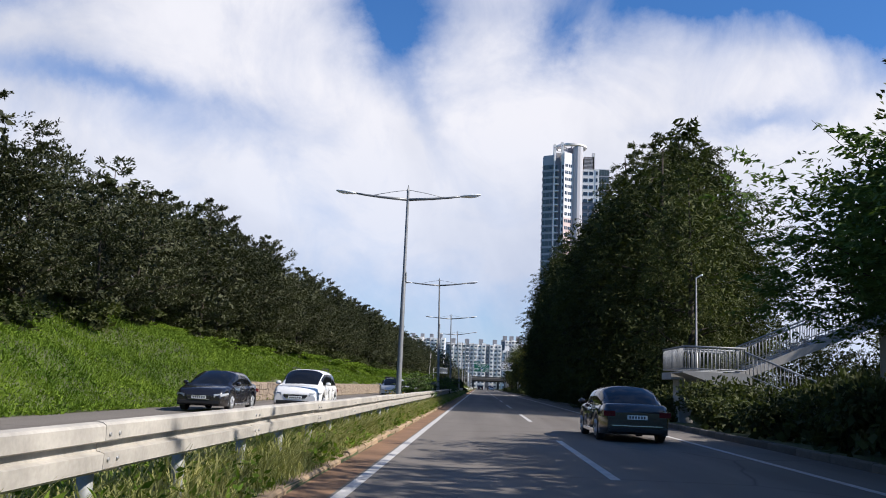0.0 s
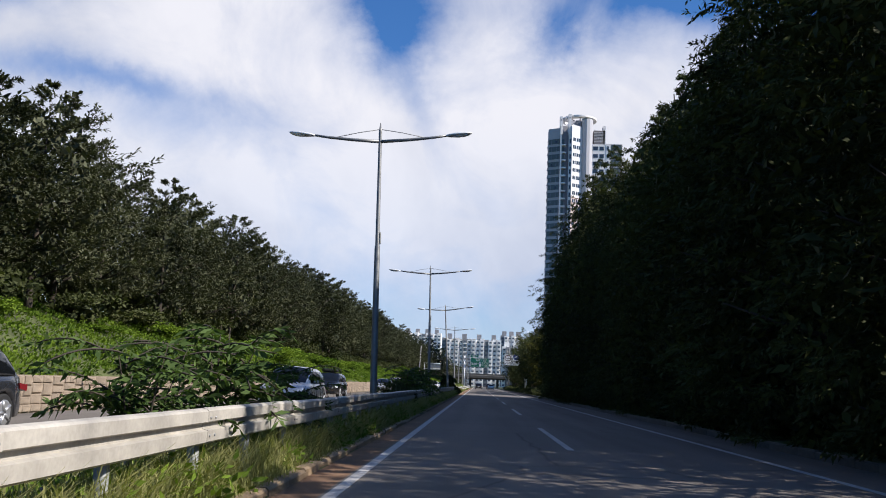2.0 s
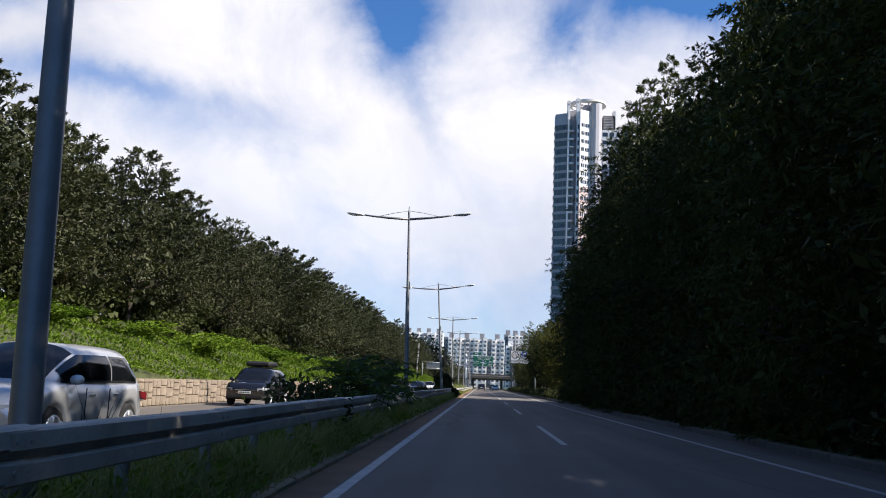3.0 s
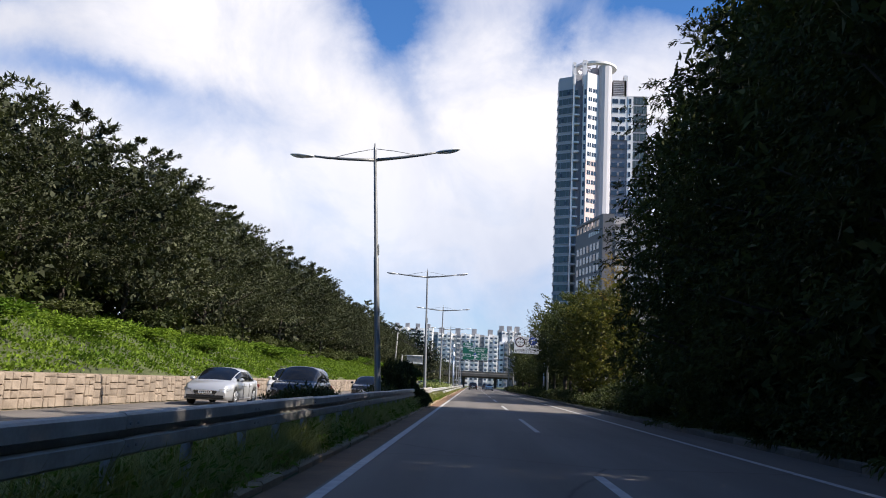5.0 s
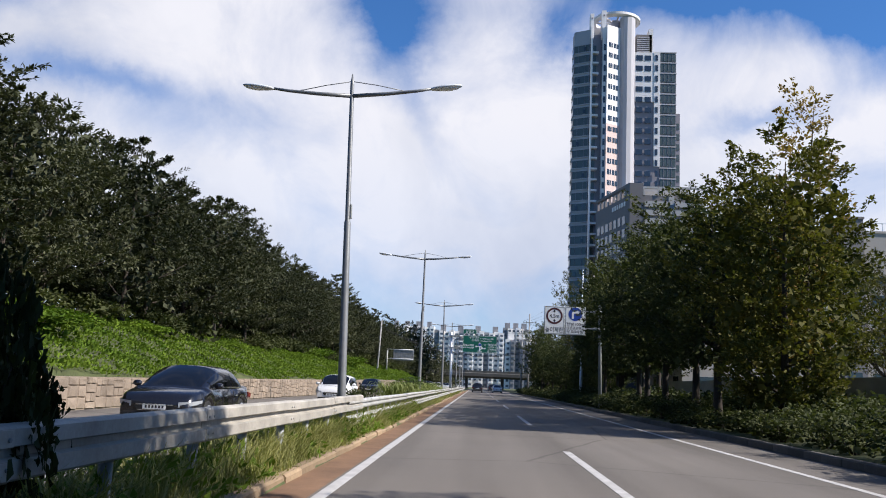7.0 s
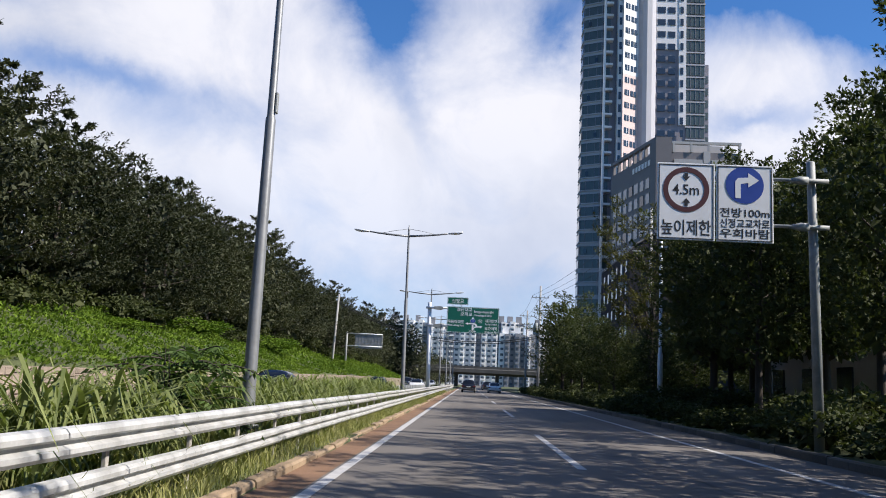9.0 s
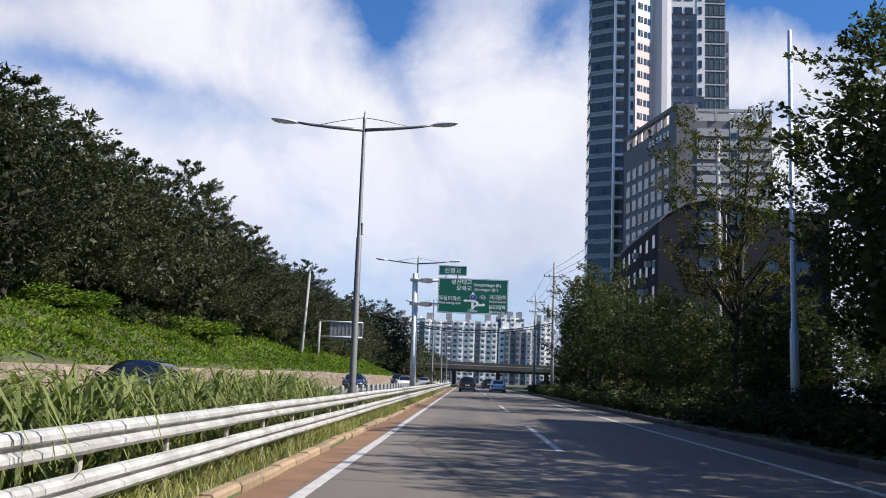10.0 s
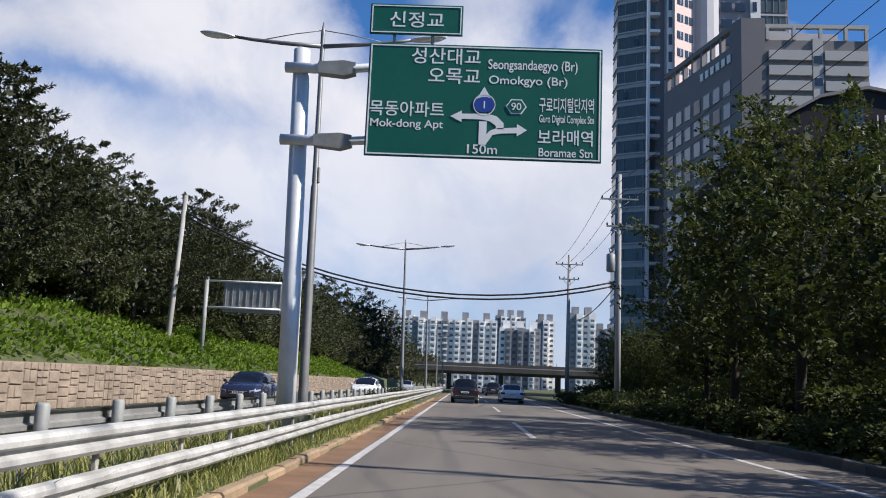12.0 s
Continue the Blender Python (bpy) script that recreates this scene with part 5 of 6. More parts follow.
# ---- shrubs and hedges ----
def bush_mesh(seed, r, h, count, leaf, mat, lumps=9, inner=2.0, inside=130, lump=0.42):
    """A low shrub: leaf clumps over a lumpy mound, with stems inside."""
    g = np.random.default_rng(seed)
    a, d = g.uniform(0, 2 * math.pi, lumps), np.sqrt(g.uniform(0, 1, lumps)) * r * 0.75
    c = np.stack([np.cos(a) * d, np.sin(a) * d, h * g.uniform(0.25, 0.72, lumps)], 1)
    s = g.integers(0, lumps, count)
    out = unit(g.normal(size=(count, 3)))
    out[:, 2] = np.abs(out[:, 2]) * 0.9 + out[:, 2] * 0.1
    at = c[s] + out * np.array([r * lump, r * lump, h * lump * 0.79]) * g.uniform(0.55, 1.0, (count, 1))
    at[:, 2] = np.maximum(at[:, 2], 0.04)
    core = np.stack([g.normal(size=inside) * r * 0.26, g.normal(size=inside) * r * 0.26, g.uniform(0.05, 0.6, inside) * h], 1)
    v, f = joined([leaves(g, at, leaf[0], leaf[1], way=out * 0.8), leaves(g, core, leaf[0] * inner, leaf[1] * inner * 1.3)])
    bm = bmesh.new()
    for i in range(5):
        limb(bm, g, (0, 0, -0.1), (math.cos(i * 1.3), math.sin(i * 1.3), 1.6), h * 0.8, 0.03, 4)
    return finish(bm, "woody_stem", M_BARK), raw_mesh("foliage", v, f, mat)


def fern_mesh(seed, h, stalks, mat):
    """A young tree-of-heaven: long arching stalks with paired narrow leaves."""
    g = np.random.default_rng(seed)
    bm = bmesh.new()
    at, way = [], []
    for i in range(stalks):
        base = Vector((g.normal() * 0.22, g.normal() * 0.22, h * g.uniform(0.15, 0.75)))
        a = g.uniform(0, 2 * math.pi)
        d = Vector((math.cos(a), math.sin(a), g.uniform(0.3, 1.0))).normalized()
        L = h * g.uniform(0.35, 0.6)
        pts, p = [base.copy()], base.copy()
        for k in range(7):
            d = (d + Vector((0, 0, -0.13))).normalized()
            p = p + d * (L / 7)
            pts.append(p.copy())
            side = d.cross(Vector((0, 0, 1))).normalized()
            for s in (-1, 1):
                for q in (0.0, 0.33, 0.66):
                    at.append(p - d * (L / 7) * q)
                    way.append(side * s * 1.3 + d * 0.5)
        tube(bm, pts, [0.012] * 7 + [0.004], 4)
    for i in range(3):
        limb(bm, g, (0, 0, -0.1), (g.normal() * 0.2, g.normal() * 0.2, 1), h * 0.85, 0.03, 4)
    v, f = leaves(g, np.array([tuple(p) for p in at]), 0.17, 0.05, way=np.array([tuple(w) for w in way]), droop=0.35)
    return finish(bm, "woody_stem", M_BARK), raw_mesh("foliage", v, f, mat)


def grow(name, meshes, x, y, z, turn, size, label, group=""):
    t = thing(name, label, "shrub", (x, y, z), turn, group)
    t.scale = (size[0], size[0], size[1])
    for nm, me in zip(("woody_stem", "foliage"), meshes):
        new(nm, me).parent = t
    return t


BUSH = [bush_mesh(100 + i, 1.5, 1.6, 850, (0.19, 0.10), M_LEAF_MID) for i in range(3)]
HEDGE = [bush_mesh(110 + i, 1.7, 1.8, 1300, (0.13, 0.08), M_LEAF_MID, 14) for i in range(2)]
BRIGHT = [bush_mesh(120 + i, 1.7, 1.7, 2600, (0.15, 0.09), M_COVER, 14) for i in range(2)]
THICKET = [bush_mesh(125 + i, 1.7, 1.8, 6500, (0.105, 0.075), M_LEAF_THICKET, 24, 1.3, 400, 0.27) for i in range(2)]
FERN = [fern_mesh(130 + i, 2.2, 40, M_LEAF_FERN) for i in range(2)]
# hedge along the road
y = 19.0
while y < 300:
    x = 10.2 + rng.uniform(-0.15, 0.3)
    tall = 0.95 + 0.25 * math.sin(y * 0.15) if y < 128 else 1.0 if y < 150 else 0.62 + 0.1 * math.sin(y * 0.3)
    if not 34 < y < 38:
        grow("hedge_bush", (HEDGE if 126 < y < 180 else BUSH)[rng.integers(2)], x, y, 0.08, rng.uniform(0, 360), (0.85, tall * rng.uniform(0.85, 1.1)), "dense dark green roadside shrub in shade", "roadside hedge")
    y += rng.uniform(2.0, 2.6)
y = 45.0
while y < 300:
    if y < 300:
        grow("shrub", BUSH[rng.integers(3)], 12.9 + rng.uniform(-0.4, 0.4), y, 0.08, rng.uniform(0, 360), (1.3, (1.5 if y < 150 else 0.95) * rng.uniform(0.9, 1.15)), "tall dark green shrub between the tree trunks", "inner shrubs")
    y += rng.uniform(3.2, 4.2)
# shrubs under the trees on the bank
y = 12.0
while y < 380:
    x = -16.6 + rng.uniform(-0.9, 0.7)
    grow("bank_shrub", BUSH[rng.integers(3)], x, y, float(ground_z(x, y)) - 0.1, rng.uniform(0, 360), (1.15, rng.uniform(0.7, 1.25)), "leafy shrub at the foot of the bank trees", "bank shrubs")
    y += rng.uniform(5.0, 8.5)
y = 12.0
while y < 380:
    x = -19.8 + rng.uniform(-0.8, 0.8)
    grow("bank_shrub", BUSH[rng.integers(3)], x, y, float(ground_z(x, y)) - 0.1, rng.uniform(0, 360), (1.5, 1.5), "dark shrub in the shade of the bank trees", "bank shrubs")
    y += rng.uniform(4.4, 5.6)
for x, y, k in ((-13.0, 14, 0.9), (-11.9, 19.5, 0.75), (-12.9, 222, 0.42), (-14.2, 236, 0.5), (-13.9, 277, 0.75), (-12.9, 271, 0.6)):
    grow("shrub", BRIGHT[int(y) % 2], x, y, float(ground_z(x, y)) - 0.05, y * 50, (k, k), "bright green leafy shrub on the grass bank")
y = 48.0
while y < 250:
    x, k = -15.4 + rng.uniform(-1.2, 0.9), rng.uniform(0.6, 1.15)
    grow("creeper_mound", BRIGHT[rng.integers(2)], x, y, float(ground_z(x, y)) - 0.15, y * 50, (k * 1.5, k * rng.uniform(0.4, 0.75)), "bright green creeper heaped at the foot of the trees", "creeper mounds")
    y += rng.uniform(5.0, 11.0) if y < 150 else rng.uniform(12.0, 20.0)
for x, y, k in late:
    grow("shrub", BUSH[int(y) % 3], x, y, 0.08, y * 50, (1.0, k), "dense dark green shrub round the footbridge stairs", "stair shrubs")
# the median's own growth
for x, y, k in ((-1.95, 49.3, 1.05), (-2.0, 46.6, 0.85), (-1.8, 52.5, 0.8), (-1.8, 79.0, 1.0), (-1.65, 82.0, 1.1), (-1.6, 85.0, 1.05), (-1.8, 88.5, 0.9), (-2.1, 182.5, 0.85), (-2.0, 100.0, 0.5)):
    grow("young_tree_of_heaven", FERN[int(y) % 2], x, y, 0.1, y * 31, (k, k), "young plant with long feathered leaves growing through the rail", "median plants")
for x, y, k, h in ((-1.9, 74.5, 0.6, 0.8), (-1.9, 128.0, 0.5, 0.7), (-2.0, 162.0, 0.4, 0.6), (-2.3, 113.0, 0.4, 0.62), (-2.3, 116.0, 0.45, 0.66), (-2.35, 119.5, 0.4, 0.62), (-2.3, 84.0, 0.35, 0.55), (-2.3, 55.5, 0.4, 0.6), (-2.2, 134.5, 0.35, 0.6), (-1.9, 275.0, 0.45, 0.6), (-1.9, 262.0, 0.35, 0.5)):
    grow("shrub", BUSH[int(y) % 3], x, y, 0.08, y * 17, (k, h), "dark leafy shrub grown over the guard rail", "median plants")
for x, y, k, h in ((-1.8, 135.0, 0.5, 1.25), (-1.65, 136.3, 0.56, 1.35), (-1.42, 138.2, 0.42, 1.3), (-1.5, 139.0, 0.38, 1.0), (-1.6, 136.9, 0.5, 0.75), (-1.8, 135.0, 0.5, 0.7), (-0.75, 136.6, 0.38, 0.55), (-0.5, 137.1, 0.24, 0.45)):
    grow("thicket_bush", THICKET[int(y) % 2], x, y, 0.08, y * 17, (k, h), "tall near-black thicket grown over the guard rail", "median plants")


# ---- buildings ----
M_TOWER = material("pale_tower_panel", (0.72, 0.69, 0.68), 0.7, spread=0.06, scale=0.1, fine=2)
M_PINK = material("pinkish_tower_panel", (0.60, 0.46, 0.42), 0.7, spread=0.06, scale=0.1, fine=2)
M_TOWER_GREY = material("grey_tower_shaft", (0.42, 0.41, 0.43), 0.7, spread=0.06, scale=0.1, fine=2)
# dark panels and trim; also paints the shadow on the side block
M_TOWER_DARK = material("violet_grey_panel_and_shadow", (0.23, 0.22, 0.25), 0.6, spread=0.08, scale=0.1, fine=2)
M_GLASS_GREEN = glass_material("green_tower_glass", (0.085, 0.106, 0.100), 0.05, 0.5)
M_WINDOW = glass_material("dark_window_glass", (0.03, 0.04, 0.055), 0.05, 0.8)
# far windows: distance haze is put into the glass colour
M_WINDOW_FAR = glass_material("haze_paled_window_glass", (0.10, 0.12, 0.145), 0.05, 0.6)
M_WINDOW_PALE = glass_material("pale_window_glass", (0.20, 0.25, 0.28), 0.05, 0.8)
M_OFFICE = material("brown_grey_office_panel", (0.18, 0.165, 0.165), 0.7, spread=0.08, scale=0.1, fine=3)
M_OFFICE_PALE = material("pale_grey_office_cladding", (0.42, 0.40, 0.38), 0.7, spread=0.08, scale=0.1, fine=3)
M_BROWN = material("dark_slate_brown_render", (0.034, 0.032, 0.037), 0.92, spread=0.2, scale=0.2, fine=6, spec=0.08)
M_BEIGE = material("beige_render", (0.36, 0.33, 0.30), 0.85, spread=0.1, scale=0.2, fine=4)
M_APT = material("apartment_render", (0.84, 0.81, 0.77), 0.8, spread=0.08, scale=0.05, fine=1.5)
M_APT_GREY = material("grey_apartment_render", (0.24, 0.24, 0.25), 0.8, spread=0.1, scale=0.05, fine=1.5)
_panes = {}


def pane(parent, p0, along, z, w, h, mat, deep=0.25, name="window", frame_mat=None):
    """A window with glass set in a frame: p0 its foot's middle, along the wall's way (2D)."""
    key = (round(w, 2), round(h, 2), mat.name, name, deep)
    if key not in _panes:
        bm = bmesh.new()
        box(bm, -w / 2, w / 2, -deep / 2, deep / 2, 0, h)
        g = finish(bm, name, mat)
        _panes[key] = g
    o = new(name, _panes[key])
    o.parent = parent
    o.matrix_local = Matrix.Translation((p0[0], p0[1], z)) @ Matrix.Rotation(math.atan2(along[1], along[0]), 4, "Z")
    return o


def walls(parent, foot, z0, z1, mat, name="wall", label=""):
    bm = bmesh.new()
    prism(bm, foot, "z", z0, z1)
    return part(name, bm, mat, parent, label)


def build_tower():
    t = thing("residential_tower", "very tall pale tower with green glass bays and roof ring", "tower block")
    H, F = 101.6, 3.04
    # the glass bay: its outline seen from above, from the far side to the front corner
    arc = [(25.9, 373.5), (25.9, 369.6), (26.2, 369.2), (29.8, 367.2), (30.2, 367.0)]
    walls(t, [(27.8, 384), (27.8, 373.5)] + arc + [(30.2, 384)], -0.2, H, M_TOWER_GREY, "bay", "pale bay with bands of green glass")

    def belt(off, z0, z1, mat, name):
        """A band laid round the bay, a little proud of it."""
        bm = bmesh.new()
        prism(bm, [(x - off, y - off * 0.7) for x, y in arc] + [(x + 0.4, y + 0.5) for x, y in arc[::-1]], "z", z0, z1)
        return finish(bm, name, mat)
    band, sill, cap = belt(0.10, 0, 2.0, M_GLASS_GREEN, "glass_band"), belt(0.22, 0, 0.26, M_TOWER_GREY, "sill_band"), belt(0.16, 0, 0.26, M_TOWER_GREY, "head_band")
    for k in range(32):
        z = k * F + 1.0
        for nm, me, dz in (("glass_band", band, 0.0), ("sill_band", sill, -0.3), ("head_band", cap, 2.02)):
            o = new(nm, me)
            o.parent, o.location = t, (0, 0, z + dz)
        for a, b in zip(arc[1:], arc[2:]):
            d = Vector(b) - Vector(a)
            for q in (0.25, 0.75):
                p = Vector(a).lerp(Vector(b), q)
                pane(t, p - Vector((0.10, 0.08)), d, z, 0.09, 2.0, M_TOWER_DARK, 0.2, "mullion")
        if k % 3 == 1:
            pane(t, (27.2 + 1.6 * (k % 2), 368.55 - 0.9 * (k % 2)), (3.6, -2.0), z + 0.3, 0.7, 1.0, M_WINDOW, 0.5, "open_sash")
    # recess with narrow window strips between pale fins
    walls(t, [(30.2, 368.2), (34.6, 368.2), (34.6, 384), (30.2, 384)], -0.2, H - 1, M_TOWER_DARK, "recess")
    walls(t, [(30.2, 366.4), (30.75, 366.4), (30.75, 368.2), (30.2, 368.2)], -0.2, H + 0.6, M_TOWER, "fin")
    walls(t, [(33.5, 366.2), (34.6, 366.2), (34.6, 368.2), (33.5, 368.2)], -0.2, H + 0.6, M_TOWER, "fin")
    for k in range(32):
        pane(t, (31.4, 367.9), (1, 0), k * F + 1.0, 0.9, 1.9, M_GLASS_GREEN, 0.7, "window")
        pane(t, (31.6, 367.4), (1, 0), k * F + 0.3, 1.7, 0.5, M_TOWER, 1.6, "balcony")
        pane(t, (34.05, 366.2), (1, 0), k * F + 1.0, 0.6, 1.8, M_WINDOW, 0.2, "window")
    # the front wall turns a little towards the sun
    walls(t, [(34.6, 365.4), (38.6, 368.0), (38.6, 384), (34.6, 384)], 74, H + 1.0, M_TOWER, "front_wall")
    walls(t, [(34.6, 365.4), (38.6, 368.0), (38.6, 384), (34.6, 384)], -0.2, 74, M_PINK, "front_wall", "pinkish lower wall")
    al = Vector((4.0, 2.6)).normalized()
    for k in range(32):
        for q, w in ((1.25, 1.35), (2.75, 0.75), (3.75, 0.75)):
            p = Vector((34.6, 365.4)) + al * q
            pane(t, p, al, k * F + 2.0, w, 1.35, M_WINDOW, 0.16)
        p = Vector((34.6, 365.4)) + al * 1.25
        pane(t, p + Vector((0.05, -0.1)), al, k * F + 2.0, 0.1, 1.35, M_TOWER, 0.14, "mullion")
    # rounded windowless shaft that carries the ring
    shaft = [(38.6, 384), (38.6, 368.0), (39.4, 367.2), (40.4, 367.0), (41.6, 367.3), (42.5, 368.0), (42.9, 368.9), (42.9, 384)]
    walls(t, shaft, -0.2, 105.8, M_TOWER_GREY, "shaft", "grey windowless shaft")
    # side block: pale upper front, cast shadow painted violet-grey below, glass corner
    walls(t, [(42.9, 369), (54.4, 369), (54.4, 388), (42.9, 388)], -0.2, 95.6, M_TOWER_DARK, "side_block", "side block with a cast shadow painted violet-grey")
    walls(t, [(42.9, 368.7), (49.2, 368.7), (49.2, 369.2), (42.9, 369.2)], 81.5, 96.0, M_TOWER, "front_wall")
    walls(t, [(48.2, 368.6), (49.9, 368.6), (49.9, 369.2), (48.2, 369.2)], 63, 96.2, M_TOWER, "front_wall")
    for k in range(27):
        z = 14.5 + k * F
        for x, w in ((44.1, 1.9), (46.5, 1.7)):
            pane(t, (x, 368.7), (1, 0), z, w, 1.5, M_WINDOW, 0.16)
        pane(t, (48.9, 368.6), (1, 0), z, 0.7, 1.7, M_WINDOW, 0.16)
        pane(t, (52.1, 368.95), (1, 0), z, 4.2, 2.3, M_GLASS_GREEN, 0.3, "glass_band")
        pane(t, (52.1, 368.95), (1, 0), z + 2.4, 4.7, 0.3, M_TOWER_GREY, 0.5, "sill_band")
        for x in (51.0, 52.1, 53.2):
            pane(t, (x, 368.78), (1, 0), z, 0.09, 2.3, M_TOWER_DARK, 0.1, "mullion")
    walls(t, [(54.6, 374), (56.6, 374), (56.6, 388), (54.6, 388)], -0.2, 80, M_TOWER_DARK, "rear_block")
    for k in range(21):
        pane(t, (55.6, 373.98), (1, 0), 14.5 + k * F, 1.6, 1.8, M_GLASS_GREEN, 0.14, "glass_band")
    walls(t, [(43.6, 371), (48.0, 371), (48.0, 380), (43.6, 380)], 95, 102.2, M_OFFICE, "plant_room")
    for k in range(10):
        pane(t, (45.6, 370.95), (1, 0), 95.8 + k * 0.6, 3.6, 0.2, M_TOWER_GREY, 0.3, "louvre")
    walls(t, [(47.2, 371), (48.4, 371), (48.4, 374), (47.2, 374)], 95, 104, M_TOWER, "flue")
    walls(t, [(50.0, 372), (51.0, 372), (51.0, 374), (50.0, 374)], 95, 97.2, M_TOWER_GREY, "flue")
    # ring on the roof, with its deck and prop walls
    bm = bmesh.new()
    n = 48
    cx, cy = 38.0, 373.0
    for i in range(n):
        a, b = 2 * math.pi * i / n, 2 * math.pi * (i + 1) / n
        v = [bm.verts.new((cx + r * math.cos(q), cy + r * math.sin(q), z)) for q in (a, b) for r, z in ((5.6, 105.8), (6.9, 106.2), (6.9, 106.9), (5.6, 106.9))]
        for f in ((0, 1, 5, 4), (1, 2, 6, 5), (2, 3, 7, 6), (3, 0, 4, 7)):
            bm.faces.new([v[j] for j in f])
    bmesh.ops.remove_doubles(bm, verts=bm.verts, dist=1e-4)
    part("roof_ring", bm, M_TOWER, t, "pale round ring on the roof")
    for q in range(8):
        a = 2 * math.pi * q / 8
        bm = bmesh.new()
        tube(bm, [(cx, cy, 105.6), (cx + 5.8 * math.cos(a), cy + 5.8 * math.sin(a), 106.3)], 0.3, 6)
        part("ring_spoke", bm, M_TOWER_GREY, t)
    for x, w, z in ((30.0, 1.0, 106.2), (33.2, 1.2, 107.2)):
        walls(t, [(x, 366.6), (x + w, 366.6), (x + w, 369), (x, 369)], 99, z, M_TOWER, "fin_wall")
        pane(t, (x + w / 2, 366.6), (1, 0), z - 1.7, 0.45, 0.5, M_TOWER_DARK, 0.1, "vent")
    walls(t, [(30.8, 370), (38.6, 370), (38.6, 378), (30.8, 378)], 99, 103.4, M_TOWER_GREY, "roof_room")
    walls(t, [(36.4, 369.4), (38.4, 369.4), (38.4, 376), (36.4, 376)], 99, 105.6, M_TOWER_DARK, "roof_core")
    for k in range(12):
        pane(t, (34.6, 368.9), (1, 0), 99.9 + k * 0.5, 2.6, 0.22, M_TOWER_GREY, 0.3, "louvre")


def build_office():
    b = thing("office_building", "brown-grey office block with pale windows and open roof frame", "office building")
    foot = [(36.3, 336.2), (52.4, 335.6), (53.2, 362), (31.3, 358.5)]
    walls(b, foot, -0.2, 47.4, M_OFFICE)
    p0, p1 = Vector((36.3, 336.2)), Vector((31.3, 358.5))
    al = (p1 - p0).normalized()
    out = Vector((-al.y, al.x)) * (1 if -al.y < 0 else -1)
    for r in range(13):
        for k in range(7):
            p = p0 + al * (3.6 + k * 2.8) + out * 0.04
            pane(b, p, al, 3.6 + r * 3.1, 1.75, 2.05, M_WINDOW_PALE if (r * 3 + k * 2) % 7 else M_WINDOW, 0.14)
    # corner slab, roof loggia and pale stripes of the front
    walls(b, [(36.25, 336.0), (39.3, 335.85), (39.3, 338.0), (35.6, 338.0)], -0.2, 50.3, M_OFFICE, "corner_slab", "plain dark corner slab")
    for k in range(8):
        p = p0 + al * (2.4 + k * 2.75)
        pane(b, p - out * 0.2, al, 47.4, 0.5, 2.3, M_OFFICE, 0.6, "roof_post")
    mid = p0.lerp(p1, 0.53)
    pane(b, mid - out * 0.2, al, 49.6, 21.0, 0.7, M_OFFICE, 0.8, "roof_beam")
    walls(b, [(39.0, 339), (50, 339), (50, 358), (35, 355)], 47.2, 49.7, M_OFFICE_PALE, "penthouse")
    al2 = (16.1, -0.6)
    for k in range(21):
        for x0, x1 in ((39.7, 45.1), (46.8, 52.3)):
            xm = (x0 + x1) / 2
            pane(b, (xm, 336.05 - 0.0373 * (xm - 36.3)), al2, 3.6 + k * 2.05, x1 - x0, 1.3, M_OFFICE_PALE, 0.5, "cladding_band")
    walls(b, [(45.3, 335.6), (46.6, 335.55), (46.6, 336.3), (45.3, 336.3)], -0.2, 47.6, M_OFFICE_PALE, "front_strip")
    for k in range(14):
        pane(b, (45.95, 335.56), al2, 5.2 + k * 3.0, 1.0, 1.0, M_WINDOW, 0.14)
    for x in (39.6, 43.0, 46.4, 49.6, 52.2):
        pane(b, (x, 336.2 - 0.0373 * (x - 36.3)), al2, 47.4, 0.4, 1.9, M_OFFICE_PALE, 0.5, "roof_post")
    pane(b, (45.9, 335.9), al2, 49.0, 13.2, 0.5, M_OFFICE_PALE, 0.6, "roof_beam")
    for k in range(6):
        pane(b, p0 + al * (2.9 + k * 1.5) + out * 0.16, al, 45.2, 0.9, 1.1, M_SIGN_WHITE, 0.1, "bar")


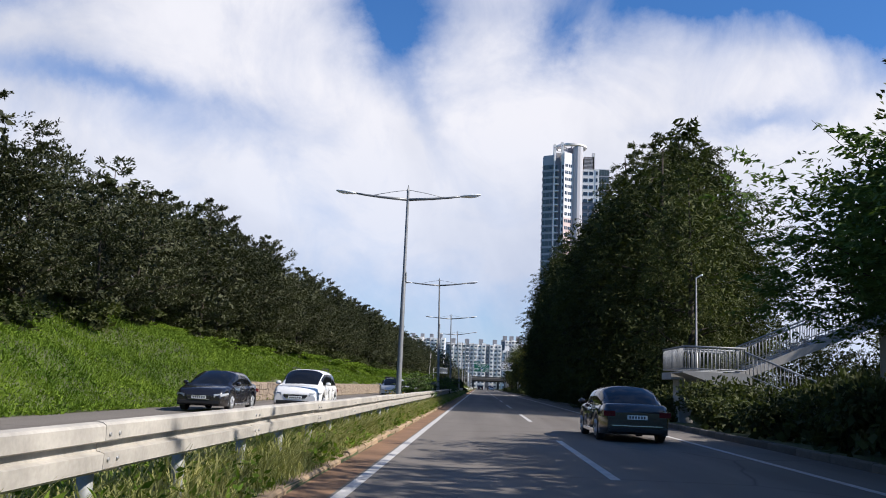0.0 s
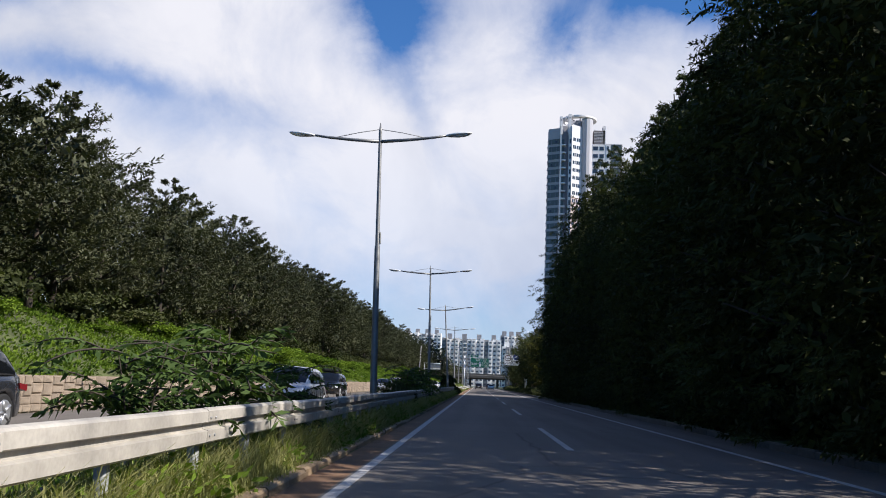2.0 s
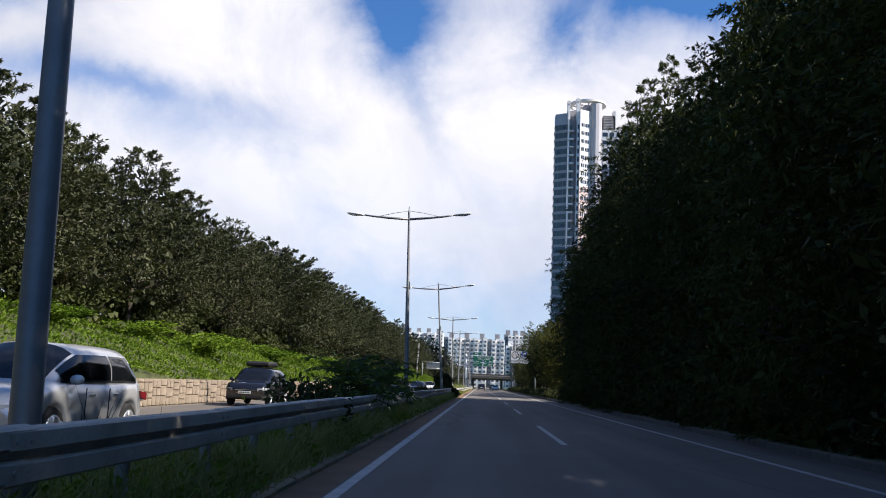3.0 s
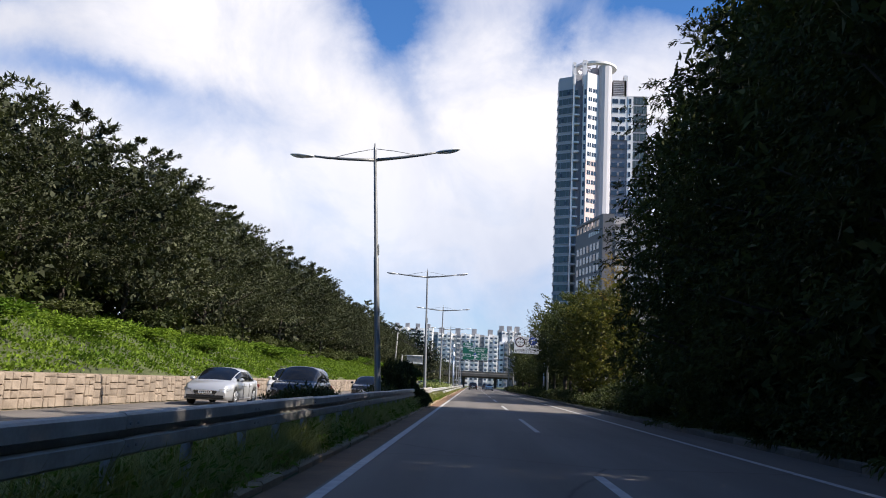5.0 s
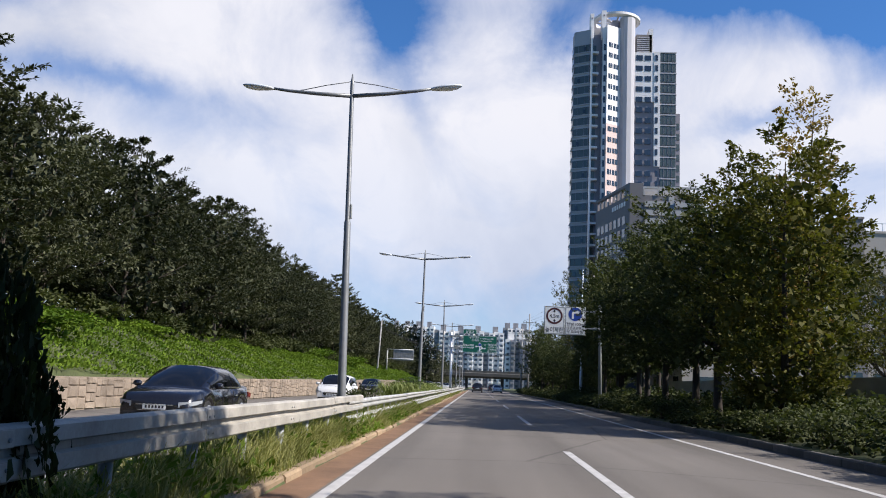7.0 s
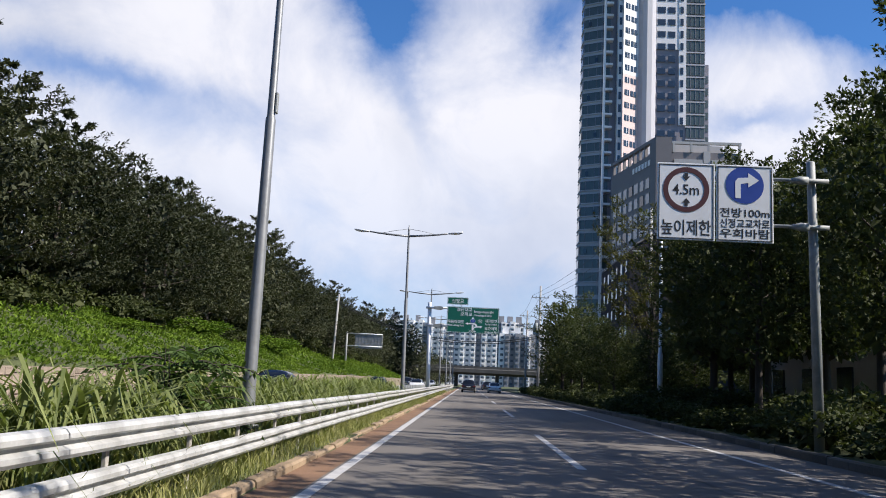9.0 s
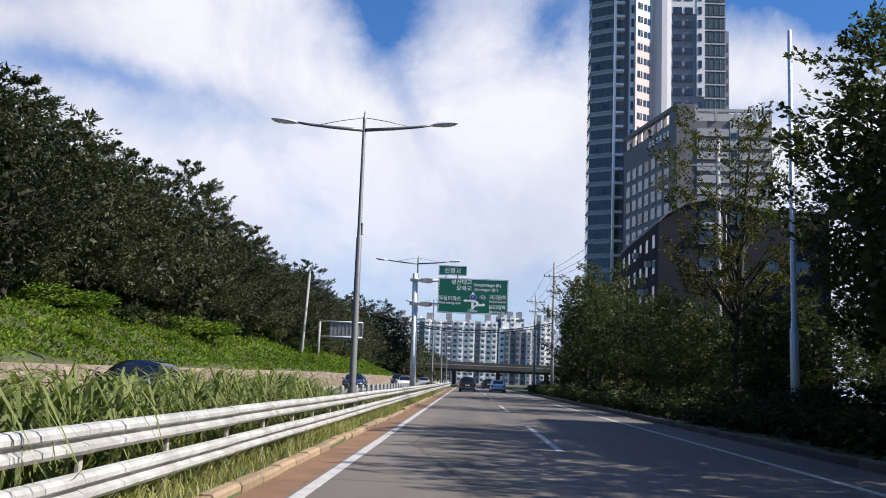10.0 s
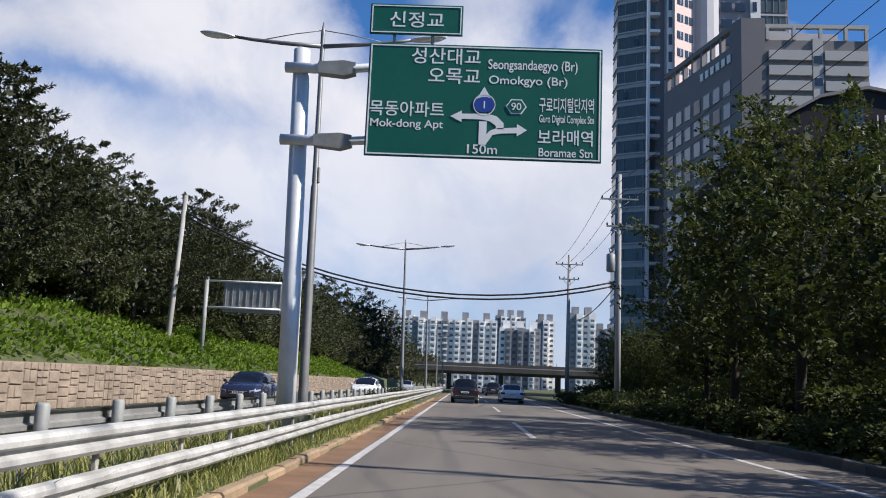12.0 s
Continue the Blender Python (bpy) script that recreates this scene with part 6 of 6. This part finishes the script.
def build_brown():
    b = thing("brown_building", "dark slate-brown building with a low curved gable and small windows", "building")
    top = [(22.3, 19.4), (23.2, 20.3), (25.4, 21.6), (28.6, 22.3), (31.5, 21.8), (33.6, 21.0), (41, 21.0)]
    bm = bmesh.new()
    prism(bm, [(22.3, -0.2)] + top + [(41, -0.2)], "y", 285, 309)
    part("wall", bm, M_BROWN, b)
    bm = bmesh.new()
    prism(bm, [(x, z + 0.1) for x, z in top] + [(x, z + 0.32) for x, z in top[::-1]], "y", 284.75, 309.2)
    part("coping", bm, M_OFFICE, b)
    for z in (19.7, 17.4, 14.4, 11.4, 8.4, 5.4):
        for x, w in ((24.4, 1.3), (27.5, 1.6), (30.9, 1.5), (34.6, 1.6), (38.0, 1.6)):
            if 27 < x < 31 and z > 17 or (x > 27 and z in (14.4, 8.4)):
                pane(b, (x, 284.98), (1, 0), z, w, 1.3, M_WINDOW, 0.1)
                pane(b, (x, 284.94), (1, 0), z - 0.14, w + 0.3, 0.14, M_OFFICE, 0.2, "sill")
    for r in range(6):
        for k in range(6):
            pane(b, (22.26, 287.2 + k * 3.7), (0, 1), 2.4 + r * 2.9, 1.2, 1.5, M_WINDOW_PALE if (r * 2 + k) % 3 else M_WINDOW, 0.1)
    for y, z in ((288.9, 15.0), (292.6, 12.1), (296.3, 17.0), (300.0, 9.2)):
        bm = bmesh.new()
        box(bm, 21.6, 22.25, y - 0.45, y + 0.45, z, z + 0.65, 0.03)
        part("air_conditioner", bm, M_OFFICE_PALE, b)
    bm = bmesh.new()
    box(bm, 27.0, 28.0, 284.3, 284.95, 18.9, 19.55, 0.03)
    ac = part("air_conditioner", bm, M_OFFICE_PALE, b)
    bm = bmesh.new()
    tube(bm, [(27.5, 284.28, 19.22), (27.5, 284.22, 19.22)], 0.24, 16)
    part("fan_grille", bm, M_BLACK_TRIM, ac)
    for x in (29.2, 29.7):
        bm = bmesh.new()
        tube(bm, [(x, 284.9, 2), (x, 284.9, 20.6)], 0.05, 6)
        part("drain_pipe", bm, M_POST, b)


def plain_house(name, label, x0, x1, y0, y1, z, mat, cols, rows, face_z=3.0, rail=False, wmat=None):
    b = thing(name, label, "building")
    bm = bmesh.new()
    box(bm, x0, x1, y0, y1, -0.2, z)
    part("wall", bm, mat, b)
    bm = bmesh.new()
    box(bm, x0 - 0.15, x1 + 0.15, y0 - 0.15, y1 + 0.15, z, z + 0.35)
    part("parapet", bm, mat, b)
    for c in range(cols):
        for r in range(rows):
            pane(b, (x0 + (c + 0.5) * (x1 - x0) / cols, y0), (1, 0), 1.2 + r * face_z, (x1 - x0) / cols * 0.55, 1.5, wmat or M_WINDOW, 0.16)
    n = max(2, int((y1 - y0) / 4))
    for c in range(n):
        for r in range(rows):
            pane(b, (x0, y0 + (c + 0.5) * (y1 - y0) / n), (0, 1), 1.2 + r * face_z, 1.5, 1.5, wmat or M_WINDOW, 0.16)
    if rail:
        for k in range(int((x1 - x0) / 1.5) + 1):
            pane(b, (x0 + k * 1.5, y0 + 0.2), (1, 0), z + 0.35, 0.12, 1.3, M_SIGN_WHITE, 0.12, "rail_post")
        pane(b, ((x0 + x1) / 2, y0 + 0.2), (1, 0), z + 1.6, x1 - x0, 0.12, M_SIGN_WHITE, 0.12, "rail")
    return b


build_tower()
build_office()
build_brown()
plain_house("commercial_building", "beige commercial building with grey windows and a railed roof", 47.5, 57, 270, 290, 26.0, M_BEIGE, 4, 8, rail=True, wmat=M_WINDOW_PALE)
b = plain_house("stair_tower", "plain blue-grey stair tower rising above a roof", 57.5, 61, 269, 288, 29.5, M_OFFICE, 1, 7)
plain_house("commercial_building", "beige building with a railed flat roof", 61.5, 75, 270, 290, 27.5, M_BEIGE, 3, 7, rail=True)
plain_house("workshop_building", "beige workshop building with a dark shutter behind the trees", 17.8, 30, 203, 219, 12.0, M_BEIGE, 2, 2, 4.5)
slab("white_wall", 29.6, 34.5, 214, 215, -0.1, 9.6, M_WHITE_WALL, "plain off-white gable wall behind the trees", "wall")
slab("boundary_wall", 16.2, 16.5, 128, 200, -0.1, 2.2, M_CONCRETE, "grey concrete boundary wall behind the hedge", "wall")


def apartment(x0, x1, y, z, label, bays, mat, deep=12, dark=M_APT_GREY, turrets=3):
    """A far slab of flats: bays that step in and out, windows storey by storey, lift houses on the roof."""
    b = thing("apartment_block", label, "apartment block", group="far apartment blocks")
    w = (x1 - x0) / bays
    rows = int(z / 2.9)
    for k in range(bays):
        a, c = x0 + k * w, x0 + (k + 1) * w
        step = 0.0 if k % 2 else 1.6
        walls(b, [(a, y + step), (c, y + step), (c, y + deep), (a, y + deep)], -0.2, z - (k % 3) * 0.5, mat if k % 5 else dark, "bay")
        for r in range(rows):
            pane(b, ((a + c) / 2, y + step), (1, 0), 1.0 + r * 2.9, w * 0.55, 1.2, M_WINDOW_FAR, 0.3)
            if k % 2:
                pane(b, ((a + c) / 2, y + step - 0.3), (1, 0), r * 2.9, w * 0.8, 0.8, mat, 0.5, "balcony")
    for k in range(turrets):
        x = x0 + (k + 0.5) * (x1 - x0) / turrets
        walls(b, [(x - 1.6, y + 4), (x + 1.6, y + 4), (x + 1.6, y + 8), (x - 1.6, y + 8)], z - 1, z + 3.2, dark, "lift_house")


apartment(-24.5, 17.0, 650, 33.0, "white slab of flats with balconies and lift houses far ahead", 14, M_APT, turrets=4)
apartment(17.6, 33.5, 690, 38.5, "pale slab of flats with a curved roofline far ahead", 6, M_APT)
apartment(16.9, 35.0, 612, 27.0, "grey slab of flats with pale bays far ahead", 7, M_APT_GREY, dark=M_APT)
apartment(42.0, 52.0, 720, 39.5, "brown and white tower of flats far ahead", 3, M_APT, turrets=2)
apartment(51.0, 63.0, 640, 37.0, "white tower of flats with a water tank far ahead", 4, M_APT, turrets=2)
apartment(-62.0, -30.0, 760, 42.0, "white slab of flats far behind the trees", 10, M_APT, turrets=4)
apartment(66.0, 84.0, 700, 34.0, "grey office block far ahead", 5, M_APT_GREY)

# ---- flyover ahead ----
# concrete colour lowered so deck and piers look shaded
M_DECK = material("shade_dark_concrete", (0.07, 0.07, 0.068), 0.9, spread=0.25, scale=0.3, fine=6)
f = thing("flyover", "low grey concrete flyover crossing the road far ahead", "bridge")
bm = bmesh.new()
prism(bm, [(430, 4.3), (430, 5.3), (430.3, 5.5), (430.3, 6.2), (430.6, 6.2), (430.6, 5.5), (441.4, 5.5), (441.4, 6.2), (441.7, 6.2), (442, 5.3), (442, 4.3), (440, 3.7), (432, 3.7)], "x", -60, 45)
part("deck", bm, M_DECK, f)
for x in (-24, -11.8, -1.8, 10.5, 24):
    bm = bmesh.new()
    box(bm, x - 0.5, x + 0.5, 434, 438, -0.3, 3.75, 0.08)
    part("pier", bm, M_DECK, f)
for x in range(-58, 44, 3):
    bm = bmesh.new()
    box(bm, x - 0.05, x + 0.05, 430.4, 430.5, 6.1, 6.9)
    part("rail_post", bm, M_POST, f)


# ---- ground cover, grass ----
def stuff(name, v, f, mat, label, category):
    return tagged(new(name, raw_mesh(name, v, f, mat)), label, category, kind="stuff")


def bank_cover():
    g = np.random.default_rng(5)
    pairs = []
    for y0, y1, n, ln in ((4, 48, 36000, 0.12), (48, 140, 52000, 0.15), (140, 250, 60000, 0.16), (250, 345, 20000, 0.24)):
        y = g.uniform(y0, y1, n)
        x = -11.05 - 8.5 * g.beta(1.05, 1.5, n)
        near = (y < 41)
        x = np.where(near, x + 0.5, x)
        mound = 0.22 * (np.sin(x * 2.1 + y * 0.7) * np.sin(y * 1.3 - x) + 0.6)
        at = np.stack([x, y, ground_z(x, y) + np.maximum(0, mound) * g.uniform(0.2, 1.2, n) + 0.02], 1)
        way = np.tile(np.array([[0.45, 0, 0.75]]), (n, 1))
        pairs.append(leaves(g, at, ln, ln * 0.62, way=way, droop=0.0, lay=1.4))
    # grass among the creeper
    n = 30000
    y = g.uniform(4, 60, n)
    x = -10.9 - 8.5 * g.beta(1.05, 1.5, n)
    at = np.stack([x, y, ground_z(x, y)], 1)
    a = g.uniform(0, 2 * math.pi, n)
    d = np.stack([np.cos(a), np.sin(a), np.full(n, 1.6)], 1)
    pairs.append(leaves(g, at, 0.42, 0.03, way=d, droop=0.1))
    v, f = joined(pairs)
    stuff("ground_cover", v, f, M_COVER, "bright green leafy creeper covering the bank", "ground cover")


def blades(g, at, height, width, lean=0.5, way=None):
    """Grass blades of two pieces that bend over."""
    n = len(at)
    a = g.uniform(0, 2 * math.pi, n)
    d = np.stack([np.cos(a), np.sin(a), np.zeros(n)], 1)
    if way is not None:
        d = unit(d * 0.7 + way)
    s = np.stack([-d[:, 1], d[:, 0], np.zeros(n)], 1)
    h = (height * g.uniform(0.5, 1.25, n))[:, None]
    w = width * g.uniform(0.7, 1.3, n)[:, None]
    b = (lean * g.uniform(0.2, 1.3, n))[:, None] * h
    up = np.array([[0, 0, 1.0]])
    p1 = at + up * h * 0.6 + d * b * 0.3
    p2 = at + up * h * 0.95 + d * b * 1.0
    v = np.stack([at - s * w / 2, at + s * w / 2, p1 + s * w * 0.45, p1 - s * w * 0.45, p2 + s * w * 0.08, p2 - s * w * 0.08], 1).reshape(-1, 3)
    k = np.arange(n)[:, None] * 6
    f = np.concatenate([k + np.array([[0, 1, 2, 3]]), k + np.array([[3, 2, 4, 5]])])
    return v, f


def median_grass():
    g = np.random.default_rng(6)
    pairs = []
    # verge between kerb and rail
    n = 120000
    y = g.uniform(1, 275, n)
    dense = 0.5 + 0.5 * np.sin(y * 0.6) * np.sin(y * 0.17 + 1)
    x = -0.66 - 0.55 * g.beta(1.15, 1.0, n)
    keep = g.uniform(0, 1, n) < (0.35 + 0.65 * dense) * np.where(y > 172, 0.5, 1.0)
    x, y = x[keep], y[keep]
    edge = np.clip((-0.62 - x) / 0.34, 0.22, 1.25) * np.where(y > 172, 0.55, 1.0)
    pairs.append(blades(g, np.stack([x, y, np.full(len(x), 0.04)], 1), 0.44 * edge, 0.012, 1.15))
    # taller growth between the rails
    n = 40000
    y = g.uniform(1, 300, n)
    x = g.uniform(-2.8, -1.2, n)
    pairs.append(blades(g, np.stack([x, y, np.full(n, 0.08)], 1), 0.5, 0.014, 0.9))
    v, f = joined(pairs)
    stuff("verge_grass", v, f, M_GRASS, "uneven green and straw-coloured grass on the median", "grass")
    # broad-leaved weeds in the verge
    n = 50000
    y = g.uniform(1, 300, n)
    k = np.sin(y * 0.45) * np.sin(y * 1.1 + 2) > -0.15
    y = y[k]
    x = g.uniform(-2.6, -0.66, len(y))
    few = y < 172
    x, y = x[few], y[few]
    at = np.stack([x, y, 0.1 + g.uniform(0, 0.36, len(y)) * np.clip((-0.6 - x) / 0.3, 0.2, 1)], 1)
    v, f = leaves(g, at, 0.12, 0.05, way=np.tile(np.array([[0.3, 0, 0.7]]), (len(y), 1)))
    stuff("weeds", v, f, M_COVER, "low leafy weeds among the median grass", "weeds")
    # tall reed-like grass: tufts of broad blades that arch over every way
    n, tufts = 11000, 380
    ty = np.concatenate([g.uniform(176, 211, int(tufts * 0.8)), g.normal(213.2, 1.9, tufts - int(tufts * 0.8))])
    tx, th = g.uniform(-2.85, -1.75, tufts), g.uniform(0.6, 1.2, tufts)
    k = g.integers(0, tufts, n)
    y, x = ty[k] + g.normal(size=n) * 0.12, tx[k] + g.normal(size=n) * 0.10
    fade = np.clip((218 - y) / 8, 0.5, 1) * th[k]
    a = g.uniform(0, 2 * math.pi, n)
    d = np.stack([np.cos(a), np.sin(a), np.zeros(n)], 1)
    s = np.stack([-d[:, 1], d[:, 0], np.zeros(n)], 1)
    h = (1.04 * fade * g.uniform(0.55, 1.12, n))[:, None]
    w = (0.046 * g.uniform(0.6, 1.4, n))[:, None]
    b = (h[:, 0] * g.uniform(0.35, 1.25, n))[:, None]
    base = np.stack([x, y, np.full(n, 0.05)], 1)
    up = np.array([[0, 0, 1.0]])
    rows = [base, base + up * h * 0.5 + d * b * 0.12, base + up * h * 0.88 + d * b * 0.42, base + up * h * 0.95 + d * b * 0.75, base + up * h * (0.98 - 0.42 * b / h) + d * b * 1.08]
    v = np.stack([q for p, m in zip(rows, (0.7, 1.0, 0.9, 0.6, 0.05)) for q in (p - s * w * m / 2, p + s * w * m / 2)], 1).reshape(-1, 3)
    k = np.arange(n)[:, None] * 10
    f = np.concatenate([k + np.array([[q, q + 1, q + 3, q + 2]]) for q in (0, 2, 4, 6)])
    stuff("tall_grass", v, f, M_REED, "tall pale green reed-like grass behind the rail", "grass")
    # dry stalks against the wall
    at = []
    for cy in (52.0, 54.5, 57, 58.5, 60.0, 61.5, 66.0, 78.0, 84.0, 113.0, 116.0, 121.0, 134.0, 137.0):
        for _ in range(22):
            at.append((-2.3 + g.normal() * 0.25, cy + g.normal() * 0.8, 0.08))
    v, f = blades(g, np.array(at), 0.95, 0.014, 0.4)
    stuff("dry_stalks", v, f, M_BARK, "thin dark dry weed stalks on the median", "weeds")
    # yellow flowers
    at = np.array([(-2.2 + g.normal() * 0.2, cy + g.normal() * 1.2, 0.72 + g.normal() * 0.1) for cy in (36.5, 38.5, 40.0, 74.0, 77.0) for _ in range(26)])
    v, f = joined([leaves(g, at + g.normal(size=at.shape) * 0.02, 0.05, 0.045) for _ in range(4)])
    stuff("yellow_flowers", v, f, M_FLOWER, "small yellow wild flowers standing on the median", "flowers")
    v, f = blades(g, np.concatenate([at - np.array([[0, 0, 0.75]])] * 2), 0.78, 0.012, 0.15)
    stuff("flower_stalks", v, f, M_COVER, "green stalks below yellow wild flowers", "flowers")


bank_cover()
median_grass()


# ---- stones of the retaining wall ----
def retaining_wall():
    w = thing("retaining_wall", "low retaining wall clad in rough buff stone with dark joints", "wall", kind="structure")
    bm = bmesh.new()
    pts = []
    ys = [40.2, 41.5, 43.0, 44.5] + list(range(50, 346, 5))
    tops = [0.1 + (wall_top(y) - 0.1) * min(1, max(0, (y - 40) / 4.5)) for y in ys]
    for i in range(len(ys) - 1):
        a = [bm.verts.new((x, ys[i], z)) for x, z in ((WALL_X - 0.05, -0.2), (WALL_X - 0.05, tops[i]), (WALL_X - 0.4, tops[i]), (WALL_X - 0.4, -0.2))]
        b = [bm.verts.new((x, ys[i + 1], z)) for x, z in ((WALL_X - 0.05, -0.2), (WALL_X - 0.05, tops[i + 1]), (WALL_X - 0.4, tops[i + 1]), (WALL_X - 0.4, -0.2))]
        for k in range(4):
            bm.faces.new((a[k], a[(k + 1) % 4], b[(k + 1) % 4], b[k]))
        bm.faces.new(a)
        bm.faces.new(b[::-1])
    bmesh.ops.remove_doubles(bm, verts=bm.verts, dist=1e-4)
    part("backing", bm, M_JOINT, w)
    g = np.random.default_rng(9)
    shapes = []
    for k in range(10):
        bm = bmesh.new()
        lo = [(0.0, 0.0), (1.0, 0.0), (1.0, 1.0), (0.0, 1.0)]
        back = [bm.verts.new((0, y, z)) for y, z in lo]
        front = [bm.verts.new((0.05 + g.uniform(-0.015, 0.02), 0.06 + 0.88 * y + g.uniform(-0.03, 0.03), 0.07 + 0.86 * z + g.uniform(-0.04, 0.04))) for y, z in lo]
        mid = bm.verts.new((0.060 + g.uniform(-0.012, 0.015), g.uniform(0.35, 0.65), g.uniform(0.35, 0.65)))
        for i in range(4):
            bm.faces.new((back[i], back[(i + 1) % 4], front[(i + 1) % 4], front[i]))
            bm.faces.new((front[i], front[(i + 1) % 4], mid))
        shapes.append(finish(bm, "stone", M_STONE))
    made, far = 0, []
    y = 40.8
    while y < 344:
        top = 0.1 + (wall_top(y) - 0.1) * min(1, max(0, (y - 40) / 4.5))
        z, row_w = -0.03, g.uniform(0.55, 0.95)
        while z < top - 0.12:
            h = min(g.choice([0.22, 0.3, 0.38]), top - z)
            split = [(y, row_w)] if g.uniform() < 0.6 or row_w < 0.7 else [(y, row_w * 0.45), (y + row_w * 0.45, row_w * 0.55)]
            for yy, ww in split:
                m = (yy + 0.012, z + 0.012, ww - 0.024, h - 0.024, int(g.integers(10)))
                if 55 < yy and made < 300 and yy < 110:
                    o = new("stone", shapes[m[4]])
                    o.parent = w
                    o.location, o.scale = (WALL_X - 0.06, m[0], m[1]), (1, m[2], m[3])
                    made += 1
                else:
                    far.append(m)
            z += h
        y += row_w
    vs, fs = [], []
    base = 0
    src = [np.array([v.co[:] for v in me.vertices]) for me in shapes]
    tri = []
    for me in shapes:
        t = []
        for p in me.polygons:
            q = list(p.vertices)
            t += [q if len(q) == 4 else q + [q[2]]]
        tri.append(t)
    faces = []
    for yy, z, ww, h, k in far:
        vs.append(src[k] * np.array([1, ww, h]) + np.array([WALL_X - 0.06, yy, z]))
        faces += [[i + base for i in (q if q[2] != q[3] else q[:3])] for q in tri[k]]
        base += len(src[k])
    me = bpy.data.meshes.new("stones")
    me.from_pydata(np.concatenate(vs).tolist(), [], faces)
    me.materials.append(M_STONE_ISL)
    o = tagged(new("stones", me), kind="stuff")
    o.parent = w
    return w


retaining_wall()


# ---- kerb stones ----
def kerbs():
    g = np.random.default_rng(3)
    k = thing("kerb", "worn yellowish-brown concrete kerb stones along the median", "kerb", kind="structure")
    bm = bmesh.new()
    prism(bm, [(0, -0.2), (0.0, 0.065), (-0.03, 0.095), (-0.15, 0.095), (-0.15, -0.2)], "y", 0.006, 0.994)
    me = finish(bm, "kerb_stone", M_KERB)
    for i in range(298):
        o = new("kerb_stone", me)
        o.parent = k
        o.location = (-0.62 + g.normal() * 0.008, 2 + i, g.normal() * 0.008 - (0.03 if math.sin(i * 0.21) > 0.55 else 0))
        o.rotation_euler = (0, 0, g.normal() * 0.006)
    k = thing("kerb", "dirty grey concrete kerb stones along the roadside, darkened for shade", "kerb", kind="structure")
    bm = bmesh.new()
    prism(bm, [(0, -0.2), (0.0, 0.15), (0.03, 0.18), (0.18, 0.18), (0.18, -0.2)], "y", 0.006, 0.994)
    me = finish(bm, "kerb_stone", M_KERB_DIRTY_SHADED)
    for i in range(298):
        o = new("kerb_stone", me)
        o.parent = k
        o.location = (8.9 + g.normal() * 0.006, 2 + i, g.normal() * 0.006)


kerbs()
